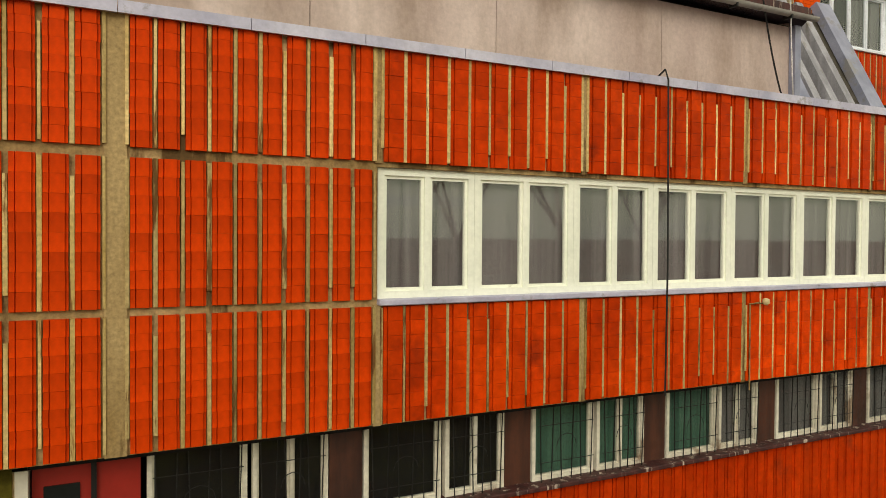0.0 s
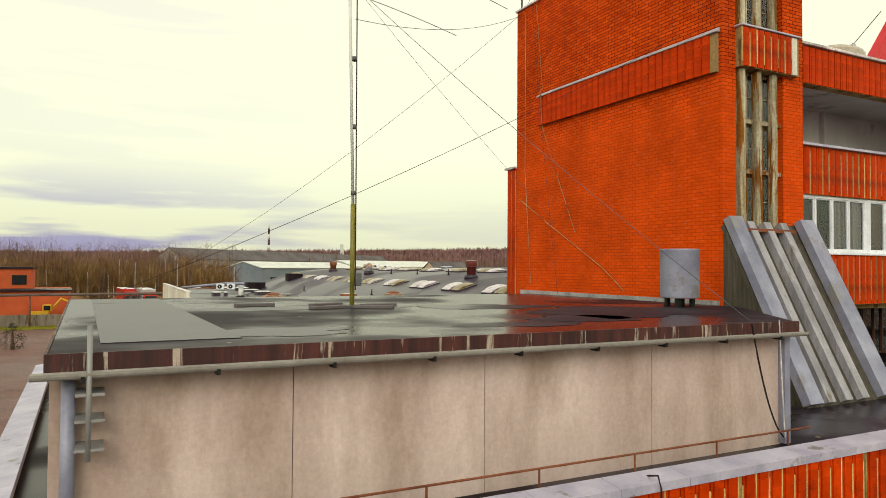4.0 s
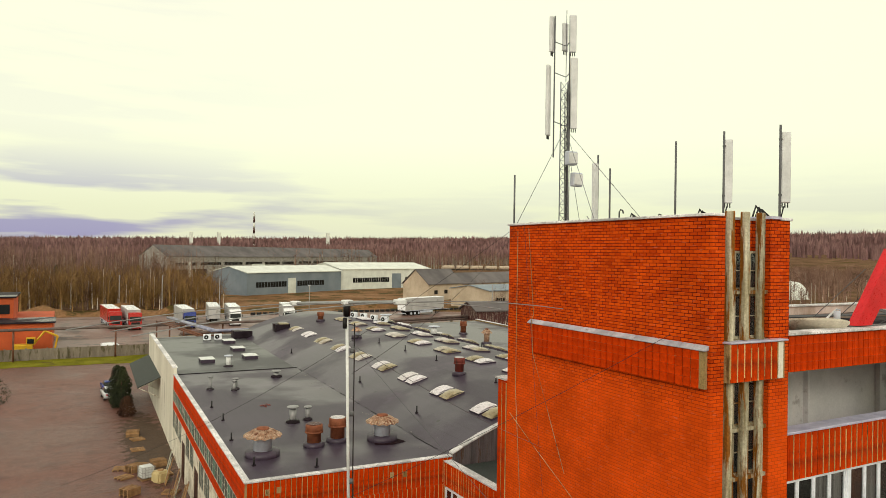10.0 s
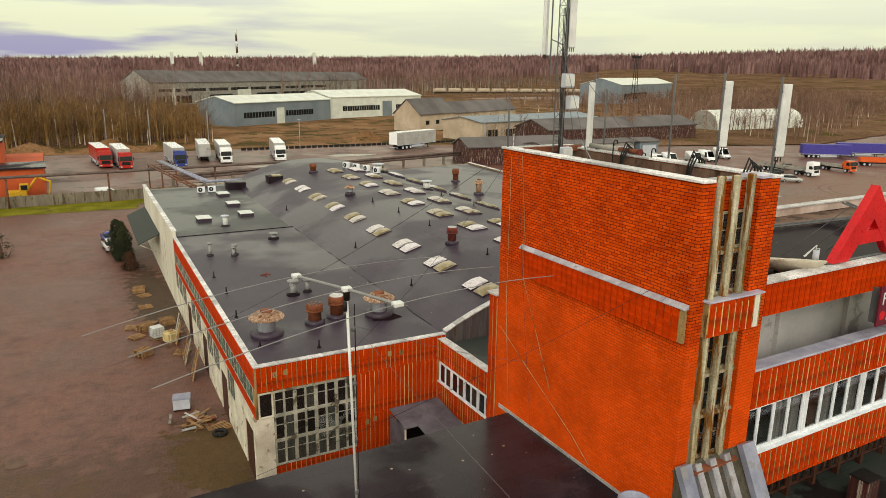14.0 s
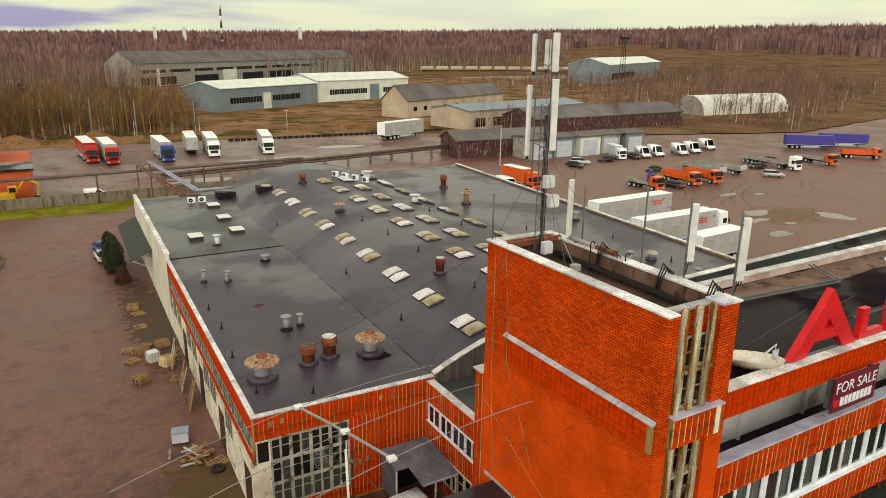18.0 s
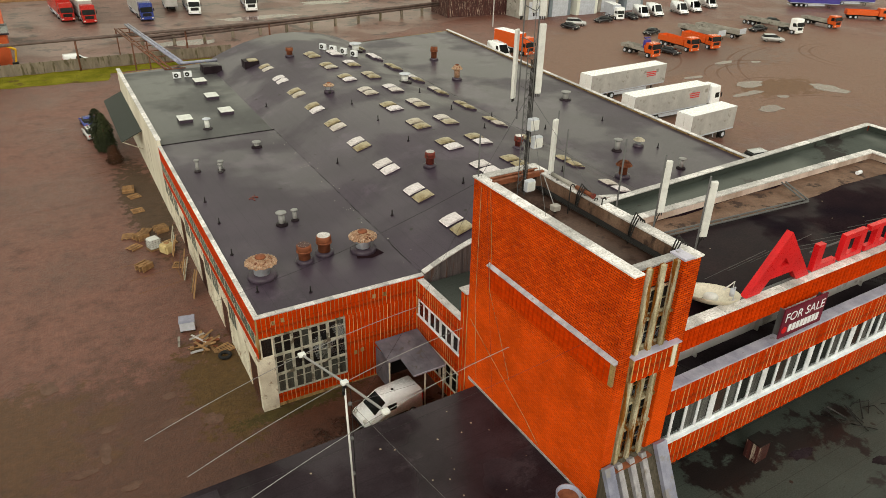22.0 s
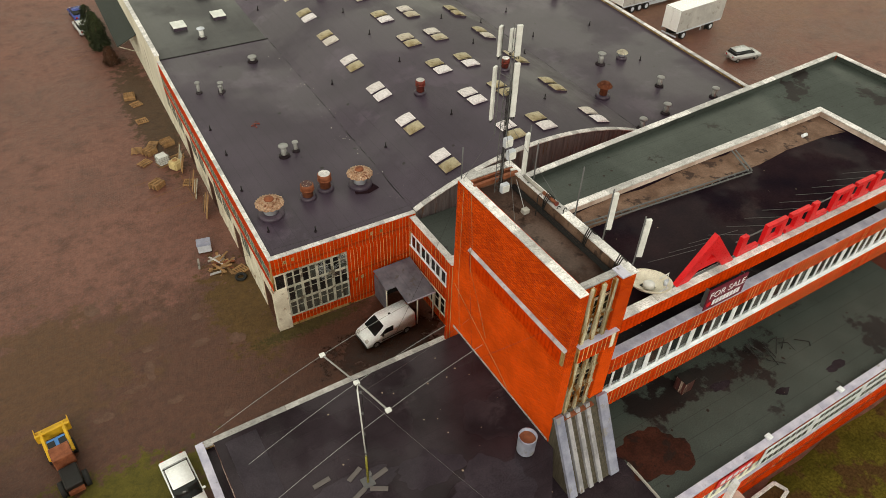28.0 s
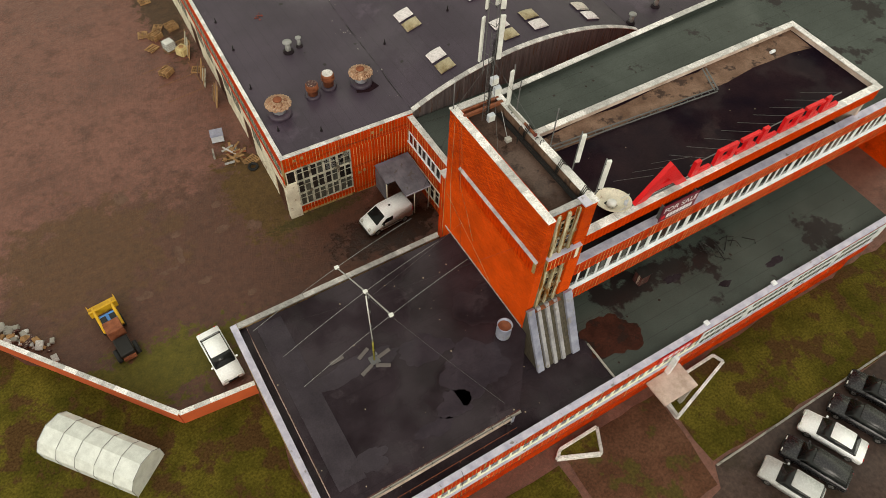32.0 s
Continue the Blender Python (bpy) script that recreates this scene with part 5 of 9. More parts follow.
for x, x_end in spans(20.5, LX1 + 0.06, 1.5):
    part("coping", bevelled(askew(box(B(), x + 0.004, LY1 - 0.4, 13.75, x_end - 0.004, LY1 + 0.07, 13.83)), 0.012), "coping_old", rear)
for y, y_end in spans(MY0 + 0.43, LY1 + 0.41, 1.5):
    part("coping", bevelled(box(B(), LX1 - 0.4, y + 0.004, 13.75, LX1 + 0.07, y_end - 0.004, 13.83), 0.012), "coping_old", rear)

part("parapet_lining", askew(box(B(), 20.92, LY1 - 0.325, 13.32, LX1 - 0.32, LY1 - 0.302, 13.74)), "felt_green", rear, "felt dressed up the parapet")
part("parapet_lining", box(B(), LX1 - 0.325, MY0 + 0.4, 13.32, LX1 - 0.302, LY1 + 0.4, 13.74), "felt_green", rear, "felt dressed up the parapet")

# ---- link between workshop and tower ----
link = thing("link_block", "low link block with orange ribs and white windows", "building", (24, 30, 0))
KX, KY0, KY1, KZ = 19.0, 23.2, 35.2, 7.1
part("wall", box(B(), KX, KY0, 0, KX + 0.3, KY1, KZ), "grout", link)
rib_row(link, KY0, KY1 - 0.05, KX, 5.75, KZ - 0.02, "left", 0.28)
rib_row(link, KY0, KY1 - 0.05, KX, 2.9, 4.35, "left", 0.28)
rib_row(link, KY0, KY1 - 0.05, KX, 0.1, 1.0, "left", 0.28)
y = KY1 - 0.35
while y > KY0 + 2:
    # near-black backings here stand for unlit rooms
    window_unit(link, y - 1.45, y, 4.4, 5.72, KX - 0.12, "left", sashes=2, mat_frame="pvc", fr=0.07, curtain=("dark", "brownpanel"), deep=0.09, back=0.02, glass="glass_dark")
    window_unit(link, y - 1.45, y, 1.05, 2.85, KX - 0.12, "left", sashes=2, mat_frame="oldwhite", fr=0.07, curtain="dark", rails=(0.6,), deep=0.09, back=0.02, glass="glass_dark")
    y -= 1.5
part("window_sill", bevelled(box(B(), KX - 0.14, KY0, 4.33, KX, KY1 - 0.1, 4.40), 0.01), "pvc", link)
part("roof", box(B(), KX + 0.3, KY0, 6.7, 33, KY1 - 0.3, 6.8), "felt_green", link)
part("coping", bevelled(box(B(), KX - 0.1, KY0, KZ, KX + 0.42, KY1 - 0.1, KZ + 0.08), 0.012), "coping_old", link)

# ---- workshop hall with the vaulted roof (its own axes, slightly turned) ----
G = Matrix.Translation((7.70, 35.55, 0)) @ Matrix.Rotation(radians(-1.6), 4, "Z")
HW, HL, VX0, VX1, VZ, FZ = 51.0, 65.0, 11.8, 35.9, 10.0, 7.18
VC, VHW = (VX0 + VX1) / 2, (VX1 - VX0) / 2
VR = (VHW ** 2 + (VZ - FZ) ** 2) / (2 * (VZ - FZ))


def vault(x):
    return VZ - VR + math.sqrt(VR * VR - (x - VC) ** 2) if VX0 < x < VX1 else FZ


def warp(bm):
    """The far end runs on to the right, and the right side opens out a little."""
    for v in bm.verts:
        if v.co.y > HL - 2:
            v.co.y += 8.0 * v.co.x / HW
        if v.co.x > HW - 2:
            v.co.x += 0.054 * v.co.y
    return bm


shop = thing("workshop_hall", "large workshop hall with a barrel-vaulted felt roof and orange ribbed walls", "building", G @ Vector((27, 34, 0)))
bm = B()
n = 36
xs = [VX0 + (VX1 - VX0) * i / n for i in range(n + 1)]
top = [(x, vault(x)) for x in xs]
prism(bm, [(0.25, FZ - 0.3), (0.25, FZ)] + top + [(HW - 0.25, FZ), (HW - 0.25, FZ - 0.3)], "y", 0.3, HL)
warp(bm)
part("roof", bm, "felt_ws", shop, "grey patched felt roof rising to a vault", G)
for q in ((0, 0.3, 0, 0.25, 34, 7.3), (0, 0, 0, VX0, 0.3, 7.3), (HW - 0.25, 0, 0, HW, HL, 7.4), (0.25, HL, 0, HW, HL + 0.3, FZ)):
    part("wall", warp(box(B(), *q)), "grout", shop, "", G)
part("cream_wall", box(B(), -0.05, 34, 0, 0.25, HL, 7.9), "render", shop, "tall cream rendered side wall", G)
bm = B()
prism(bm, [(VX0, 0)] + [(x, z + 0.25) for x, z in top] + [(VX1, 0)], "y", 0.0, 0.28)
part("gable", bm, "corrugated", shop, "grey corrugated curved end wall", G)
bm = B()
for i in range(int((VX1 - VX0) / 0.3)):
    x = VX0 + 0.1 + i * 0.3
    box(bm, x, -0.04, 5.5, x + 0.14, 0.0, vault(x + 0.07) + 0.2)
part("gable_ribs", bm, "corrugated", shop, "", G, False, "stuff")
for (x0, z0), (x1, z1) in zip(top, top[1:]):
    bm = B()
    prism(bm, [(x0 + 0.004, z0 + 0.26), (x1 - 0.004, z1 + 0.26), (x1 - 0.004, z1 + 0.34), (x0 + 0.004, z0 + 0.34)], "y", -0.12, 0.36)
    part("coping", bm, "coping_old", shop, "", G)


def edging(along, fixed, a, b, z, w0, w1, step=1.25, material="coping_old"):
    for u, v in spans(a, b, step):
        bm = box(B(), u + 0.004, fixed - w0, z, v - 0.004, fixed + w1, z + 0.09) if along == "x" else box(B(), fixed - w0, u + 0.004, z, fixed + w1, v - 0.004, z + 0.09)
        if fixed > 10:
            warp(bm)
        part("coping", bevelled(bm, 0.012), material, shop, "", G)


edging("x", 0, -0.06, VX0, 7.30, 0.10, 0.28)
edging("y", 0, 0.29, 34.0, 7.30, 0.055, 0.28)
edging("y", 0, 34.0, HL, 7.90, 0.12, 0.34, 2.0)
edging("y", HW, 0.37, HL - 0.1, 7.40, 0.36, 0.12, 2.0)
# front wall: ribs round the big window
BW0, BW1, BZ0, BZ1 = 0.95, 5.85, 1.15, 5.75
rib_row(shop, 0.08, VX0, 0, 5.80, 7.28, "front", 0.285, G=G)
rib_row(shop, BW1 + 0.05, VX0, 0, 3.0, 5.78, "front", 0.285, G=G)
rib_row(shop, BW1 + 0.05, VX0, 0, 0.15, 2.98, "front", 0.285, G=G)
rib_row(shop, 0.95, BW1 + 0.05, 0, 0.3, BZ0 - 0.05, "front", 0.285, G=G)
for i in range(4):
    w = (BW1 - BW0) / 4
    for j, (z0, z1) in enumerate(((BZ0, 2.7), (2.7, 4.25), (4.25, BZ1))):
        # upper panes: near-black backing for the unlit hall
        window_unit(shop, BW0 + i * w, BW0 + (i + 1) * w, z0, z1, -0.12, sashes=2, mat_frame="oldgrey", fr=0.075, curtain=("curtain_dim", "curtain_dim") if j == 0 else ("dark", "curtain_dim") if (i + j) % 2 else ("dark", "dark"), rails=(0.62,), G=G, deep=0.09, back=0.02)
for x, z in ((7.9, 6.55), (8.7, 6.5), (1.0, 6.55), (1.6, 6.6), (6.4, 2.4), (6.9, 2.5)):
    part("tile_gap", box(B(), x, -0.045, z, x + 0.24, -0.02, z + 0.32), "grout", shop, "patch with missing tile", G)
part("corner_post", box(B(), -0.14, -0.12, 0, 0.93, 0.0, 4.2), "oldwhite", shop, "flaking white corner pier", G)
part("corner_post", box(B(), -0.14, 0.0, 0, 0.0, 0.42, 4.2), "oldwhite", shop, "flaking white corner pier", G)
# near-black backing again for the unlit hall
window_unit(shop, 0.12, 0.94, 4.25, BZ1, -0.12, sashes=1, mat_frame="oldwhite", fr=0.06, curtain="dark", G=G, deep=0.09, back=0.02)
# side wall: plain red fascia, glazed strip, red band, whitewashed wall with doors below
rib_row(shop, 0.1, 34, 0, 6.02, 7.28, "left", 0.285, 0.012, G=G, strips=False)
rib_row(shop, 0.1, 34, 0, 4.20, 4.86, "left", 0.285, 0.012, G=G, strips=False)
k = 0
while 0.45 + 2.62 * k < 32:
    y = 0.45 + 2.62 * k
    part("pier", box(B(), -0.05, y, 0, 0, y + 0.30, 4.18), "oldwhite", shop, "flaking whitewashed pier", G)
    window_unit(shop, y + 0.02, y + 2.58, 4.88, 6.0, -0.04, "left", sashes=3, mat_frame="oldgrey", fr=0.05, curtain=("curtain_dim", "curtain_green", "curtain_dim"), rails=(0.5,), G=G, deep=0.03, back=0.005)
    if k in (0, 3, 6, 9):
        part("gate", box(B(), -0.035, y + 0.5, 0, 0, y + 2.3, 3.0), "brownpanel", shop, "brown boarded gate", G)
        for j in range(5):
            part("gate_board", box(B(), -0.05, y + 0.52 + 0.355 * j, 0.05, -0.03, y + 0.86 + 0.355 * j, 2.95), "brownpanel", shop, "", G)
        part("whitewash", box(B(), -0.03, y + 0.31, 3.02, 0, y + 2.6, 4.18), "oldwhite", shop, "flaking whitewashed wall", G)
    else:
        part("whitewash", box(B(), -0.03, y + 0.31, 0, 0, y + 2.6, 2.45 if k > 1 else 4.18), "oldwhite", shop, "flaking whitewashed wall", G)
        if k > 1:
            window_unit(shop, y + 0.34, y + 2.58, 2.48, 4.16, -0.04, "left", sashes=3, mat_frame="oldgrey", fr=0.05, curtain="curtain_dim", rails=(0.5,), G=G, deep=0.03, back=0.005)
    k += 1


# patched roof fields
for x0, y0, x1, y1, lift, mt in ((0.3, 34.6, 12.3, 64.6, 0.02, "felt_field"),):
    part("roof_field", box(B(), x0, y0, FZ - 0.05, x1 - 0.6, y1, FZ + lift), mt, shop, "greenish felt over the far bay", G)
part("roof_seam", box(B(), 0.3, 34.45, FZ, 12.0, 34.6, FZ + 0.06), "blackmetal", shop, "", G)

rng = random.Random(44)
part("roof_ridge", line(B(), [(VX0 + 0.1 + rng.uniform(-0.09, 0.09), 0.5 + 0.6 * i, FZ + 0.02) for i in range(56)], 0.035, 5), "blackmetal", shop, "lapped felt edge where the vault begins", G)
part("roof_ridge", line(B(), [(VX1 - 0.1 + rng.uniform(-0.09, 0.09), 0.5 + 0.8 * i, FZ + 0.02) for i in range(78)], 0.035, 5), "blackmetal", shop, "lapped felt edge where the vault ends", G)
bm = B()
for i in range(46):
    x, y = VX0 - 0.2 + rng.gauss(0, 0.5), rng.uniform(2, 34)
    d = rng.uniform(0.015, 0.05)
    box(bm, -d, -d * 0.6, -0.01, d, d * 0.6, d * 0.6, pose(x, y, max(FZ, vault(x)) + 0.01, 0, 0, rng.uniform(0, 180)))
part("litter", bm, "concrete", shop, "scattered pale bits on the felt", G, False, "stuff")
bm = B()
for i in range(14):
    d = rng.uniform(0.04, 0.1)
    box(bm, -d, -d * 0.7, -0.01, d, d * 0.7, d * 0.5, pose(5.1 + rng.gauss(0, 0.25), 18.2 + rng.gauss(0, 0.3), FZ + 0.01, 0, 0, rng.uniform(0, 180)))
part("litter", bm, "oldred", shop, "red fragments lying on the felt", G, False, "stuff")

# skylight domes: pairs on kerbs
dome = thing("skylight", "milky arched plastic roof light pair on a felt kerb", "skylight", (0, 0, 0), "roof lights on the vault")
for y0 in (-1.38, 0.18):
    part("kerb", box(B(), -0.76, y0, -0.35, 0.76, y0 + 1.22, 0.12), "felt_ws", dome)
    bm = B()
    n = 10
    grid = []
    for i in range(n + 1):
        row = []
        for j in range(7):
            u, v = i / n, j / 6
            row.append(bm.verts.new((-0.73 + 1.46 * u, y0 + 0.03 + 1.16 * v, 0.12 + 0.26 * max(0.0, math.sin(math.pi * u)) ** 0.45 * (0.45 + 0.55 * max(0.0, math.sin(math.pi * v)) ** 0.4))))
        grid.append(row)
    for i in range(n):
        for j in range(6):
            bm.faces.new((grid[i][j], grid[i + 1][j], grid[i + 1][j + 1], grid[i][j + 1])).smooth = True
    rim = box(bm, -0.745, y0 + 0.01, 0.11, 0.745, y0 + 1.21, 0.15)
    part("dome", bm, "dome", dome)
first = True
for rx, ks in ((16.1, range(0, 9)), (22.4, range(0, 9)), (25.5, range(0, 9)), (31.4, range(0, 10))):
    tilt = math.degrees(math.asin((rx - VC) / VR))
    for k in ks:
        y = 3.0 + 6.28 * k
        m = G @ pose(rx + 0.012 * y, y, vault(rx), 0, tilt, random.uniform(-1.5, 1.5))
        if first:
            dome.matrix_basis = m
            first = False
        else:
            copy_thing(dome, m)

# ---- vehicles (drawn heading +x, wheels on z = 0) ----
def wheel(parent, x, y, r=0.33, w=0.22, rim_material="chrome"):
    bm = B()
    s = 1 if y > 0 else -1
    tube(bm, (x, y - w / 2, r), (x, y + w / 2, r), r, 16)
    t = part("wheel", bm, "tyre", parent)
    part("rim", tube(B(), (x, y + s * (w / 2 - 0.03), r), (x, y + s * (w / 2 + 0.012), r), r * 0.6, 10), rim_material, t)


def shell(pts, w, tuck=0.0, z_tuck=1.0):
    """Side outline pushed to the car's width, tucked in above z_tuck."""
    bm = B()
    prism(bm, pts, "y", -w / 2, w / 2)
    for v in bm.verts:
        if v.co.z > z_tuck:
            v.co.y *= 1 - tuck * min(1, (v.co.z - z_tuck) / 0.5)
    bmesh.ops.bevel(bm, geom=list(bm.edges), offset=0.05, segments=2, affect="EDGES", clamp_overlap=True)
    for f in bm.faces:
        f.smooth = True
    return bm


def car(label, paint, kind="sedan", L=4.4, W=1.75, group=""):
    c = thing("car", label, "car", (0, 0, 0), group)
    h = L / 2
    if kind == "sedan":
        low = [(-h, 0.35), (-h, 0.85), (-h + 0.15, 0.98), (h - 1.25, 0.95), (h - 0.15, 0.75), (h, 0.55), (h - 0.05, 0.3)]
        cab = [(-h + 0.55, 0.94), (-h + 1.05, 1.38), (h - 1.95, 1.42), (h - 1.15, 0.94)]
        roof = [(-h + 1.05, 1.36), (h - 1.95, 1.40), (h - 2.0, 1.46), (-h + 1.1, 1.43)]
    else:
        low = [(-h, 0.38), (-h, 0.95), (-h + 0.08, 1.02), (h - 1.2, 1.0), (h - 0.15, 0.82), (h, 0.6), (h - 0.05, 0.33)]
        cab = [(-h + 0.08, 1.0), (-h + 0.42, 1.48), (h - 1.9, 1.52), (h - 1.05, 1.0)]
        roof = [(-h + 0.35, 1.46), (h - 1.9, 1.50), (h - 2.0, 1.57), (-h + 0.4, 1.55)]
    body = part("body", shell(low, W), paint, c)
    part("glazing", shell(cab, W - 0.12, 0.16, 1.0), "carglass", body)
    part("roof", shell(roof, W - 0.36), paint, body)
    part("grille", box(B(), h - 0.06, -0.4, 0.45, h + 0.01, 0.4, 0.62), "blackmetal", body)
    for s in (-1, 1):
        part("headlight", bevelled(box(B(), h - 0.22, s * 0.52 - 0.16, 0.62, h - 0.03, s * 0.52 + 0.16, 0.74), 0.02), "lamp_w", body)
        part("tail_light", box(B(), -h - 0.012, s * 0.62 - 0.1, 0.7, -h + 0.05, s * 0.62 + 0.1, 0.9), "lamp_r", body)
        part("mirror", bevelled(box(B(), h - 1.5, s * (W / 2 + 0.08) - 0.09, 0.95, h - 1.36, s * (W / 2 + 0.08) + 0.09, 1.08), 0.02), paint, body)
        for x in (-h + 0.8, h - 0.82):
            wheel(c, x, s * (W / 2 - 0.1), 0.32, 0.2)
    return c


def van(label, paint="car_white", L=4.4, W=1.83, H=1.85, big=False, group=""):
    c = thing("van", label, "van", (0, 0, 0), group)
    h = L / 2
    nose = 0.78
    low = [(-h, 0.35), (-h, H - 0.12), (-h + 0.15, H), (h - 1.95, H), (h - 1.70, H - 0.08), (h - nose, 1.12), (h - 0.18, 0.88), (h, 0.6), (h - 0.05, 0.3)]
    body = part("body", shell(low, W, 0.09, 1.1), paint, c)
    n = Vector((0.60, 0, 0.80))
    bm = B()
    x0, z0, x1, z1 = h - 1.66, H - 0.11, h - nose - 0.03, 1.15
    v = [bm.verts.new(p) for p in ((x0, -W * 0.38, z0), (x1, -W * 0.43, z1), (x1, W * 0.43, z1), (x0, W * 0.38, z0))]
    bm.faces.new(v)
    bmesh.ops.solidify(bm, geom=list(bm.faces), thickness=0.03)
    for q in bm.verts:
        q.co += n * 0.035
    part("windscreen", bm, "carglass", body)
    for s in (-1, 1):
        y = s * (W / 2 - 0.045)
        bm = B()
        prism(bm, [(h - 1.72, H - 0.28), (h - 2.35, H - 0.28), (h - 2.35, 1.12), (h - 1.12, 1.12)], "y", y - 0.05, y + 0.05)
        part("side_window", bm, "carglass", body)
        part("headlight", bevelled(box(B(), h - 0.34, s * 0.62 - 0.14, 0.72, h - 0.06, s * 0.62 + 0.14, 0.92), 0.03), "lamp_w", body)
        part("tail_light", box(B(), -h - 0.012, s * 0.8 - 0.08, 0.9, -h + 0.05, s * 0.8 + 0.08, 1.4), "lamp_r", body)
        part("mirror", bevelled(box(B(), h - 1.42, s * (W / 2 + 0.1) - 0.09, 1.1, h - 1.28, s * (W / 2 + 0.1) + 0.09, 1.32), 0.02), "blackmetal", body)
        part("side_trim", box(B(), -h + 1.2, s * (W / 2) - 0.02, 0.5, h - 1.3, s * (W / 2) + 0.02, 0.58), "blackmetal", body)
        for x in (-h + 0.85, h - 0.82):
            wheel(c, x, s * (W / 2 - 0.1), 0.32, 0.2)
    part("bumper", bevelled(box(B(), h - 0.16, -W / 2 + 0.08, 0.32, h + 0.03, W / 2 - 0.08, 0.55), 0.03), "blackmetal", body)
    if not big:
        part("roof_vent", lathe(B(), [(0.2, H - 0.02), (0.2, H + 0.06), (0.12, H + 0.12)], -0.35, 0, 14), "car_white", body, "round roof ventilator")
        part("vent_cap", lathe(B(), [(0.1, H + 0.11), (0.1, H + 0.14)], -0.35, 0, 12), "tyre", body)
    return c


def cab_parts(c, paint, x, H=3.3, W=2.45):
    """A forward-control cab whose front is at x."""
    bm = box(B(), x - 2.1, -W / 2, 0.95, x, W / 2, H)
    for v in bm.verts:
        if v.co.z > 2 and v.co.x > x - 1:
            v.co.x -= 0.28
    bmesh.ops.bevel(bm, geom=list(bm.edges), offset=0.1, segments=2, affect="EDGES")
    cab = part("cab", bm, paint, c)
    bm = box(B(), x - 0.24, -W / 2 + 0.12, 1.75, x - 0.06, W / 2 - 0.12, 2.7)
    for v in bm.verts:
        if v.co.z > 2:
            v.co.x -= 0.12
    part("windscreen", bm, "carglass", cab)
    part("bumper", bevelled(box(B(), x - 0.4, -W / 2, 0.35, x + 0.05, W / 2, 0.95), 0.05), paint, cab)
    part("grille", box(B(), x - 0.03, -0.8, 1.0, x + 0.02, 0.8, 1.6), "blackmetal", cab)
    for s in (-1, 1):
        part("side_window", box(B(), x - 1.25, s * W / 2 - 0.02, 1.8, x - 0.45, s * W / 2 + 0.012, 2.55), "carglass", cab)
        part("headlight", box(B(), x - 0.02, s * 0.95 - 0.18, 0.55, x + 0.065, s * 0.95 + 0.18, 0.78), "lamp_w", cab)
        part("mirror", box(B(), x - 0.2, s * (W / 2 + 0.16) - 0.08, 1.9, x - 0.08, s * (W / 2 + 0.16) + 0.08, 2.5), "blackmetal", cab)
    return cab


def artic(label, paint="car_white", sheet="tarp_w", tractor=True, L=13.6, group="", two_axle=False, stripe=True):
    """Box trailer, with its tractor if asked; the trailer's rear end is at x = 0."""
    c = thing("lorry" if tractor else "trailer", label, "lorry" if tractor else "trailer", (0, 0, 0), group)
    # tarp_w sides have their shade in the colour; the roof stays white
    body = part("box_body", bevelled(box(B(), 0.06, -1.25, 1.2, L, 1.25, 3.95), 0.04), sheet, c)
    part("box_roof", box(B(), 0.1, -1.2, 3.95, L - 0.05, 1.2, 3.97), "car_white" if sheet != "tarp_b" else "tarp_b", body)
    for s in (-1, 1):
        part("rear_door", box(B(), 0, s * 0.61 - 0.58, 1.25, 0.055, s * 0.61 + 0.58, 3.9), "car_white" if sheet != "tarp_b" else "tarp_b", body)
        part("side_rail", box(B(), 0.1, s * 1.2 - 0.06, 1.05, L - 0.1, s * 1.2 + 0.06, 1.2), "boxgrey", body)
        part("side_guard", box(B(), 4.9, s * 1.15 - 0.03, 0.5, L - 4, s * 1.15 + 0.03, 0.95), "boxgrey", body)
        if stripe:
            for k in range(3):
                part("logo_bar", box(B(), L * 0.72 + 0.1 * k, s * 1.25 - 0.012, 3.0 - 0.28 * k, L * 0.86, s * 1.25 + 0.012, 3.14 - 0.28 * k), "red", body)
        for x in ((1.6, L - 1.9) if two_axle else (2.0, 3.3, 4.6)):
            wheel(c, x, s * 1.02, 0.5, 0.36, "boxgrey")
    part("chassis", box(B(), 0.4, -0.5, 0.75, L - 0.3, 0.5, 1.05), "blackmetal", c)
    part("tail_bar", box(B(), 0.1, -1.15, 0.5, 0.22, 1.15, 0.65), "boxgrey", c)
    if tractor:
        cab_parts(c, paint, L + 2.75, 3.5)
        part("tractor_frame", box(B(), L - 3.6, -0.45, 0.55, L + 2.3, 0.45, 0.95), "blackmetal", c)
        for s in (-1, 1):
            wheel(c, L - 2.1, s * 1.0, 0.52, 0.5, "boxgrey")
            wheel(c, L + 1.5, s * 1.02, 0.52, 0.34, "boxgrey")
            part("tank", bevelled(box(B(), L - 1.0, s * 1.0 - 0.25, 0.5, L + 0.4, s * 1.0 + 0.25, 1.0), 0.06), "chrome", c)
    else:
        part("landing_leg", box(B(), L - 2.4, -0.8, 0, L - 2.25, -0.65, 1.05), "blackmetal", c)
        part("landing_leg", box(B(), L - 2.4, 0.65, 0, L - 2.25, 0.8, 1.05), "blackmetal", c)
    return c


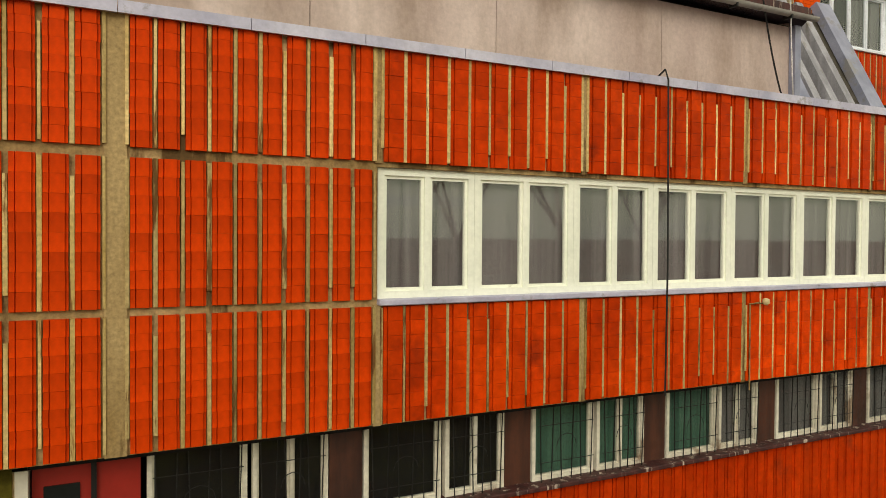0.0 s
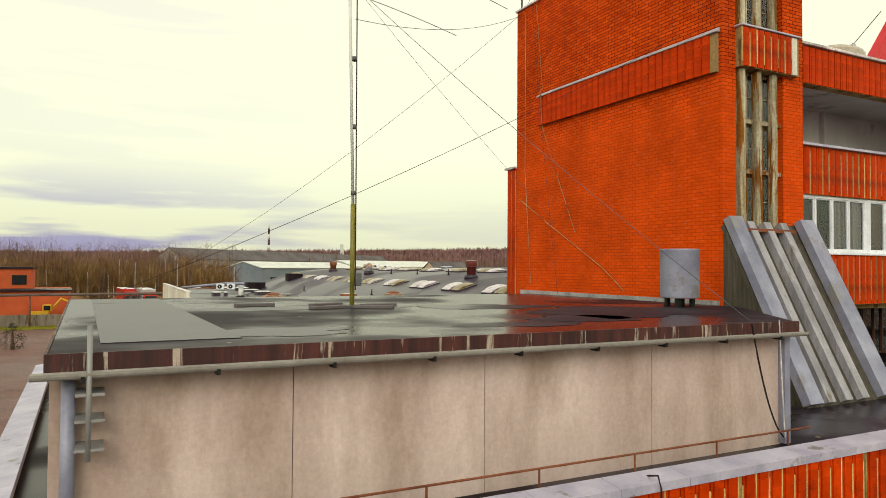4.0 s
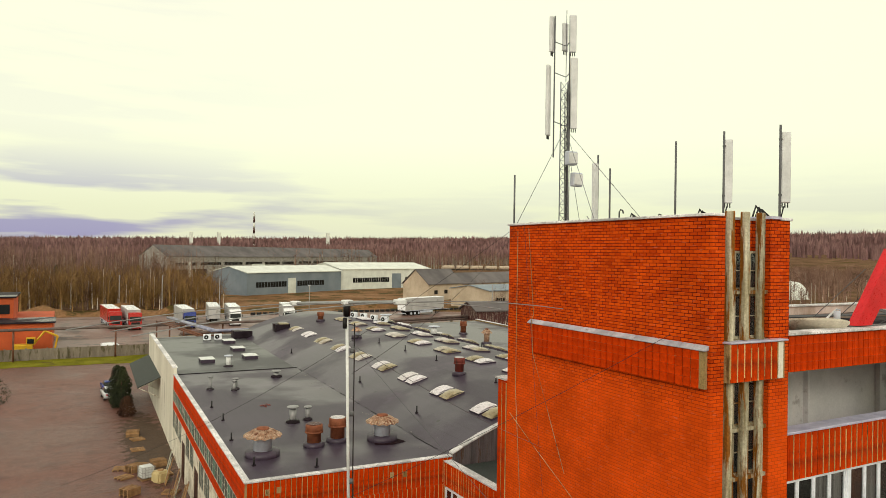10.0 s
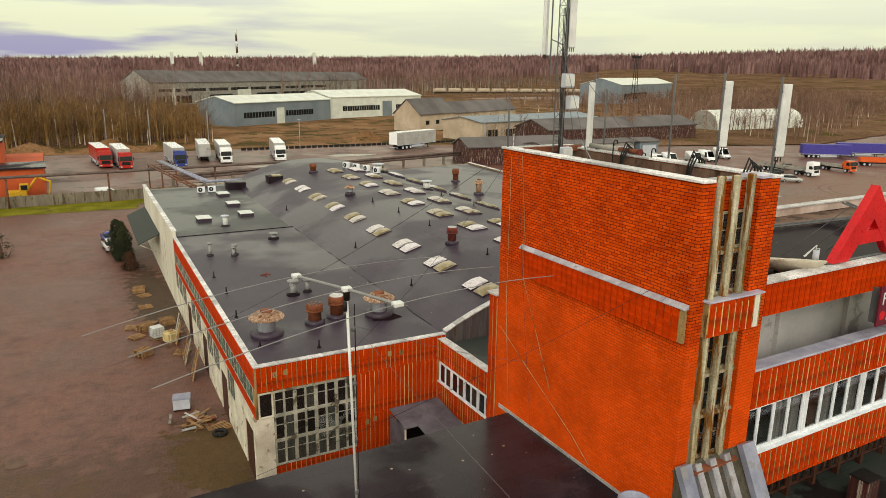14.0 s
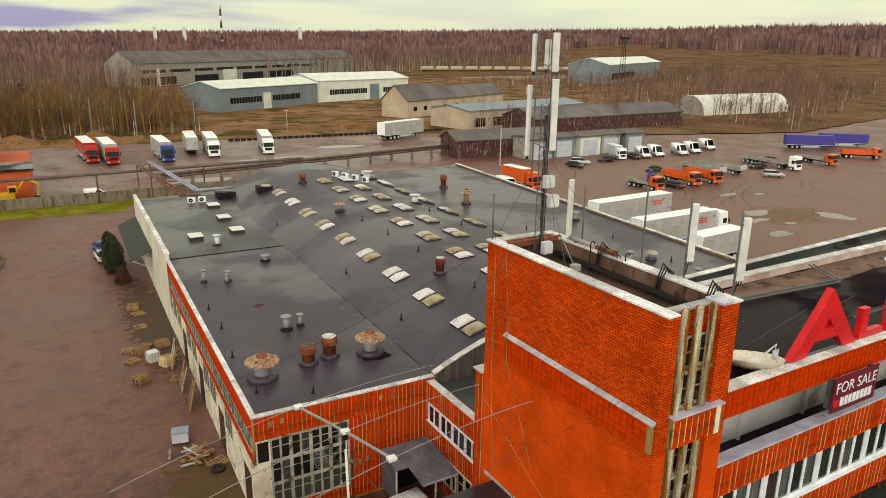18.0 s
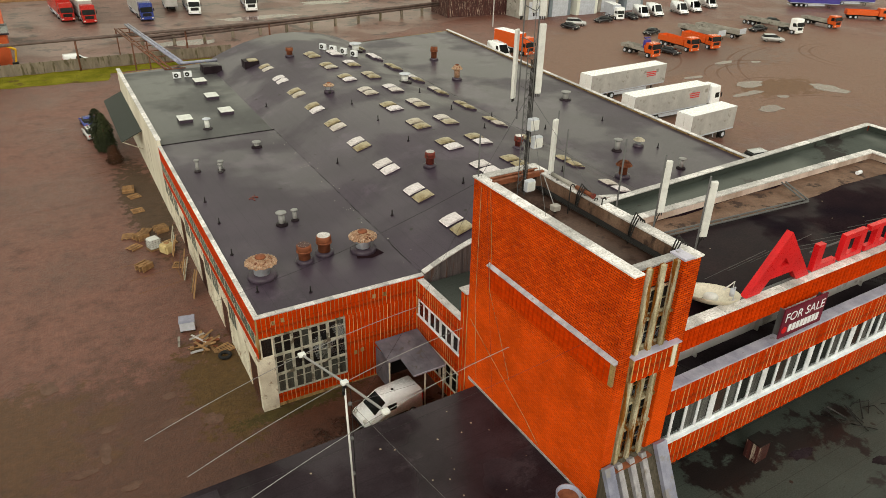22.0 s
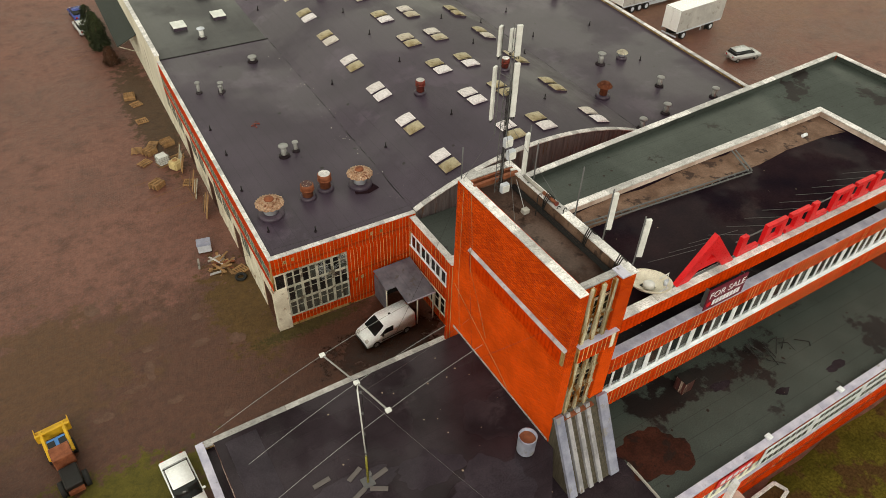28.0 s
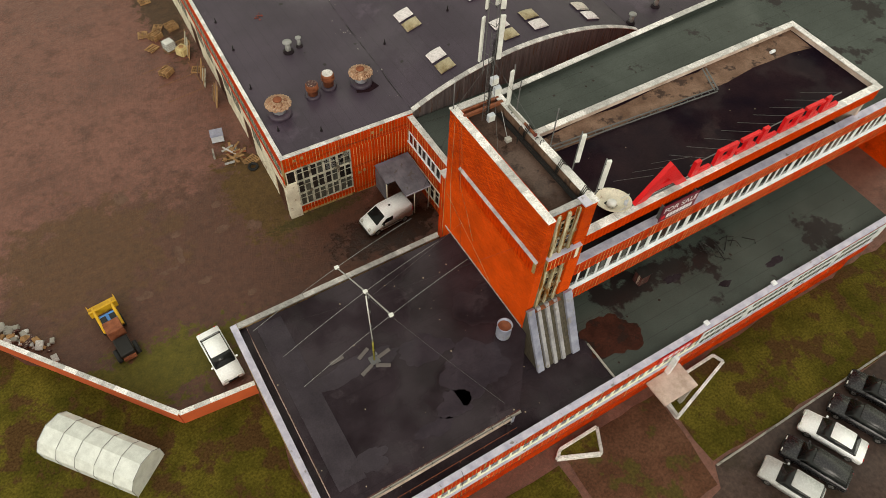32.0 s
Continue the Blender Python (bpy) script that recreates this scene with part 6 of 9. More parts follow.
def tipper(label, paint="car_orange", L=8.0, bed="rust", boards=0.9, group=""):
    c = thing("truck", label, "truck", (0, 0, 0), group)
    cab_parts(c, paint, L, 2.9)
    part("chassis", box(B(), 0.2, -0.45, 0.7, L - 0.3, 0.45, 1.05), "blackmetal", c)
    b = part("bed", box(B(), 0.1, -1.2, 1.1, L - 2.3, 1.2, 1.25), bed, c)
    for s in (-1, 1):
        part("side_board", box(B(), 0.1, s * 1.2 - 0.03, 1.25, L - 2.3, s * 1.2 + 0.03, 1.25 + boards), bed, b)
        for x in (1.2, 2.5, L - 1.3):
            wheel(c, x, s * 1.0, 0.5, 0.4, "boxgrey")
    part("tail_board", box(B(), 0.07, -1.17, 1.25, 0.13, 1.17, 1.25 + boards), bed, b)
    part("head_board", box(B(), L - 2.38, -1.17, 1.25, L - 2.3, 1.17, 2.3), paint, b)
    return c


def put(ob, x, y, deg, first, size=1.0):
    m = pose(x, y, 0, 0, 0, deg) @ Matrix.Scale(size, 4)
    if first:
        ob.matrix_basis = m
        return ob
    return copy_thing(ob, m)


v = van("small white panel van with a round roof ventilator")
put(v, 14.6, 31.25, 184, True)
c = car("white saloon car parked beside the wing's end wall", "car_white", "sedan", 4.7)
put(c, -2.45, 25.7, -86, True)
c = car("silver estate car on muddy ground", "car_silver", "hatch", 4.6)
put(c, 77.6, 50.3, -9, True)
lot = "cars on the front car park"
c = car("white saloon car on wet asphalt", "car_white", "sedan", 4.6, group=lot)
put(c, 33.0, -2.2, 113, True)
c = car("black estate car on wet asphalt", "car_black", "hatch", 4.7, group=lot)
put(c, 30.4, -2.9, 113, True)
put(c, 36.0, -2.4, 113, False)
put(c, 38.7, -1.8, 113, False)
c = car("silver grey hatchback on wet asphalt", "car_silver", "hatch", 4.2, group=lot)
put(c, 27.8, -3.0, 113, True)
# side yard
a = artic("white articulated lorry with red bars on a white sheeted trailer, side shade in its colour", L=14.6, group="lorries in the side yard")
put(a, 72.5, 69.5, 0.5, True, 1.08)
t = artic("white sheeted trailer standing alone, side shade in its colour", tractor=False, L=16.0, group="lorries in the side yard")
put(t, 74.8, 81.3, 2.5, True, 1.08)
t = artic("short dirty white drawbar trailer", tractor=False, L=8.8, two_axle=True, stripe=False, group="lorries in the side yard")
put(t, 73.0, 59.5, 3.5, True, 1.08)
yardg = "vehicles in the side yard"
tr = tipper("orange flatbed truck with a dropside body", "car_orange", 8.4, "concrete", 0.5, yardg)
part("crane_column", bevelled(box(B(), 5.3, -0.8, 1.2, 6.0, 0.8, 3.2), 0.1), "tarp_b", tr, "folded blue loading crane")
part("crane_boom", line(B(), [(5.6, 0.2, 3.1), (5.7, -1.0, 3.7), (5.5, 0.9, 3.5)], 0.13, 6), "tarp_b", tr, "folded blue loading crane")
put(tr, 107.0, 105.8, -86, True)
tr = tipper("orange tipper truck parked with others", "car_orange", 9.6, "car_orange", 1.0, yardg)
put(tr, 119.2, 107.2, -92, True)
put(tr, 126.2, 106.9, -97, False)
tr = tipper("orange truck with a long bare flatbed", "car_orange", 10.0, "concrete", 0.4, yardg)
put(tr, 173.3, 110.3, -95, True)
tr = tipper("orange truck with high orange side boards", "car_orange", 10.0, "car_orange", 1.0, yardg)
put(tr, 189.0, 109.0, -42, True)
t = thing("dropside_trailer", "grey dropside trailer beside the orange trucks", "trailer", (0, 0, 0), yardg)
part("bed", box(B(), 0, -1.2, 1.1, 12, 1.2, 1.25), "concrete", t)
for s in (-1, 1):
    part("side_board", box(B(), 0, s * 1.2 - 0.03, 1.25, 12, s * 1.2 + 0.03, 1.9), "concrete", t)
    for x in (1.8, 3.1, 10.2):
        wheel(t, x, s * 1.0, 0.5, 0.36, "boxgrey")
part("head_board", box(B(), 11.94, -1.17, 1.25, 12, 1.17, 2.4), "boxgrey", t)
part("tail_board", box(B(), 0, -1.17, 1.25, 0.06, 1.17, 1.9), "concrete", t)
part("chassis", box(B(), 0.3, -0.45, 0.7, 11.6, 0.45, 1.1), "blackmetal", t)
put(t, 133.6, 114.8, -92, True)
put(t, 138.6, 114.2, -86, False)
c = car("dark car in the side yard", "car_black", "sedan", 4.5, group=yardg)
for i, (x, y, d) in enumerate(((113.4, 99.2, -80), (124.4, 115.2, -170), (163.0, 112.4, 170), (111.4, 128.3, -75), (124.4, 131.4, 170), (134.6, 132.2, -100), (151.2, 107.0, 175))):
    put(c, x, y, d, i == 0)
c = car("silver off-road car in the side yard", "car_silver", "hatch", 4.5, group=yardg)
for i, (x, y, d) in enumerate(((144.2, 97.7, -40), (115.4, 131.0, -40))):
    put(c, x, y, d, i == 0, 1.05)
vv = van("white high-roofed delivery van", "car_white", 5.6, 2.0, 2.6, True, yardg)
for i, (x, y, d) in enumerate(((139.0, 133.2, -106), (143.8, 133.2, -106), (152.2, 132.4, -106), (158.4, 133.4, -106), (167.8, 136.2, -106), (79.4, 111.6, -95))):
    put(vv, x, y, d, i == 0, 1.05)
t = artic("white lorry with a grey box body", "car_white", "boxgrey", True, 6.0, yardg, two_axle=True, stripe=False)
put(t, 132.2, 138.6, -106, True, 0.86)
t = artic("orange box truck body", "car_orange", "car_orange", True, 7.0, yardg, two_axle=True, stripe=False)
put(t, 84.6, 119.5, -84, True)
t = artic("trailer with a purple-blue tarpaulin", tractor=False, sheet="tarp_b", group=yardg, stripe=False)
put(t, 192.0, 128.0, -38, True)
put(t, 206.0, 126.0, -38, False)
bm_tr = thing("flatbed_lorry", "white lorry tractor unit with a grey flatbed trailer", "lorry", (0, 0, 0), yardg)
cab_parts(bm_tr, "car_white", 2.5, 3.5)
part("frame", box(B(), -3.2, -0.45, 0.55, 2.2, 0.45, 0.95), "blackmetal", bm_tr)
part("bed", box(B(), -14.2, -1.2, 1.15, -1.2, 1.2, 1.3), "concrete", bm_tr)
for s in (-1, 1):
    wheel(bm_tr, -2, s, 0.52, 0.5, "boxgrey")
    wheel(bm_tr, 1.3, s, 0.52, 0.34, "boxgrey")
    part("side_board", box(B(), -14.2, s * 1.2 - 0.03, 1.3, -1.2, s * 1.2 + 0.03, 1.8), "concrete", bm_tr)
    for x in (-12.6, -11.3, -10.0):
        wheel(bm_tr, x, s, 0.5, 0.36, "boxgrey")
put(bm_tr, 157.0, 102.4, -93, True)


def tyre_track(cx, cy, rad, a0, a1, w, seed):
    """A worn rut along an arc, with an uneven edge."""
    rng = random.Random(seed)
    bm = B()
    last = None
    n = 40
    for i in range(n + 1):
        a = math.radians(a0 + (a1 - a0) * i / n)
        h = w * (0.25 + 0.75 * math.sin(math.pi * i / n)) * rng.uniform(0.6, 1.2)
        now = [bm.verts.new((cx + (rad + d) * math.cos(a), cy + (rad + d) * math.sin(a), 0.016)) for d in (-h, h)]
        if last:
            bm.faces.new((last[0], last[1], now[1], now[0]))
        last = now
    solo("tyre_track", bm, "rut", "dark curved tyre rut in wet earth", "tyre track", kind="stuff")


for k, (cx, cy, rad, a0, a1) in enumerate(((118, 74, 13, 20, 160), (118, 74, 15.2, 15, 150), (112, 72, 6.5, -30, 150), (140, 60, 34, 95, 150), (140, 60, 36.2, 92, 150), (96, 110, 22, -80, -20), (150, 78, 12, 60, 200), (150, 78, 14, 70, 200), (104, 50, 18, 40, 100))):
    tyre_track(cx, cy, rad, a0, a1, 0.26, 300 + k)
# lorries on the far hard standing
far = "lorries on the far hard standing"
for label, x, y, paint, sheet, d in (("lorry with a red cab and a dark red box", 8.8, 200.5, "car_red", "car_red", -86), ("lorry with a red cab and white trailer", 13.4, 196, "car_red", "tarp_w", -88), ("lorry with a blue cab and white trailer", 26.0, 194.5, "car_blue", "tarp_w", -90), ("white articulated lorry on the hard standing", 39.6, 197.5, "car_white", "tarp_w", -97), ("white articulated lorry apart from the others", 54.5, 196.5, "car_white", "tarp_w", -101)):
    t = artic(label, paint, sheet, True, 13.0, far, stripe=False)
    put(t, x, y, d, True, 1.16)
t = artic("white trailer on the hard standing, side shade in its colour", tractor=False, group=far, stripe=False)
put(t, 35.2, 201, -97, True, 1.16)
put(t, 89.5, 192, 22, False, 1.16)

# ---- ground patches ----
patch("yard_asphalt", [(-60, 74), (2, 76), (5.4, 84), (6.0, 90), (8.5, 104), (9, 124.5), (-60, 126)], 0.012, "ground", "worn wet asphalt yard", "yard", seed=2)
patch("hard_standing", [(-60, 138), (60, 138), (96, 150), (118, 190), (100, 206), (60, 210), (-60, 224)], 0.012, "asphalt", "wet asphalt hard standing", "yard", seed=3)
patch("road", [(-60, 141), (-60, 136.4), (11, 136.4), (60, 136.6), (60, 139)], 0.02, "asphalt", "asphalt strip along the fence", "road", seed=13, edge=0.2)
patch("earth", [(-160, 226), (58, 212), (104, 208), (122, 190), (210, 196), (420, 260), (470, 500), (330, 560), (60, 470), (40, 300), (-160, 300)], 0.05, "sand", "sandy bare earth with dry tufts", "ground", edge=1.5, seed=4)
patch("wood_floor", [(-400, 236), (20, 238), (44, 262), (46, 420), (60, 480), (330, 560), (330, 720), (-500, 720), (-500, 236)], 0.15, "leafmould", "brown leaf-strewn woodland floor", "ground", edge=4, seed=5)
patch("scrub_ground", [(150, 176), (235, 150), (420, 190), (900, 420), (1000, 640), (640, 620), (470, 500), (430, 280), (215, 205)], 0.27, "leafmould", "brown scrubland beyond the yard", "ground", edge=1.0, seed=25)
patch("wood_floor", [(332, 562), (640, 625), (1000, 648), (1150, 900), (700, 1150), (0, 1200), (-500, 1000), (-500, 722), (332, 722)], 0.2, "leafmould", "brown leaf-strewn woodland floor", "ground", edge=1.0, seed=26)
patch("lawn", [(-60, 129.8), (-5, 128.3), (10.6, 126.7), (11.4, 131), (30, 133.0), (30, 135.3), (10, 135.9), (-60, 135.9)], 0.03, "verge", "strip of yellow-green winter grass along the fence", "grass", kind="stuff", edge=0.3, seed=6)
patch("lawn", [(-40, 43), (-16.4, 34.6), (-6.6, 23.0), (-1.2, 22.6), (-1.1, 6.2), (14.8, 6.2), (15.2, -0.5), (12, -6), (-40, -10)], 0.02, "grass", "rough mossy winter grass", "grass", kind="stuff", edge=0.4, seed=7)
patch("lawn", [(24.8, 6.4), (24.5, 0.9), (46, 0.2), (60, 0.2), (60, 7.6), (30.6, 7.4)], 0.02, "grass", "yellow-green lawn before the wing", "grass", kind="stuff", edge=0.2, seed=9)
patch("car_park", [(8, -30), (60, -30), (60, 0.0), (46, 0.0), (24.4, 0.6), (23.6, -0.8), (15.6, -1.1)], 0.014, "wetlot", "wet asphalt car park", "car park", edge=0.15, seed=10)
patch("path", [(15.4, 6.9), (15.6, -0.8), (23.6, -0.5), (24.4, 6.9)], 0.02, "mud", "worn muddy entrance path", "path", edge=0.1, seed=11)
for i, (x, y, a, b) in enumerate(((99.0, 64.5, 2.7, 1.3), (103.1, 71.9, 3.6, 0.9), (108.5, 75.8, 3.2, 1.7), (117.4, 88.9, 2.8, 0.8), (119.0, 67.6, 2.4, 3.0), (103.0, 83.6, 2.2, 0.8), (124.0, 86.5, 1.4, 0.6), (28, 150, 7, 2.4), (50, 171, 9, 2.6), (73, 185, 7, 2.6), (107.0, 68.0, 1.2, 0.7))):
    blot("puddle", x, y, a, b, 0.034, "puddle", "shallow brown rain puddle", "puddle", "structure", 20 + i)
for i, (x, y, a, b) in enumerate(((1.9, 37.4, 0.75, 0.5), (4.4, 36.5, 0.8, 0.7), (-1.15, 33.1, 0.7, 0.4), (-4.6, 44.9, 0.7, 0.9), (1.7, 30.2, 0.45, 0.4), (-2.1, 36.6, 0.4, 1.3), (-1.7, 38.7, 0.5, 0.4), (-3.4, 35.4, 0.9, 0.35), (2.4, 40.2, 0.6, 0.4), (-5.8, 34.0, 0.8, 0.5))):
    blot("pothole", x + 0.05, y - 0.04, a * 0.8, b * 0.8, 0.02, "silt_pale", "shallow pothole filled with pale silt", "pothole", "structure", 160 + i)

# ---- far buildings ----
def hall_far(name, label, x, y, deg, L, W, eave, ridge, wall, roof, openings=(), trim="whitesteel"):
    """Pitched shed: origin at the near left corner, length along +x."""
    b = thing(name, label, "building", (0, 0, 0))
    part("wall", box(B(), 0, 0, 0, L, W, eave), wall, b)
    for x0 in (0.0, L - 0.3):
        bm = B()
        prism(bm, [(0, eave), (W / 2, ridge), (W, eave)], "x", x0, x0 + 0.3)
        part("gable", bm, wall, b)
    for s in (0, 1):
        bm = B()
        pts = [(-0.5, eave - 0.1), (W / 2, ridge), (W / 2, ridge + 0.25), (-0.5, eave + 0.2)]
        if s:
            pts = [(W - p[0], p[1]) for p in pts]
        prism(bm, pts, "x", -0.5, L + 0.5)
        part("roof", bm, roof, b)
    for x0, z0, x1, z1, mt in openings:
        if mt == "carglass":
            n = max(1, int((x1 - x0) / 1.6))
            for i in range(n):
                w = (x1 - x0) / n
                part("window", box(B(), x0 + i * w + 0.12, -0.06, z0, x0 + (i + 1) * w - 0.12, 0.02, z1), mt, b)
        else:
            part("door", box(B(), x0, -0.08, z0, x1, 0.02, z1), mt, b)
    b.matrix_basis = pose(x, y, 0, 0, 0, deg)
    return b


hall_far("blue_warehouse", "blue-grey sheet-metal warehouse with a white roof", 66.9, 298, 31.3, 63, 22, 9.6, 12.2, "bluesteel", "whitesteel", [(5, 3.2, 24, 5.6, "carglass"), (31, 3.2, 50, 5.6, "carglass"), (25, 0, 30, 7, "whitesteel")])
hall_far("white_warehouse", "white sheet-metal warehouse with a white roof", 121.5, 333, 20, 66, 26, 10.4, 13.5, "whitesteel", "whitesteel", [(8, 3.5, 34, 6, "carglass"), (36, 0, 43, 8, "bluesteel"), (46, 3.5, 70, 6, "carglass")])
# the near-black boxes paint the unlit depth of the open bays
hall_far("long_warehouse", "long grey warehouse with open bays", 56, 476, 43, 330, 22, 14.5, 22, "concrete", "greyroof", [(6, 1, 20, 6, "dark"), (24, 1, 40, 6, "dark"), (20.5, 0, 23.5, 11, "whitesteel"), (60, 1, 88, 6, "dark"), (94, 0, 112, 9, "whitesteel"), (120, 1, 150, 6, "dark"), (160, 1, 200, 6, "dark")] + [(8 + 26 * i, 8.6, 30 + 26 * i, 10.6, "carglass") for i in range(9)])
hall_far("brick_house", "pale pink rendered house with a grey tiled roof", 127.5, 248, 26, 24, 13, 6.6, 12.5, "beigewall", "greyroof", [(4, 2.6, 6.5, 4.2, "carglass"), (11, 2.6, 13.5, 4.2, "carglass")])
hall_far("shed", "long low shed with a grey tiled roof", 149, 262, 25, 56, 13, 6.0, 10.5, "beigewall", "greyroof", [(5, 2, 7, 3.6, "carglass"), (14, 2, 16, 3.6, "carglass")])
hall_far("blue_shed", "blue sheet-metal shed with a white roof", 399, 425, 32.3, 205, 34, 15, 20, "bluesteel", "whitesteel", [(10, 3, 90, 8, "carglass")])
hall_far("low_store", "low store with a bluish metal roof", 128, 203, 12, 64, 20, 6.5, 8.0, "beigewall", "bluesteel", [(3, 1, 8, 4, "carglass"), (12, 1, 17, 4, "carglass")])
hall_far("dark_shed", "long low shed with a dark roof", 142, 184, 2, 72, 18, 5.0, 8.0, "fascia", "greyroof")
hall_far("brown_store", "low brown timber store with grey roof", 92, 152, -6, 30, 10, 4.5, 6.5, "fascia", "greyroof")
for i in range(5):
    hall_far("garage", "grey sheet-metal lock-up garage", 108 + i * 8.2, 141.5 + (i % 2), 0, 7.0, 8, 5.2, 5.8, ("concrete", "bluesteel", "whitesteel")[i % 3], "greyroof", [(1, 0, 6, 4.2, "boxgrey")])
# barrel hangar
hg = thing("hangar", "half-round corrugated metal hangar", "building", (0, 0, 0))
bm = B()
prism(bm, [(8.5 * math.cos(math.pi * i / 16), 8.5 * math.sin(math.pi * i / 16)) for i in range(17)], "x", 0, 56)
part("shell", bm, "whitesteel", hg)
bm = B()
prism(bm, [(8.3 * math.cos(math.pi * i / 16), 8.3 * math.sin(math.pi * i / 16)) for i in range(17)], "x", -0.1, 0.0)
part("end_wall", bm, "concrete", hg)
hg.matrix_basis = pose(251, 215, 0, 0, 0, -2)
# orange brick building beyond the fence
ob_ = thing("orange_building", "low orange brick building with a flat roof", "building", (0, 0, 0))
part("wall", box(B(), -36, 143, 0, -2.5, 170, 5.6), "orangebrick", ob_)
part("upper_storey", box(B(), -36, 152, 5.6, -9, 166, 9.6), "orangebrick", ob_)
part("roof", box(B(), -36.4, 142.5, 5.6, -2.0, 151.9, 5.9), "felt", ob_)
part("roof", box(B(), -36.4, 151.6, 9.6, -8.6, 166.4, 9.9), "felt", ob_)
for i in range(4):
    part("window", box(B(), -12 - i * 5, 151.9, 6.6, -9.6 - i * 5, 152.02, 8.4), "carglass", ob_)
# smoke stack on the horizon
st = thing("chimney_stack", "red and white banded power station chimney", "chimney", (0, 0, 0))
for i in range(8):
    part("band", tube(B(), (365, 1560, 10 + i * 12), (365, 1560, 22 + i * 12), 3.0 - i * 0.16, 12), "whitesteel" if i % 2 else "fascia", st)
for x, y, h in ((538, 1560, 63), (233, 1560, 57), (290, 1560, 58)):
    solo("far_tower", box(B(), x - 3, y, 0, x + 3, y + 8, h), "whitesteel", "pale industrial tower far off", "tower")
# tank wagons on the railway
tw = thing("tank_wagon", "pale dirty railway tank wagon", "wagon", (0, 0, 0), "tank wagons")
part("tank", tube(B(), (-7, 0, 3.6), (7, 0, 3.6), 2.3, 12), "beigewall", tw)
part("frame", box(B(), -8, -1.4, 0.8, 8, 1.4, 1.5), "blackmetal", tw)
first = True
for i in range(19):
    m = pose(380 + i * 17.0, 690 - i * 3.5, 0.27, 0, 0, -11.6) if i < 11 else pose(780 + (i - 11) * 15.2, 772 - (i - 11) * 8.8, 0.27, 0, 0, -30)
    if first:
        tw.matrix_basis, first = m, False
    else:
        copy_thing(tw, m)

# ---- fences, pipes, yard edge ----
fence = thing("concrete_fence", "grey concrete panel fence on posts", "fence", (0, 131, 0))
for i in range(31):
    x = -62 + i * 3.1
    y = y2 = 136.2
    bm = B()
    prism(bm, [(x + 0.1, y), (x + 3.0, y2), (x + 3.0, y2 + 0.12), (x + 0.1, y + 0.12)], "z", 0, 1.9)
    part("fence_panel", bm, "fence_grey", fence)
    part("fence_post", box(B(), x - 0.1, y - 0.06, 0, x + 0.1, y + 0.18, 2.05), "fence_grey", fence)
pipe = thing("pipe_bridge", "lagged heating pipes on steel trestles", "pipe", (5, 131, 0))
for dz, dy in ((0, 0), (0.05, 0.45)):
    part("pipe", line(B(), [(-40, 134.4 + dy, 5.2 + dz), (16, 135.4 + dy, 5.3 + dz), (46, 137.0 + dy, 5.3 + dz)], 0.2, 10), "pipe_lag", pipe)
for x, y in ((-8, 135.0), (7.4, 135.3), (-24, 134.8), (26, 136.6), (42, 137)):
    part("trestle", tube(B(), (x, y, 0), (x, y, 5.1), 0.16, 8), "brownrust", pipe)
    part("cross_arm", box(B(), x - 0.1, y - 0.4, 4.9, x + 0.1, y + 0.9, 5.05), "brownrust", pipe)
p0, p1 = Vector((16.5, 140.5, 6.2)), Vector((17.5, 100.2, 7.9))
for k, dx in enumerate((0, 0.5)):
    part("pipe", tube(B(), p0 + Vector((dx, 0, 0)), p1 + Vector((dx, 0, 0)), 0.2, 10), "zinc", pipe, "silver lagged pipe")
for k, dx in enumerate((-1.2, -1.9)):
    part("pipe_rail", tube(B(), p0 + Vector((dx, 0, -0.6)), p1 + Vector((dx, 0, -0.6)), 0.14, 8), "brownrust", pipe, "rusty orange beam")
for i in range(9):
    q = p0.lerp(p1, i / 8)
    part("pipe_tie", box(B(), q.x - 2.0, q.y - 0.08, q.z - 0.72, q.x + 0.7, q.y + 0.08, q.z - 0.6), "brownrust", pipe)
for i in (0, 3):
    q = p0.lerp(p1, i / 8)
    for dx in (-1.8, 0.5):
        part("trestle_leg", box(B(), q.x + dx - 0.1, q.y - 0.1, 0, q.x + dx + 0.1, q.y + 0.1, q.z - 0.7), "brownrust", pipe)
part("pipe", tube(B(), (17.5, 100.2, 7.9), (22.5, 99.9, 7.9), 0.2, 10), "zinc", pipe)
low = thing("pipe_run", "long low pipe run behind the hall", "pipe", (60, 150, 0))
for dz in (0, 0.6):
    part("pipe", tube(B(), (20, 148.5, 1.5 + dz), (124, 161, 2.6 + dz), 0.3, 8), "pipe_lag", low)
for i in range(18):
    q = Vector((20, 148.5, 0)).lerp(Vector((124, 161, 0)), i / 17)
    part("pipe_stand", box(B(), q.x - 0.3, q.y - 0.2, 0, q.x + 0.3, q.y + 0.2, 2.0), "fence_grey", low)
bmr = B()
for i in range(40):
    x = 48 + i * 1.8
    box(bmr, x, 208.5 - 0.05 * i, 0, x + 1.3, 209.2 - 0.05 * i, 0.7)
solo("tyre_row", bmr, "tyre", "row of old tyres marking the edge of the hard standing", "tyres", kind="stuff")

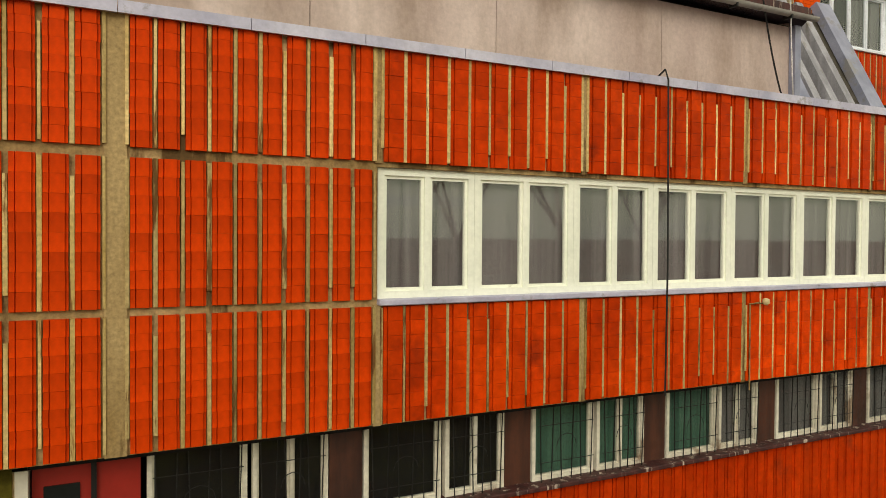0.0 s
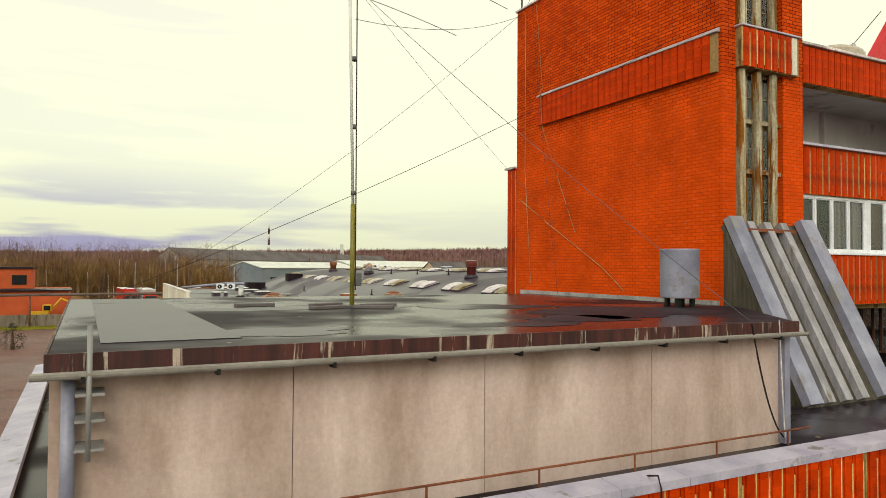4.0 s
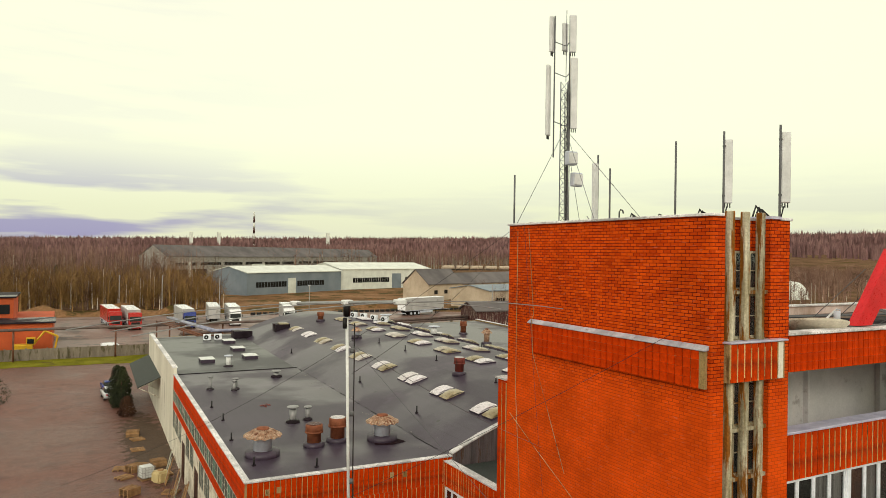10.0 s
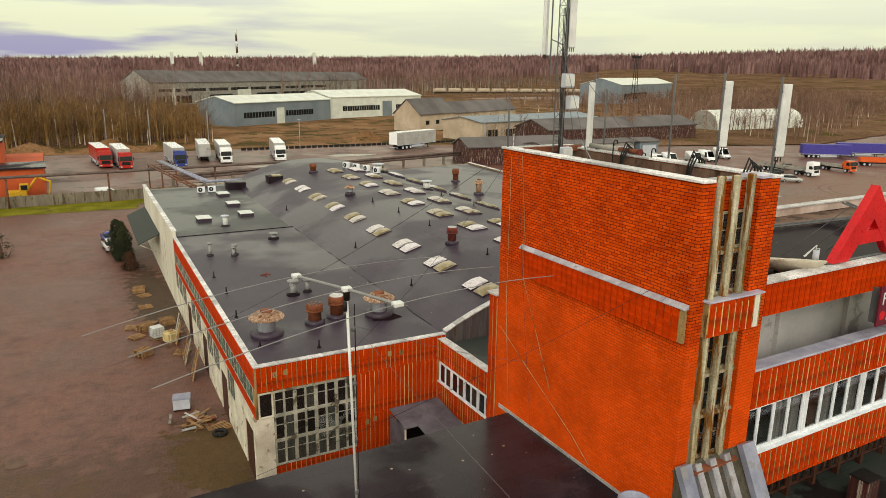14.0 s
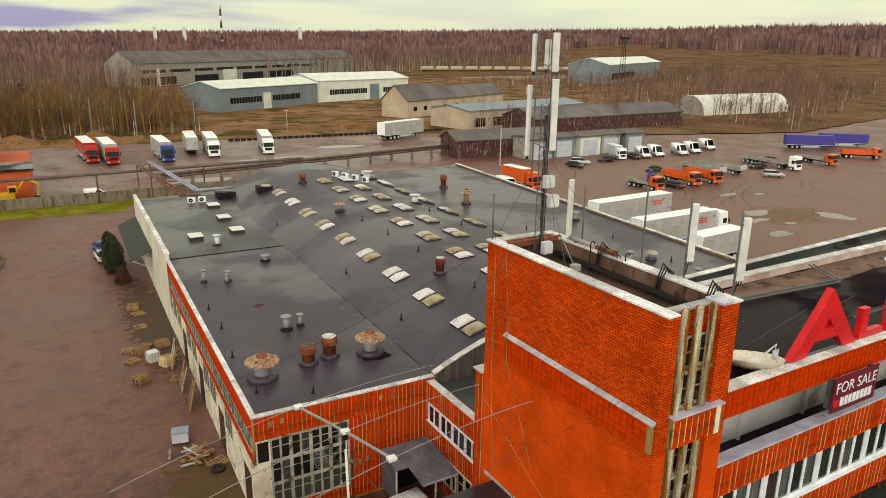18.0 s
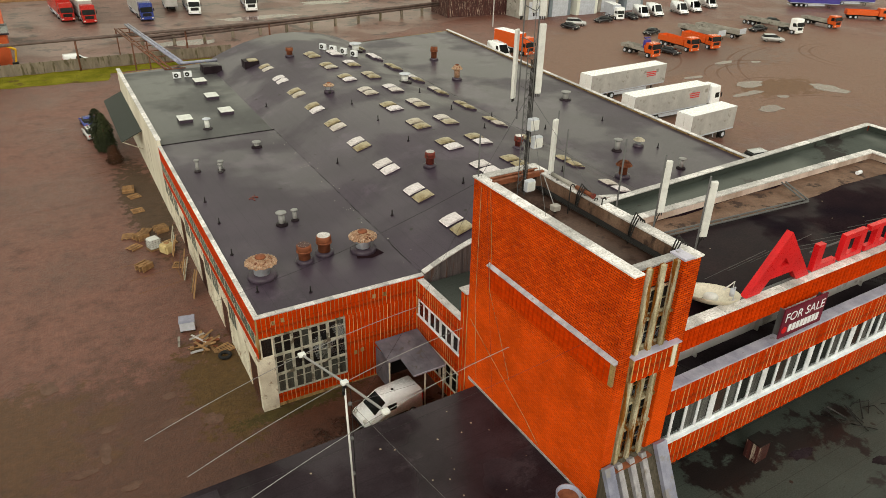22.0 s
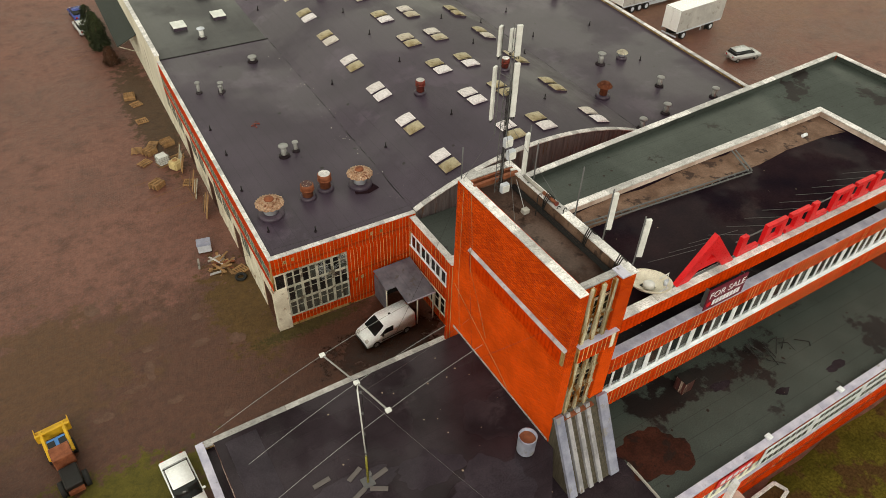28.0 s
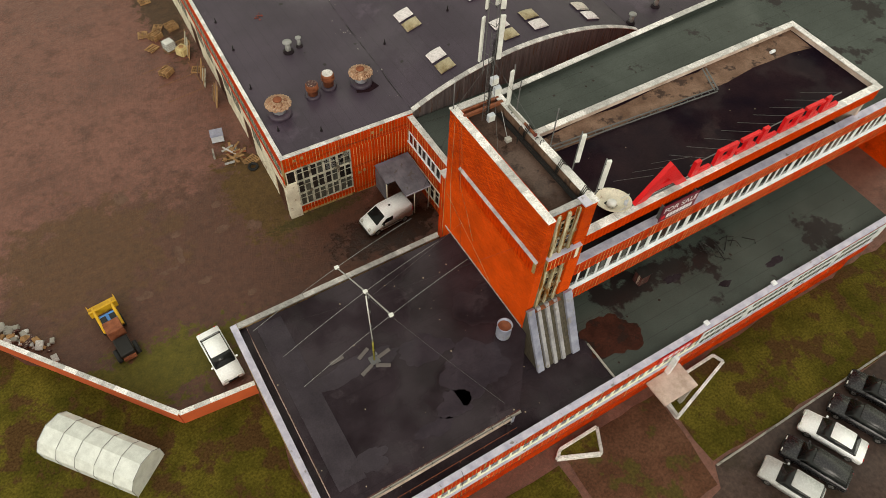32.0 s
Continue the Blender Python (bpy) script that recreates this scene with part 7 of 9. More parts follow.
def heap(x, y, L, W, h, seed):
    rng = random.Random(seed)
    bm = B()
    n, m = 14, 5
    top = bm.verts.new((x, y, h))
    rings = []
    for k in range(1, m + 1):
        f = k / m
        rings.append([bm.verts.new((x + L * f * math.cos(6.2832 * j / n) * rng.uniform(0.85, 1.1), y + W * f * math.sin(6.2832 * j / n) * rng.uniform(0.85, 1.1), h * (1 - f) ** 1.2 * rng.uniform(0.8, 1.15) - (0.1 if k == m else 0))) for j in range(n)])
    for j in range(n):
        bm.faces.new((top, rings[0][j], rings[0][(j + 1) % n])).smooth = True
    for a, b in zip(rings, rings[1:]):
        for j in range(n):
            bm.faces.new((a[j], b[j], b[(j + 1) % n], a[(j + 1) % n])).smooth = True
    solo("sand_mound", bm, "sand", "tan heap of sand and soil beyond the hard standing", "heap", "sand mounds")


for i, (x, y, L, W, h) in enumerate(((-6, 222, 12, 4, 3.2), (14, 221, 10, 4, 3.6), (27, 220, 7, 3.5, 2.6), (-24, 224, 10, 4, 2.8), (40, 216, 5, 3, 1.6), (95, 226, 11, 6, 3.2))):
    heap(x, y, L, W, h, 60 + i)

# ---- trees ----
def twig_tree(bm, bt, x, y, h, rng, n=16, spread=0.22, r=0.13, pale=0.7):
    """A bare tree: pale trunk into bt, branches into bm."""
    lean = Vector((rng.uniform(-0.05, 0.05), rng.uniform(-0.05, 0.05), 1))
    top = Vector((x, y, 0)) + lean * h
    tube(bt if rng.random() < pale else bm, (x, y, 0), Vector((x, y, 0)).lerp(top, 0.7), r, 3, r * 0.45, False)
    tube(bm, Vector((x, y, 0)).lerp(top, 0.68), top, r * 0.45, 3, 0.015, False)
    for i in range(n):
        t = rng.uniform(0.22, 0.96)
        p = Vector((x, y, 0)).lerp(top, t)
        a = rng.uniform(0, 6.283)
        l = h * spread * (1.15 - t * 0.75) * rng.uniform(0.6, 1.3)
        q = p + Vector((math.cos(a) * l, math.sin(a) * l, l * rng.uniform(0.5, 1.3)))
        w = r * 0.30 * (1.1 - t * 0.6)
        side = Vector((-math.sin(a), math.cos(a), 0)) * w
        for d in (side, Vector((0, 0, w))):
            bm.faces.new([bm.verts.new(p - d), bm.verts.new(p + d), bm.verts.new(q)])
        for k in range(3):
            s0 = p.lerp(q, 0.35 + 0.2 * k)
            a2 = a + rng.uniform(-1.2, 1.2)
            e = s0 + Vector((math.cos(a2), math.sin(a2), rng.uniform(0.4, 1.6))) * l * 0.42
            d = Vector((-math.sin(a2), math.cos(a2), 0.3)) * w * 0.6
            bm.faces.new([bm.verts.new(s0 - d), bm.verts.new(s0 + d), bm.verts.new(e)])


def woodland(name, label, n, area, hmin, hmax, seed, nb=14, thick=0.15, spread=0.2, pale=0.7, look_of="twig"):
    rng = random.Random(seed)
    bm, bt = B(), B()
    for i in range(n):
        x, y = area(rng)
        twig_tree(bm, bt, x, y, rng.uniform(hmin, hmax), rng, nb, spread, thick * rng.uniform(0.6, 1.4), pale)
    w = solo(name, bm, look_of, label, "woodland", kind="stuff")
    part("trunks", bt, "birch", w, "pale birch trunks", None, False, "stuff")
    return w


def zone(x0, x1, y0, y1, near=1.0):
    def pick(rng):
        return rng.uniform(x0, x1), y0 + (y1 - y0) * rng.random() ** near
    return pick


woodland("birch_wood", "bare brown birch wood beyond the hard standing", 900, zone(-150, 46, 238, 330, 1.3), 8, 19, 31, 30, 0.11, 0.30, 0.35)
woodland("birch_wood", "bare brown birch wood behind the sheds", 1100, zone(-260, 60, 330, 560), 12, 23, 32, 16, 0.2, 0.30, 0.3)
woodland("birch_wood", "bare wood along the railway", 2000, lambda g: ((lambda x: (x, 560 + max(0, x - 150) * 0.55 + 260 * g.random()))(g.uniform(60, 1100))), 14, 26, 33, 12, 0.5, 0.3)
woodland("thicket", "bare thicket round the hangar and yard", 900, lambda g: (lambda a: (235 + a * 330, 150 + a * 150 + 110 * g.random()))(g.random()), 4, 15, 34, 24, 0.18, 0.36, 0.12)
woodland("thicket", "bare bushes over the scrubland", 800, lambda g: (lambda a: (250 + a * 600, 270 + a * 220 + 170 * g.random()))(g.random()), 4, 13, 37, 16, 0.3, 0.42, 0.1)
woodland("thicket", "bare bushes beside the house", 90, zone(128, 150, 196, 226), 4, 10, 35, 16, 0.12, 0.34)
woodland("thicket", "low undergrowth at the wood's edge", 1800, zone(-150, 46, 233, 310), 4.0, 13.0, 36, 26, 0.20, 0.45, 0.1, "scrub")
# far forest as massed rows of crowns, rising a little toward the skyline
def rise(d, a):
    """Height of the far land, which climbs gently to the skyline."""
    return max(0.0, d - 880) * (0.020 + 0.0285 * max(0.0, min(1.0, a + 0.05)))


bm = B()
rows_, cols = 26, 60
grid = [[bm.verts.new((d * math.sin(a), d * math.cos(a), rise(d, a) + (0.03 if i else -0.5))) for a in [-0.62 + 2.0 * j / cols for j in range(cols + 1)]] for i, d in enumerate([870 + 68 * k for k in range(rows_ + 1)])]
for i in range(rows_):
    for j in range(cols):
        bm.faces.new((grid[i][j], grid[i][j + 1], grid[i + 1][j + 1], grid[i + 1][j]))
solo("far_ground", bm, "leafmould", "brown forest floor climbing to the skyline", "ground", kind="structure")
rng = random.Random(77)
verts, faces = [], []
for d, h in ((640, 17), (760, 19), (880, 20), (1000, 21), (1150, 22), (1300, 23), (1500, 24), (1720, 25), (1960, 26), (2230, 27), (2520, 28)):
    a = -0.6
    while a < 1.28:
        a += 0.0011 * rng.uniform(0.4, 1.6)
        dd = d + rng.uniform(-60, 60)
        x, y = dd * math.sin(a), dd * math.cos(a)
        if x > 60 and y < 560 + max(0, x - 150) * 0.55 + 120 and x < 1100:
            continue
        top = h * rng.uniform(0.70, 1.08) * (1 + max(0, a - 0.8) * (d / 2500) * 1.6)
        w = d * 0.0011 * rng.uniform(0.8, 1.8)
        z, ca, sa = rise(dd, a) - 1, math.cos(a), math.sin(a)
        k = len(verts)
        # a crown as a bundle of slim upright shoots
        for u, v, q in ((-1.0, 0.0, 0.0), (-0.75, 0.3, rng.uniform(0.72, 0.9)), (-0.3, -0.2, rng.uniform(0.5, 0.7)), (-0.1, 0.1, 1.0), (0.3, -0.3, rng.uniform(0.55, 0.75)), (0.7, 0.2, rng.uniform(0.75, 0.95)), (1.0, 0.0, 0.0)):
            u += rng.uniform(-0.15, 0.15)
            verts.append((x + w * (u * ca + v * sa), y + w * (-u * sa + v * ca), z + top * q))
        faces.append((k, k + 6, k + 5, k + 4, k + 3, k + 2, k + 1))
me = bpy.data.meshes.new("far_forest")
me.from_pydata(verts, [], faces)
bm = B()
bm.from_mesh(me)
bpy.data.meshes.remove(me)
solo("far_forest", bm, "forest", "brown winter forest reaching to the horizon", "forest", kind="stuff")


def conifer(x, y, h, w, label, seed, name="conifer", density=900, leaves="conifer", blunt=0.55):
    rng = random.Random(seed)
    c = thing(name, label, "tree", (x, y, 0))
    part("trunk", tube(B(), (x, y, 0), (x, y, h * 0.9), w * 0.06, 6, 0.02), "twig", c)
    bm = B()
    for i in range(density):
        t = rng.random() ** 1.3
        z = h * (0.04 + 0.95 * t)
        rad = w / 2 * (1 - t) ** blunt * (0.9 + 0.12 * math.sin(z * 2.3 + seed)) * min(1.0, 0.62 + t * 2.2) * rng.uniform(0.55, 1.05) + 0.05
        a = rng.uniform(0, 6.283)
        p = Vector((x + rad * math.cos(a), y + rad * math.sin(a), z))
        s = rng.uniform(0.12, 0.26) * max(0.6, h / 6)
        u = Vector((math.cos(a), math.sin(a), rng.uniform(-0.5, 0.4))) * s
        v2 = Vector((-math.sin(a), math.cos(a), rng.uniform(-0.4, 0.4))) * s * 0.6
        bm.faces.new([bm.verts.new(p - v2), bm.verts.new(p + v2), bm.verts.new(p + u)])
        bm.faces.new([bm.verts.new(p - v2 - u * 0.5), bm.verts.new(p + v2), bm.verts.new(p + Vector((0, 0, s)))])
    part("crown", bm, leaves, c)
    return c


conifer(5.6, 91.6, 4.9, 3.0, "clipped dark green thuja by the wall", 1, density=2800, blunt=0.38)
conifer(5.9, 86.9, 2.2, 2.3, "round russet shrub beside the thuja", 2, "shrub", 1100, "russet", 0.34)
conifer(5.3, 94.9, 4.6, 2.8, "dark green thuja behind the first", 3, density=1600, blunt=0.4)
conifer(-7.6, 99.5, 3.2, 4.0, "spreading juniper at the yard's edge", 4, "shrub", 500)
conifer(-14, 112, 9.0, 4.0, "dark spruce beyond the yard", 5)
rng = random.Random(5)
for i in range(3):
    conifer(rng.uniform(-60, 30), rng.uniform(255, 330), rng.uniform(9, 13), rng.uniform(5, 7), "dark spruce standing among bare birches", 10 + i, "conifer", 500)


def big_tree(x, y, h, seed, label):
    """A broad bare tree with forking limbs."""
    rng = random.Random(seed)
    c = thing("tree", label, "tree", (x, y, 0))
    part("trunk", tube(B(), (x, y, 0), (x, y, h * 0.35), 0.24, 10, 0.16), "twig", c)
    bm = B()

    def grow(p, d, l, r, k):
        q = p + d * l
        tube(bm, p, q, r, 4 if k > 3 else 3, r * 0.62, False)
        if k == 0:
            return
        for j in range(3):
            e = (d + Vector((rng.uniform(-1, 1), rng.uniform(-1, 1), rng.uniform(-0.1, 0.7))) * 0.62).normalized()
            grow(q, e, l * rng.uniform(0.62, 0.85), r * 0.6, k - 1)

    for j in range(4):
        grow(Vector((x, y, h * 0.33)), Vector((rng.uniform(-0.6, 0.6), rng.uniform(-0.6, 0.6), 1)).normalized(), h * 0.2, 0.10, 5)
    part("limbs", bm, "twig", c)
    return c


for x, y, h, sd in ((283, 202, 16, 21), (367, 224, 18, 22), (384, 449, 24, 23), (626, 525, 28, 24), (183, 189, 10, 25), (330, 196, 14, 26), (262, 262, 15, 27)):
    big_tree(x, y, h, sd, "broad bare tree in the scrub beyond the yard")
big_tree(15.4, -15, 15, 3, "broad bare tree across the car park")
big_tree(21.8, -15.5, 17, 4, "tall bare tree across the car park")
big_tree(30, -18, 14, 5, "bare tree across the car park")
big_tree(6, -20, 15, 6, "bare tree across the car park")

# ---- ventilators on the workshop roof ----
def at_roof(x, y):
    return G @ Vector((x, y, vault(x)))


def mushroom(x, y, r=0.62, h=1.25, cap="rustpale", label="rusty mushroom ventilator with a frilled cap", legs=True):
    p = at_roof(x, y)
    c = thing("ventilator", label, "ventilator", p, "roof ventilators")
    part("kerb", lathe(B(), [(r * 1.16, p.z - 0.1), (r * 1.13, p.z + 0.3), (r * 0.72, p.z + 0.34)], p.x, p.y, 18), "felt_ws", c)
    part("stem", lathe(B(), [(r * 0.62, p.z + 0.3), (r * 0.62, p.z + h * 0.62), (r * 0.75, p.z + h * 0.66)], p.x, p.y, 18), "boxgrey" if legs else cap, c)
    bm = B()
    n = 26
    rings = []
    for k, (rr, zz) in enumerate(((r * 1.22, h * 0.74), (r * 0.7, h * 0.93), (0.06, h))):
        rings.append([bm.verts.new((p.x + rr * (1 + 0.05 * (j % 2)) * math.cos(6.2832 * j / n), p.y + rr * (1 + 0.05 * (j % 2)) * math.sin(6.2832 * j / n), p.z + zz - 0.05 * (j % 2) * (k == 0))) for j in range(n)])
    for a, b in zip(rings, rings[1:]):
        for j in range(n):
            bm.faces.new((a[j], a[(j + 1) % n], b[(j + 1) % n], b[j]))
    bm.faces.new(rings[-1])
    bmesh.ops.solidify(bm, geom=list(bm.faces), thickness=0.02)
    part("cap", bm, cap, c)
    if cap == "rustpale":
        for j in range(26):
            a = 6.2832 * j / 26
            e = Vector((math.cos(a), math.sin(a), 0))
            part("cap_rib", tube(B(), p + e * r * 1.24 + Vector((0, 0, h * 0.74 + 0.015)), p + e * r * 0.45 + Vector((0, 0, h * 0.96 + 0.015)), 0.035, 4, 0.018), "straw", c)
        part("cap_crown", lathe(B(), [(r * 0.44, p.z + h * 0.95), (r * 0.40, p.z + h * 1.02), (0.03, p.z + h * 1.05)], p.x, p.y, 14), "rust", c, "rusty brown crown")
    return c


def drum_vent(x, y, r=0.42, h=1.25, paint="rust", label="rust-red drum ventilator with banded neck"):
    p = at_roof(x, y)
    c = thing("ventilator", label, "ventilator", p, "roof ventilators")
    part("kerb", lathe(B(), [(r * 1.35, p.z - 0.1), (r * 1.3, p.z + 0.22), (r, p.z + 0.26)], p.x, p.y, 16), "felt_ws", c)
    part("stem", lathe(B(), [(r * 0.85, p.z + 0.2), (r * 0.85, p.z + h * 0.62), (r * 1.05, p.z + h * 0.66), (r * 1.05, p.z + h * 0.95), (r * 0.95, p.z + h)], p.x, p.y, 16), paint, c)
    part("rim", lathe(B(), [(r * 1.12, p.z + h * 0.62), (r * 1.12, p.z + h * 0.70)], p.x, p.y, 16), paint, c)
    part("mouth", lathe(B(), [(r * 0.9, p.z + h), (r * 0.9, p.z + h + 0.03)], p.x, p.y, 16), "coping_old" if r > 0.51 or r < 0.45 else "fascia", c)
    return c


def pipe_vent(x, y, r=0.16, h=0.9, cap=True, paint="steel", label="small galvanised vent pipe with a flat cap"):
    p = at_roof(x, y)
    c = thing("vent_pipe", label, "vent", p, "small roof vents")
    part("pipe", tube(B(), p + Vector((0, 0, -0.1)), p + Vector((0, 0, h)), r, 12), paint, c)
    part("collar", lathe(B(), [(r * 2.2, p.z - 0.1), (r * 2.0, p.z + 0.12), (r * 1.1, p.z + 0.2)], p.x, p.y, 12), "felt", c)
    if cap:
        part("cap", lathe(B(), [(r * 1.8, p.z + h + 0.08), (r * 1.7, p.z + h + 0.16), (r * 0.4, p.z + h + 0.2)], p.x, p.y, 14), "steel" if paint != "antenna" else "boxgrey", c)
        for k in range(3):
            a = k * 2.1
            part("stay", tube(B(), p + Vector((r * math.cos(a), r * math.sin(a), h - 0.03)), p + Vector((r * 1.3 * math.cos(a), r * 1.3 * math.sin(a), h + 0.1)), 0.012, 4), paint, c)
    return c


mushroom(1.96, 5.0, 0.88, 1.6)
mushroom(9.6, 5.4, 0.84, 1.6, "rustpale", "rust-red mushroom ventilator with a frilled cap")
drum_vent(5.25, 5.75, 0.50, 1.35)
drum_vent(6.9, 6.2, 0.52, 1.5, label="rust-red drum ventilator with a white lid")
pipe_vent(5.6, 12.1, 0.24, 0.95, True, "steel", "galvanised vent drum with flat cap")
pipe_vent(6.75, 12.4, 0.16, 0.8)
pipe_vent(2.1, 26.0, 0.15, 1.0)
pipe_vent(4.1, 25.4, 0.17, 0.8)
pipe_vent(3.9, 24.9, 0.12, 0.7)
pipe_vent(8.7, 30.0, 0.26, 0.45, True, "steel", "short round roof vent")
pipe_vent(5.6, 37.7, 0.25, 1.0, True, "antenna", "roof vent with a clear top")
drum_vent(19.0, 12.6, 0.42, 1.35, "oldred", "dark red roof ventilator")
drum_vent(28.4, 12.9, 0.40, 1.2, "oldred", "dark red roof ventilator")
mushroom(36.7, 7.6, 0.62, 1.7, "rust", "rust-red mushroom ventilator above a stain", False)
pipe_vent(41.0, 13.2, 0.26, 1.1)
mushroom(43.9, 13.2, 0.5, 1.0, "oldwhite", "white and rust striped ventilator cap")
for q in ((43.3, 6.7), (46.6, 2.5), (40.1, 2.4), (36.2, 1.4)):
    pipe_vent(q[0], q[1], 0.22, 0.9)
mushroom(19.3, 37.3, 0.5, 1.1, "rustpale", "buff roof ventilator with a frilled cap")
pipe_vent(29.3, 38.2, 0.4, 0.9, True, "antenna", "white drum ventilator on a kerb")
mushroom(40.0, 44.0, 0.6, 2.0, "rustpale", "tall rusty ventilator with a frilled cap", False)
drum_vent(42.6, 55.3, 0.5, 1.9, "rust", "rusty ventilator stack with a cap")
drum_vent(20.5, 54.9, 0.45, 1.2, "rust", "rusty round ventilator on a kerb")
pipe_vent(30.8, 57.0, 0.5, 1.0, True, "antenna", "white round ventilator on a kerb")
pipe_vent(47.5, 30.0, 0.35, 0.9, True, "steel", "bare steel ventilator on a kerb")
rng = random.Random(11)
q = at_roof(9.7, 4.9)
patch("puddle", [(q.x - 1.0, q.y - 0.5), (q.x, q.y - 0.9), (q.x + 1.1, q.y - 0.6), (q.x + 0.8, q.y + 0.5), (q.x - 0.7, q.y + 0.4)], q.z + 0.03, "felt_brown", "dark puddle below a roof ventilator", "puddle", edge=0.2, seed=72)
rod = thing("roof_stub", "short black vent stub in the felt", "vent", (0, 0, 0), "vent stubs")
part("stub", tube(B(), (0, 0, -0.05), (0, 0, 0.5), 0.05, 8), "blackmetal", rod)
part("flange", tube(B(), (0, 0, -0.02), (0, 0, 0.05), 0.13, 10), "felt", rod)
spots = [(1.1, 3.2), (4.2, 1.6), (0.9, 9.0), (1.3, 14.5), (1.2, 19.0), (13.6, 20.5), (19.6, 8.0), (20.0, 18.7), (20.0, 25.5), (19.8, 31.8), (28.6, 6.6), (28.7, 19.2), (28.8, 26.0), (28.6, 33.0), (38.5, 22.0), (39.5, 29.0), (45.5, 12.0), (46.2, 21.5), (13.0, 41.0), (13.4, 8.4), (34.2, 17.6), (34.0, 26.0)]
for i, (x, y) in enumerate(spots):
    m = Matrix.Translation(at_roof(x, y))
    if i == 0:
        rod.matrix_basis = m
    else:
        copy_thing(rod, m)
# flat roof lights over the far bay
fl = thing("roof_light", "pale flat plastic roof light on a kerb", "skylight", (0, 0, 0), "flat roof lights")
part("kerb", box(B(), -0.7, -0.9, -0.1, 0.7, 0.9, 0.35), "felt_ws", fl)
part("pane", bevelled(box(B(), -0.74, -0.94, 0.35, 0.74, 0.94, 0.43), 0.02), "plastic_w", fl)
for i, (x, y) in enumerate(((4.0, 41.4), (8.7, 42.4), (8.6, 49.0), (8.8, 56.4))):
    m = G @ pose(x, y, FZ + 0.02)
    if i == 0:
        fl.matrix_basis = m
    else:
        copy_thing(fl, m)


def aircon(x, y, z, deg, group="air conditioners"):
    c = thing("air_conditioner", "white air-conditioner outdoor unit with a round fan grille", "air conditioner", (0, 0, 0), group)
    part("case", bevelled(box(B(), -0.5, -0.18, 0.1, 0.5, 0.18, 0.85), 0.02), "pvc", c)
    part("fan_grille", tube(B(), (-0.1, -0.20, 0.48), (-0.1, -0.18, 0.48), 0.28, 16), "blackmetal", c)
    part("hub", tube(B(), (-0.1, -0.215, 0.48), (-0.1, -0.2, 0.48), 0.08, 10), "pvc", c)
    for fx in (-0.4, 0.4):
        part("foot", box(B(), fx - 0.05, -0.16, 0, fx + 0.05, 0.16, 0.1), "blackmetal", c)
    c.matrix_basis = pose(x, y, z, 0, 0, deg)
    return c


for x, y in ((6.6, 59.6), (8.0, 59.7)):
    p = at_roof(x, y)
    aircon(p.x, p.y, p.z, -8)
for k in range(4):
    p = at_roof(25.6 + k * 0.95, 56.0 - k * 1.4)
    aircon(p.x, p.y, p.z, -60)
part("hut", box(B(), 10.2, 60.2, FZ, 12.6, 62.6, FZ + 1.0), "felt", thing("roof_hatch", "low dark roof hatch", "hatch", at_roof(11, 61)), "", G)
ch = thing("roof_box", "dark felted roof housing with a pale lid", "hatch", at_roof(15.5, 56.5))
part("case", box(B(), 14.7, 55.8, vault(15) - 0.2, 16.6, 57.6, vault(15.6) + 0.7), "felt", ch, "", G)
part("lid", box(B(), 15.2, 55.7, vault(15.6) + 0.7, 16.4, 56.9, vault(15.6) + 0.85), "dome", ch, "", G)
# ---- wing roof: shortwave beam aerial ----
AX, AY = 5.6, 15.5
aer = thing("beam_aerial", "three-element beam aerial on a tall tubular mast", "antenna", (AX, AY, RZ))
part("lower_mast", tube(B(), (AX, AY, RZ), (AX, AY, RZ + 2.4), 0.055, 12), "olive", aer, "olive-yellow lower mast section")
part("upper_mast", tube(B(), (AX, AY, RZ + 2.4), (AX - 0.2, AY - 0.12, 17.8), 0.036, 10), "antenna", aer)
for z in (12.05, 13.6, 15.2, 16.7):
    part("clamp", tube(B(), (AX, AY - 0.02, z), (AX, AY - 0.02, z + 0.1), 0.06, 10), "mastgrey", aer)
part("foot_plate", box(B(), AX - 0.3, AY - 0.3, RZ, AX + 0.3, AY + 0.3, RZ + 0.05), "mastgrey", aer)
part("winch", bevelled(box(B(), AX + 0.06, AY - 0.1, RZ + 0.5, AX + 0.2, AY + 0.1, RZ + 0.8), 0.02), "mastgrey", aer)
hub_f, hub_m, hub_b = Vector((4.76, 17.36, 17.76)), Vector((5.34, 15.20, 17.92)), Vector((5.79, 13.27, 18.05))
part("boom", line(B(), [hub_f, hub_m, hub_b], 0.04, 8), "steel", aer)
perp = Vector((0.975, 0.22, 0)).normalized()
for hb, half in ((hub_f, 5.3), (hub_m, 5.15), (hub_b, 5.4)):
    for s in (-1, 1):
        pts = [hb + perp * s * half * k / 6 - Vector((0, 0, 0.36 * (k / 6) ** 2)) for k in range(7)]
        part("element", line(B(), pts, 0.011, 5), "steel", aer)
    part("element_clamp", bevelled(box(B(), hb.x - 0.12, hb.y - 0.1, hb.z - 0.05, hb.x + 0.12, hb.y + 0.1, hb.z + 0.06), 0.02), "antenna", aer)
part("rotator", tube(B(), (5.41, 15.39, 17.6), (5.37, 15.30, 17.9), 0.085, 10), "blackmetal", aer)
part("balun", tube(B(), (5.36, 15.38, 17.3), (5.36, 15.38, 17.55), 0.055, 8), "blackmetal", aer)
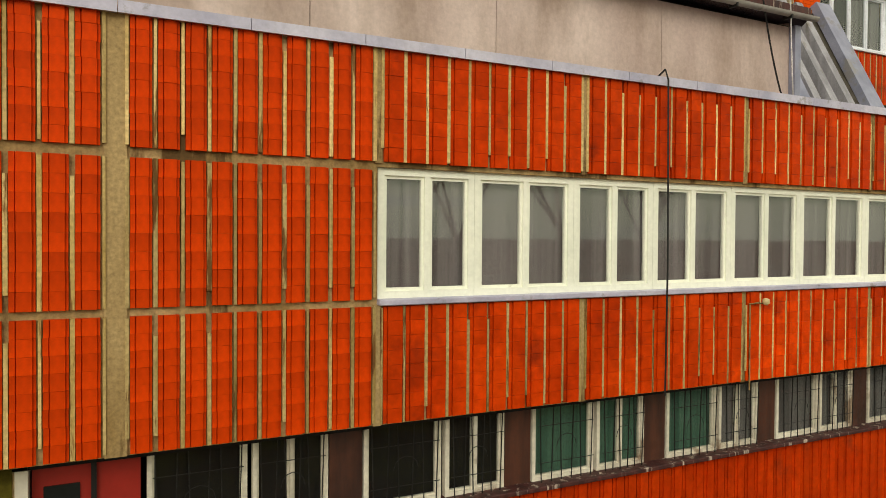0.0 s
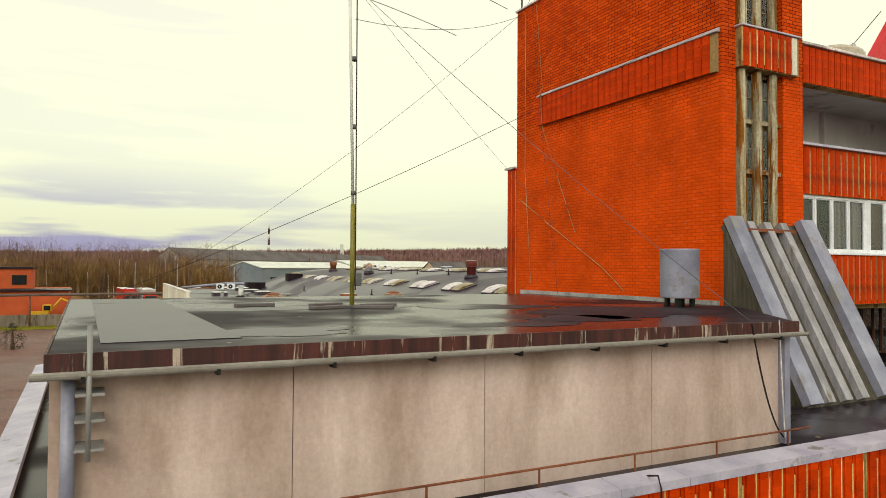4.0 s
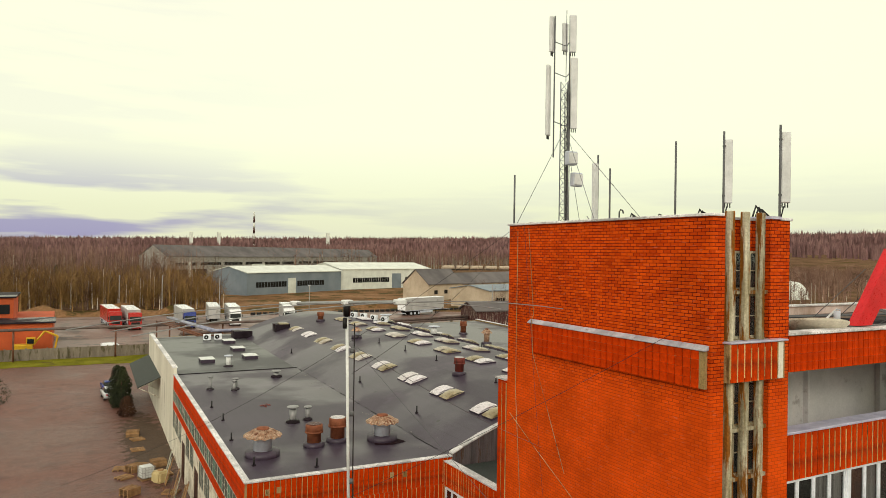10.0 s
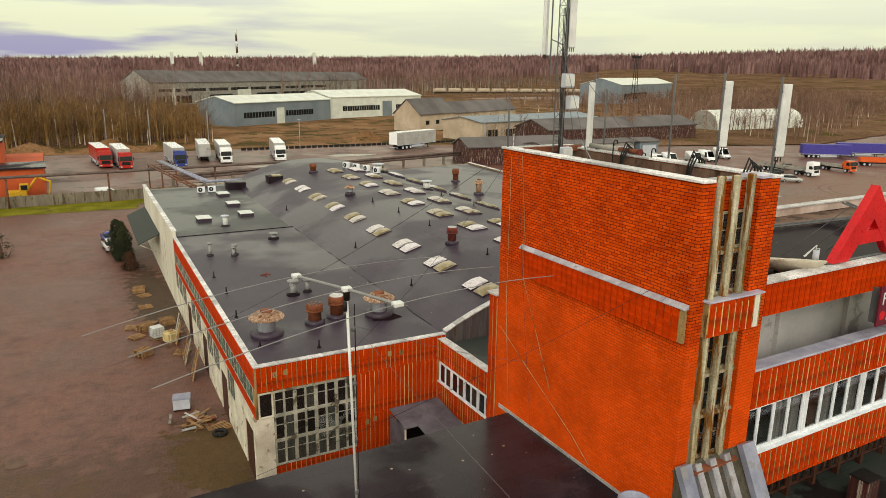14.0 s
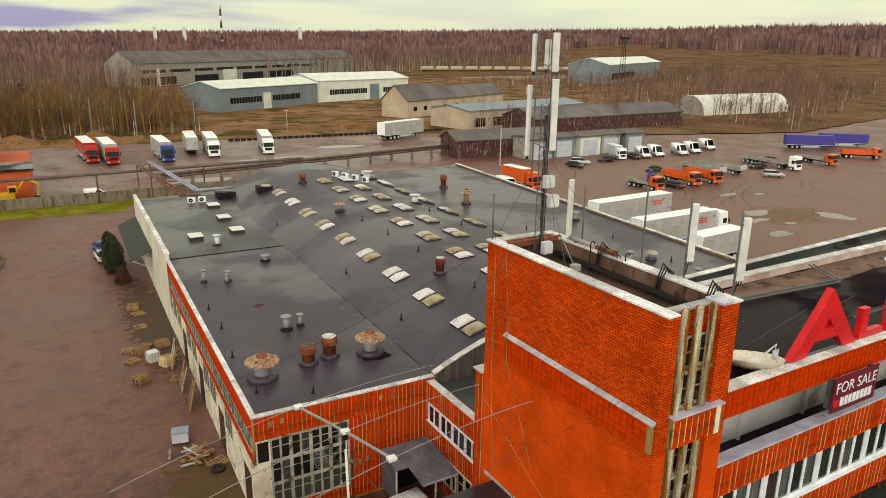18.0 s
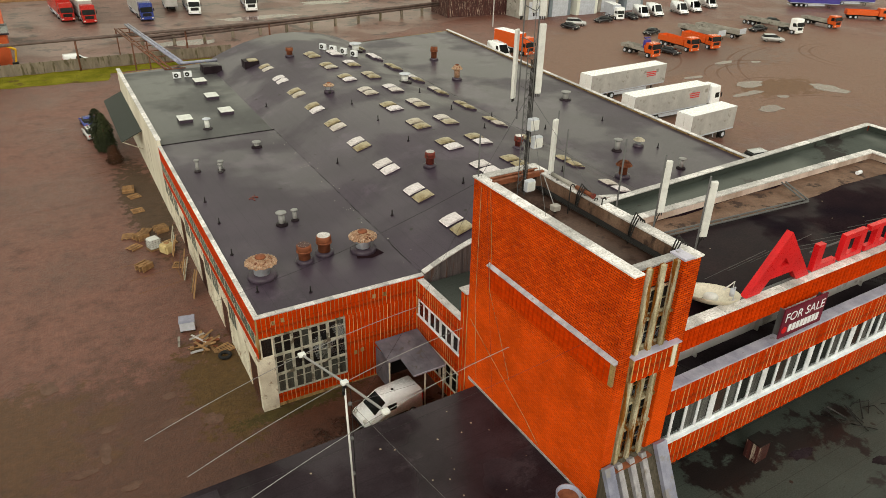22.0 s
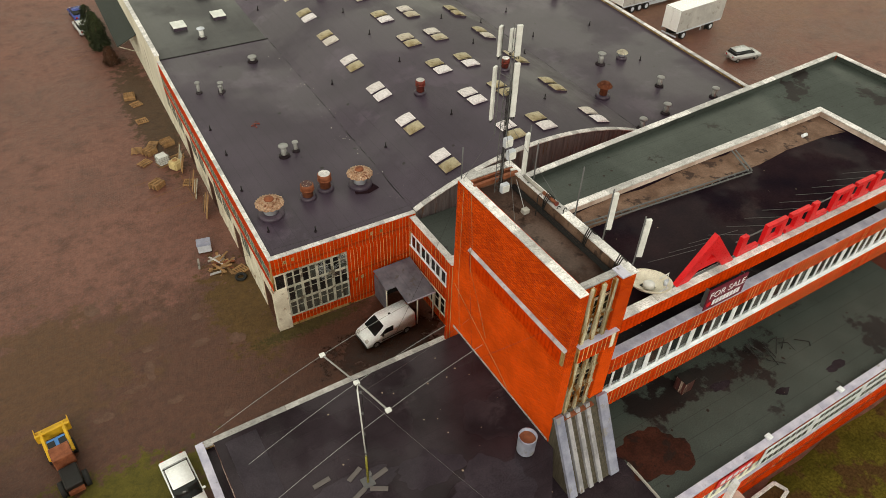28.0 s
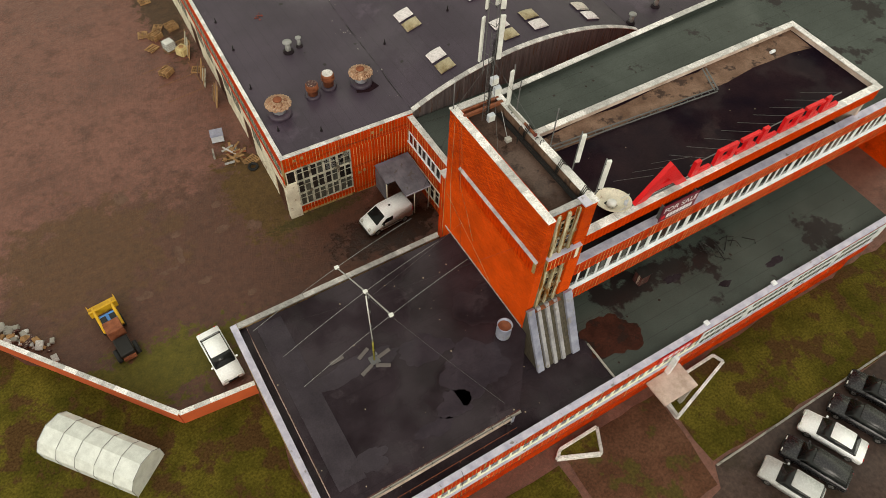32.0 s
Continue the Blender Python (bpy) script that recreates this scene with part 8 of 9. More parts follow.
for q in ((14.7, 20.2, 12.2), (11.0, 9.0, RZ)):
    part("guy_wire", line(B(), sag((AX - 0.05, AY - 0.15, 16.9), q, 0.15, 6), 0.006, 4), "mastgrey", aer)
part("feed_cable", line(B(), sag((AX + 0.05, AY, 17.4), (AX + 0.08, AY, RZ + 0.4), 0.0, 6), 0.015, 5), "blackmetal", aer)
slab = thing("paving_slab", "loose grey slab lying on the felt", "slab", (0, 0, 0), "slabs on the hall roof")
part("slab", bevelled(box(B(), -0.45, -0.12, 0, 0.45, 0.12, 0.07), 0.01), "greyroof", slab)
for i, (x, y, d) in enumerate(((4.9, 15.1, 20), (5.9, 14.9, -30), (6.3, 15.6, 10), (5.2, 16.2, 25), (3.6, 16.6, 5))):
    m = pose(x, y, RZ, 0, 0, d)
    if i == 0:
        slab.matrix_basis = m
    else:
        copy_thing(slab, m)
wires = thing("wire_aerial", "thin wire aerials strung over the roof", "wire", (7, 14, RZ))
for a, b, dr in (((14.72, 22.0, 20.0), (AX, AY, 16.2), 0.4), ((14.7, 14.2, 16.9), (1.0, 20.5, RZ + 0.3), 0.3), ((14.74, 21.5, 20.2), (13.8, 18.6, RZ + 0.05), 0.5), ((14.74, 22.2, 20.1), (-0.5, 38.5, 7.5), 1.0)):
    part("wire", line(B(), sag(a, b, dr, 10), 0.007, 4), "blackmetal", wires)
tank = thing("roof_tank", "grey sheet-metal drum with an open top on short legs", "tank", (13.35, 12.75, RZ))
bm = B()
lathe(bm, [(0.46, RZ + 0.22), (0.47, RZ + 0.25), (0.48, RZ + 1.4), (0.50, RZ + 1.44), (0.44, RZ + 1.44), (0.44, RZ + 1.05)], 13.35, 12.95, 22)
part("drum", bm, "zinc", tank)
part("silt", tube(B(), (13.35, 12.95, RZ + 1.1), (13.35, 12.95, RZ + 1.22), 0.435, 20), "rust", tank, "rusty water standing in the drum")
for k in range(4):
    a = k * 1.571 + 0.6
    part("leg", box(B(), 13.35 + 0.3 * math.cos(a) - 0.05, 12.95 + 0.3 * math.sin(a) - 0.05, RZ, 13.35 + 0.3 * math.cos(a) + 0.05, 12.95 + 0.3 * math.sin(a) + 0.05, RZ + 0.24), "blackmetal", tank)
dm = pose(13.05, 10.62, 7.22, 0, 0, 48.5)
rd = thing("roof_door", "pale sheet-metal door standing ajar in the slanting hall wall", "door", (13.4, 11.0, 7.22))
part("leaf", bevelled(box(B(), 0.05, -0.16, 0.06, 0.95, -0.1, 1.75, dm), 0.01), "pvc", rd)
part("frame", lattice(B(), [0.0, 0.06, 0.94, 1.0], [0.0, 0.05, 1.76, 1.82], -0.09, 0.05, lambda i, k: i != 1 or k != 1), "steel", rd, "", dm)
part("door_handle", box(B(), 0.82, -0.2, 0.85, 0.87, -0.16, 1.0, dm), "blackmetal", rd)
vp = thing("vent_stack", "galvanised pipe with clamps on the hall front", "pipe", (0.13, 8.3, 8.3))
part("pipe", tube(B(), (0.13, 8.25, 8.35), (0.13, 8.25, 9.75), 0.028, 8), "steel", vp)
for z in (8.45, 8.75, 9.02):
    part("bracket", box(B(), 0.0, 8.24, z, 0.28, 8.66, z + 0.03), "steel", vp)
cab = thing("drop_cable", "black cables hanging down the facade", "cable", (7, 7, 7.5))
part("cable", line(B(), [(6.98, 7.14, 3.1), (6.99, 7.13, 5), (6.97, 7.14, 7.45), (6.97, 7.2, 7.6), (7.2, 8.2, 7.3)], 0.014, 5), "blackmetal", cab)
part("cable", line(B(), sag((10.2, 8.3, 9.45), (11.2, 8.45, 7.4), 0.35, 12), 0.016, 5), "blackmetal", cab)
part("cable", line(B(), sag((10.9, 8.3, 9.5), (11.2, 8.42, 7.4), 0.15, 12), 0.012, 5), "coping_old", cab)
part("cable", line(B(), [(8.75, 7.24, 3.0), (8.74, 7.24, 4.3), (8.9, 7.2, 4.32)], 0.012, 5), "grout", cab)
lamp = thing("wall_lamp", "small yellowish wall lamp on a bracket", "lamp", (8.95, 7.2, 4.3))
part("globe", lathe(B(), [(0.02, 4.28), (0.06, 4.31), (0.05, 4.37), (0.01, 4.39)], 8.96, 7.14, 10), "yellowplastic", lamp)
part("bracket", tube(B(), (8.72, 7.24, 4.3), (8.96, 7.14, 4.31), 0.01, 6), "grout", lamp)

# ---- tower roof: radio mast and aerials ----
mx, my = 16.45, 21.3
mast = thing("radio_mast", "slim lattice radio mast with panel aerials and radio units", "mast", (mx, my, 19.47))
legs = [(mx + 0.19 * math.cos(a), my + 0.19 * math.sin(a)) for a in (0.5, 2.6, 4.7)]
for x, y in legs:
    part("leg", tube(B(), (x, y, 19.5), (x, y, 25.8), 0.022, 6), "mastgrey", mast)
bm = B()
for i in range(18):
    z = 19.7 + i * 0.34
    for (x0, y0), (x1, y1) in zip(legs, legs[1:] + legs[:1]):
        tube(bm, (x0, y0, z), (x1, y1, z + 0.34), 0.01, 4)
        tube(bm, (x0, y0, z), (x1, y1, z), 0.008, 4)
part("lattice", bm, "mastgrey", mast)
part("whip", tube(B(), (mx, my, 25.8), (mx, my, 28.6), 0.014, 5), "mastgrey", mast)


def panel_aerial(x, y, z0, z1, w=0.26, d=0.13, deg=0, parent=None):
    m = pose(x, y, 0, 0, 0, deg)
    p = part("panel_aerial", bevelled(box(B(), -w / 2, -d / 2, z0, w / 2, d / 2, z1, m), 0.025), "antenna", parent, "long white panel aerial")
    bm = B()
    for k in (-0.3, 0, 0.3):
        tube(bm, m @ Vector((k * w, 0, z0 - 0.14)), m @ Vector((k * w, 0, z0)), 0.02, 5)
    part("connector", bm, "blackmetal", p)
    return p


for x, y, z0, z1, deg in ((15.95, 21.75, 23.75, 26.5, 30), (16.72, 21.15, 24.0, 26.75, -20), (16.05, 21.7, 27.0, 28.4, 30), (16.76, 21.3, 27.0, 28.45, -20), (16.62, 21.6, 27.1, 28.2, 10)):
    panel_aerial(x, y, z0, z1, 0.27, 0.13, deg, mast)
for x, y in ((16.12, 21.6), (16.66, 21.35)):
    part("aerial_pole", tube(B(), (x, y, 22.9), (x, y, 28.4), 0.03, 6), "mastgrey", mast)
    for z in (24.3, 26.2, 27.4):
        part("arm", tube(B(), (mx, my, z - 0.2), (x, y, z), 0.018, 5), "mastgrey", mast)
for x, y, z in ((16.45, 20.95, 22.55), (16.72, 20.95, 21.75), (16.5, 20.9, 19.85)):
    u = part("radio_unit", bevelled(box(B(), x - 0.22, y - 0.16, z, x + 0.22, y + 0.1, z + 0.52), 0.03), "boxgrey", mast, "grey-blue radio unit")
    part("cooling_fin", box(B(), x - 0.2, y - 0.19, z + 0.06, x + 0.2, y - 0.16, z + 0.46), "antenna", u)
for k in range(5):
    part("feed_cable", tube(B(), (mx - 0.1 + 0.05 * k, my - 0.16, 19.7), (mx - 0.12 + 0.06 * k, my - 0.1, 25.4), 0.016, 5), "blackmetal", mast)
for q in ((14.95, 17.8, 20.3), (14.95, 22.3, 20.3), (18.1, 18.6, 20.25), (18.1, 22.3, 20.25)):
    part("guy_wire", line(B(), [(mx, my, 24.0), q], 0.01, 4), "mastgrey", mast)


def pole_aerial(x, y, zb, zt, label, panel=None, deg=0):
    c = thing("panel_antenna" if panel else "antenna_pole", label, "antenna", (x, y, zb), "aerials on the tower")
    part("pole", tube(B(), (x, y, zb), (x, y, zt), 0.035, 8), "mastgrey", c)
    part("wall_clamp", box(B(), x - 0.08, y - 0.06, zb + 0.2, x + 0.045, y + 0.06, zb + 0.26), "steel", c)
    if panel:
        panel_aerial(x + panel[0], y + panel[1], panel[2], panel[3], 0.28, 0.15, deg, c)
        for z in (panel[2] + 0.2, panel[3] - 0.25):
            part("bracket", box(B(), x - 0.02, y - 0.04, z, x + panel[0], y + 0.04, z + 0.06), "mastgrey", c)
        part("jumper", line(B(), sag((x + panel[0], y, panel[2] - 0.1), (x - 0.2, y + 0.2, zb + 0.3), 0.25, 8), 0.02, 5), "blackmetal", c)
    return c


pole_aerial(18.03, 15.2, 19.3, 23.15, "white panel aerial on a pole", (0.16, -0.02, 20.85, 22.9), -25)
pole_aerial(18.03, 13.2, 19.3, 23.05, "white panel aerial on a corner pole", (0.18, -0.04, 20.75, 22.85), -25)
pole_aerial(18.03, 17.2, 19.3, 23.1, "bare thin aerial pole")
pole_aerial(18.03, 21.2, 19.3, 23.1, "white panel aerial on a rear pole", (-0.18, -0.05, 20.3, 22.75), 20)
pole_aerial(18.03, 20.5, 19.3, 22.5, "thin pole with a small grid aerial")
pole_aerial(14.85, 22.35, 19.8, 22.2, "thin corner pole with a small lamp")
tray = thing("cable_tray", "black ladder tray full of cables on the tower roof", "cable tray", (17.6, 17.5, 19.47))
bm = B()
for x in (17.18, 17.46):
    tube(bm, (x, 13.6, 19.72), (x, 21.3, 19.72), 0.03, 5)
for i in range(33):
    box(bm, 17.16, 13.6 + i * 0.23, 19.70, 17.48, 13.64 + i * 0.23, 19.73)
for i in range(5):
    tube(bm, (17.32, 14.0 + i * 1.7, 19.47), (17.32, 14.0 + i * 1.7, 19.72), 0.02, 5)
part("ladder", bm, "blackmetal", tray)
for k in range(4):
    part("cable", line(B(), [(17.22 + 0.06 * k, 13.5, 19.76), (17.19 + 0.07 * k, 17.5, 19.77), (17.22 + 0.06 * k, 21.2, 19.76), (16.6, 21.3, 19.85)], 0.022, 5), "blackmetal", tray)
for i, (x, y) in enumerate(((17.95, 15.6), (17.95, 18.7), (17.95, 13.5))):
  for k in range(3):
    part("cable_loop", line(B(), [(17.3 + 0.08 * k, y + 0.12 * k, 19.76), (17.45, y + 0.1 * k, 20.25), (17.7, y + 0.05 + 0.1 * k, 20.55 + 0.06 * k), (17.95, y + 0.1 * k, 20.36), (18.09, y + 0.15 * k, 19.95)], 0.03, 6), "blackmetal", tray)
lag = thing("lagged_pipe", "grey lagged pipe with rusty joints on the tower parapet", "pipe", (17.8, 19.3, 20.3))
for y0, y1, mt in ((18.3, 19.3, "rust"), (19.32, 20.9, "concrete")):
    part("pipe", tube(B(), (17.74, y0, 20.38), (17.74, y1, 20.38), 0.09, 12), mt, lag)
part("end_flange", tube(B(), (17.74, 18.22, 20.38), (17.74, 18.3, 20.38), 0.12, 12), "oldred", lag)
for y in (18.6, 20.4):
    part("saddle", box(B(), 17.6, y, 20.22, 17.88, y + 0.08, 20.32), "mastgrey", lag)
for x, y, h in ((17.62, 17.6, 0.9), (17.62, 18.05, 0.7), (17.05, 18.9, 1.1)):
    hk = thing("bent_vent_pipe", "thin black pipe with a bent top on the tower roof", "pipe", (x, y, 19.47), "bent roof pipes")
    part("pipe", line(B(), [(x, y, 19.45), (x, y, 19.6 + h), (x + 0.06, y, 19.68 + h), (x + 0.16, y, 19.66 + h), (x + 0.2, y, 19.55 + h)], 0.025, 6), "blackmetal", hk)
bx = thing("junction_box", "small grey box on a stand on the tower roof", "box", (16.6, 19.2, 19.47))
part("case", bevelled(box(B(), 16.45, 19.05, 19.6, 16.8, 19.35, 19.85), 0.02), "concrete", bx)
part("stand", tube(B(), (16.62, 19.2, 19.47), (16.62, 19.2, 19.6), 0.04, 6), "blackmetal", bx)
part("strut", line(B(), [(16.62, 19.3, 19.8), (17.0, 20.6, 20.6)], 0.02, 5), "steel", bx)
rb = thing("steel_beam", "rusty steel beam across the tower roof", "beam", (16.5, 21.8, 19.5), "rusty beams")
part("beam", box(B(), 15.05, 21.45, 20.12, 17.75, 21.62, 20.34), "rust", rb)
rb = thing("steel_beam", "rusty steel beam across the tower roof", "beam", (16.5, 22.0, 19.5), "rusty beams")
part("beam", box(B(), 15.05, 21.9, 20.05, 17.75, 22.04, 20.28), "rust", rb)
dcab = thing("hanging_cable", "thin cables drooping down the brick wall", "cable", (14.7, 18, 14))
for pts in ([(14.73, 21.2, 20.1), (14.72, 20.8, 16.9), (14.56, 20.7, 16.75), (14.56, 20.6, 15.5), (14.72, 19.9, 13.6), (14.72, 18.9, 11.6)], [(14.73, 21.9, 20.0), (14.72, 21.9, 14.0), (14.72, 21.5, 9.8)], [(14.73, 22.3, 13.0), (14.72, 20.5, 12.0), (14.72, 17.5, 10.4), (14.72, 16.5, 9.7)]):
    part("cable", line(B(), pts, 0.012, 5), "grout", dcab)

# ---- main roof: sign, dish, trays ----
def slab_sign(name, x0, x1, z0, z1, holes, y=13.25, deep=0.28, parent=None):
    bm = box(B(), x0, y, z0, x1, y + deep, z0 + (z1 - z0) * 0.2)
    for a, b, c2, d in holes:
        box(bm, x0 + (x1 - x0) * a, y, z0 + (z1 - z0) * c2, x0 + (x1 - x0) * b, y + deep, z0 + (z1 - z0) * d)
    return part(name, bm, "red", parent)


sign = thing("roof_sign", "row of big red sign shapes along the roof parapet", "sign", (30, 13.3, 16.9))
bm = B()
ax0, ax1, az0, az1, ay = 21.9, 26.0, 16.98, 19.5, 13.2
axc = 23.92
for pts in ([(ax0, az0), (ax0 + 0.85, az0), (axc, az1 - 1.15), (axc, az1)], [(axc, az1), (axc, az1 - 1.15), (ax1 - 0.85, az0), (ax1, az0)]):
    prism(bm, pts, "y", ay, ay + 0.3)
box(bm, 23.0, ay + 0.01, 17.5, 24.9, ay + 0.29, 17.95)
part("triangle_shape", bm, "red", sign, "tall red open triangle")
xs = [26.3 + 1.93 * i for i in range(8)]
for i, (a, b) in enumerate(zip(xs, xs[1:])):
    w = b - a - 0.3
    z0, z1 = 16.98, 18.25
    if i % 3 == 0:
        hs = [(0, 0.28, 0.2, 1)]
    elif i % 3 == 1:
        hs = [(0, 0.25, 0.2, 1), (0.75, 1, 0.2, 1), (0.25, 0.75, 0.8, 1)]
    else:
        hs = [(0.36, 0.64, 0.2, 0.82), (0, 1, 0.82, 1)]
    slab_sign("plain_shape", a, a + w, z0, z1, hs, 13.25, 0.24, sign)
part("frame_rail", box(B(), 21.7, 13.3, 16.94, 39.7, 13.42, 16.975), "mastgrey", sign)
part("frame_rail", box(B(), 26.2, 13.5, 17.8, 39.7, 13.56, 17.86), "mastgrey", sign)
for i in range(12):
    x = 22.9 + i * 1.5
    part("stay", line(B(), [(x, 13.52, 17.9 if i > 2 else 18.8), (x - 0.5, 15.6, 16.5)], 0.014, 5), "mastgrey", sign)
    part("foot", tube(B(), (x, 13.36, 16.45), (x, 13.36, 17.0), 0.03, 6), "mastgrey", sign)
sale = thing("sale_board", "maroon board lettered FOR SALE with a row of plain bars", "sign", (25.6, 12.8, 14.6))
part("board", box(B(), 24.15, 12.68, 14.52, 27.1, 12.74, 16.0), "signred", sale)


def lettering(word, x, z, size, y, material, parent, name="letters"):
    cu = bpy.data.curves.new(name, "FONT")
    cu.body = word
    cu.size = size
    cu.extrude = 0.006
    tmp = bpy.data.objects.new(name, cu)
    me = bpy.data.meshes.new_from_object(tmp)
    bpy.data.objects.remove(tmp)
    me.transform(pose(x, y, z, 90))
    me.materials.append(M[material])
    return hang(new(name, me), parent)


lettering("FOR SALE", 24.28, 15.32, 0.64, 12.67, "pvc", sale)
bm = B()
for i in range(8):
    box(bm, 24.7 + i * 0.27, 12.665, 14.72, 24.91 + i * 0.27, 12.68, 15.1)
part("bar_strip", bm, "pvc", sale, "row of plain white bars", None, False, "stuff")
part("round_mark", tube(B(), (24.42, 12.665, 14.91), (24.42, 12.68, 14.91), 0.17, 14), "red", sale)
for x in (24.3, 26.95):
    part("fixing", box(B(), x - 0.03, 12.74, 14.6, x + 0.03, 13.05, 15.9), "mastgrey", sale)
dish = thing("satellite_dish", "big weathered white dish lying on the roof behind the parapet", "dish", (21.0, 14.1, 16.47))
bm = B()
lathe(bm, [(0.12, 0.02), (0.5, 0.08), (0.9, 0.26), (1.12, 0.45), (1.15, 0.47), (1.12, 0.40), (0.88, 0.2), (0.3, 0.0)], 0, 0, 26)
bm.transform(pose(21.0, 14.15, 16.56, -10, 8, 0))
part("bowl", bm, "oldwhite", dish)
bm = lathe(B(), [(0.3, 0.1), (0.3, 0.32), (0.22, 0.4), (0.1, 0.42)], 0, 0, 16)
bm.transform(pose(20.95, 14.1, 16.58, -10, 8, 0))
part("hub", bm, "antenna", dish)
part("stand", box(B(), 20.7, 13.9, 16.47, 21.3, 14.5, 16.62), "blackmetal", dish)
part("arm", line(B(), [(21.5, 14.0, 17.1), (21.8, 13.8, 17.5), (21.8, 13.8, 16.9)], 0.04, 6), "antenna", dish)
dev = thing("roof_sensor", "small grey box on a bent pole", "sensor", (21.4, 13.6, 16.9))
part("case", tube(B(), (21.35, 13.5, 17.15), (21.35, 13.5, 17.45), 0.1, 10), "boxgrey", dev)
part("bent_pole", line(B(), [(21.5, 13.5, 16.9), (21.5, 13.5, 17.5), (21.35, 13.5, 17.5)], 0.02, 6), "boxgrey", dev)
tray2 = thing("cable_tray", "dark ladder tray across the main roof", "cable tray", (28, 19, 16.47))
bm = B()
A0, A1, A2 = Vector((19.0, 19.75, 16.62)), Vector((33.8, 18.55, 16.62)), Vector((34.3, 20.4, 16.9))
for a, b in ((A0, A1), (A1, A2)):
    d = (b - a).normalized()
    o = Vector((-d.y, d.x, 0)) * 0.14
    tube(bm, a + o, b + o, 0.05, 5)
    tube(bm, a - o, b - o, 0.05, 5)
    n = int((b - a).length / 0.6)
    for i in range(n):
        q = a.lerp(b, i / n)
        tube(bm, q + o, q - o, 0.02, 4)
        if i % 2 == 0:
            tube(bm, q, q - Vector((0, 0, 0.15)), 0.02, 4)
part("ladder", bm, "mastgrey", tray2)
patch("silt", [(18.6, 20.84), (18.6, 19.4), (25, 19.2), (33, 18.9), (38, 19.1), (43.5, 18.6), (43.65, 20.84)], 16.476, "parapet_brown", "brown silt drift along the roof parapet", "silt", kind="stuff", edge=0.3, seed=51)
bucket = thing("white_can", "small white can on the roof", "can", (40.2, 19.6, 16.47))
part("can", tube(B(), (40.2, 19.6, 16.6), (40.6, 19.6, 16.6), 0.12, 10), "pvc", bucket)

# ---- low roof in front of the main block ----
sky = thing("roof_housing", "small brown housing against the wall", "housing", (25.2, 12.6, 7.22))
part("case", box(B(), 24.8, 12.3, 7.22, 25.6, 13.0, 8.3), "fascia", sky)
part("lid", box(B(), 24.75, 12.25, 8.3, 25.65, 13.0, 8.36), "blackmetal", sky)
scrap = thing("cable_drum_rack", "dark heap of old brackets and cable ends on the low roof", "scrap", (32.5, 12.4, 7.22))
rng = random.Random(8)
for i in range(10):
    x, y = rng.uniform(30.5, 35), rng.uniform(11.6, 12.9)
    part("bracket", line(B(), [(x, y, 7.26), (x + rng.uniform(-0.7, 0.7), y + rng.uniform(-0.9, 0.5), 7.6), (x + rng.uniform(-0.5, 0.9), y - 0.9, 7.26)], 0.035, 5), "blackmetal", scrap)
# cloudy sky reflections on the wet roof, painted as paler blots
for i, (x, y, a, b) in enumerate(((4.4, 15.6, 2.6, 0.75), (8.6, 14.6, 1.6, 1.0), (10.6, 12.0, 2.0, 1.9), (6.6, 9.9, 1.2, 0.45), (2.6, 10.1, 1.1, 0.6), (8.4, 10.6, 1.0, 0.9))):
    blot("sky_sheen", x, y, a, b, RZ + 0.005, "felt_pale", "pale sky reflection painted on the felt roof", "stain", seed=80 + i, ragged=0.34)
part("felt_sheet", box(B(), RX0 + 0.5, 9.4, RZ, 1.9, 21.2, RZ + 0.012), "felt_pale", hall, "paler felt sheet along the roof edge")
blot("roof_silt", 20.6, 10.2, 2.0, 1.6, 7.226, "silt_red", "dark red-brown silt stain on the wet felt", "silt", seed=61, ragged=0.3)
for i, (x, y, a, b) in enumerate(((35.0, 9.0, 0.8, 0.3), (30.4, 9.4, 0.5, 0.25), (27.4, 11.6, 0.7, 0.3))):
    blot("wet_stain", x, y, a, b, 7.225, "felt", "dark wet stain on the green felt", "stain", seed=180 + i, ragged=0.34)
part("roof_upstand", box(B(), 18.76, 7.63, 7.22, 18.86, 10.5, 7.36), "concrete", wing, "low felt-covered upstand")
for x in (26.5, 33.0):
    part("vent_tile", bevelled(box(B(), x, 7.4, 7.56, x + 0.35, 7.75, 7.72), 0.02), "pvc", wing)
for i, (x0, x1) in enumerate(((22.4, 25.3), (26.2, 45.8))):
    b = part("sign_band", box(B(), x0, 7.16, 5.3 if i else 6.3, x1, 7.19, 7.2), "pvc" if i else "red", wing, "white fascia sign" if i else "red fascia sign")
    bm = B()
    n = int((x1 - x0) / 0.55)
    for k in range(n):
        if k % 9 == 8:
            continue
        xx = x0 + 0.3 + k * 0.52
        box(bm, xx, 7.145, 6.55, xx + 0.36, 7.16, 6.95)
        if i:
            box(bm, xx, 7.145, 5.55, xx + 0.36, 7.16, 6.0)
    part("sign_strip", bm, "blackmetal" if i else "pvc", b, "plain dark bars" if i else "plain white bars", None, False, "stuff")
cn = thing("entrance_canopy", "concrete entrance canopy slab on a pier", "canopy", (24.6, 6, 0))
part("slab", bevelled(box(B(), 22.5, 5.2, 3.2, 25.6, 7.2, 3.4), 0.02), "panel", cn)
part("pier", box(B(), 25.2, 5.3, 0, 25.5, 5.6, 3.2), "concrete", cn)
part("beam", box(B(), 24.2, 6.9, 3.2, 24.5, 7.25, 5.6), "pvc", cn)

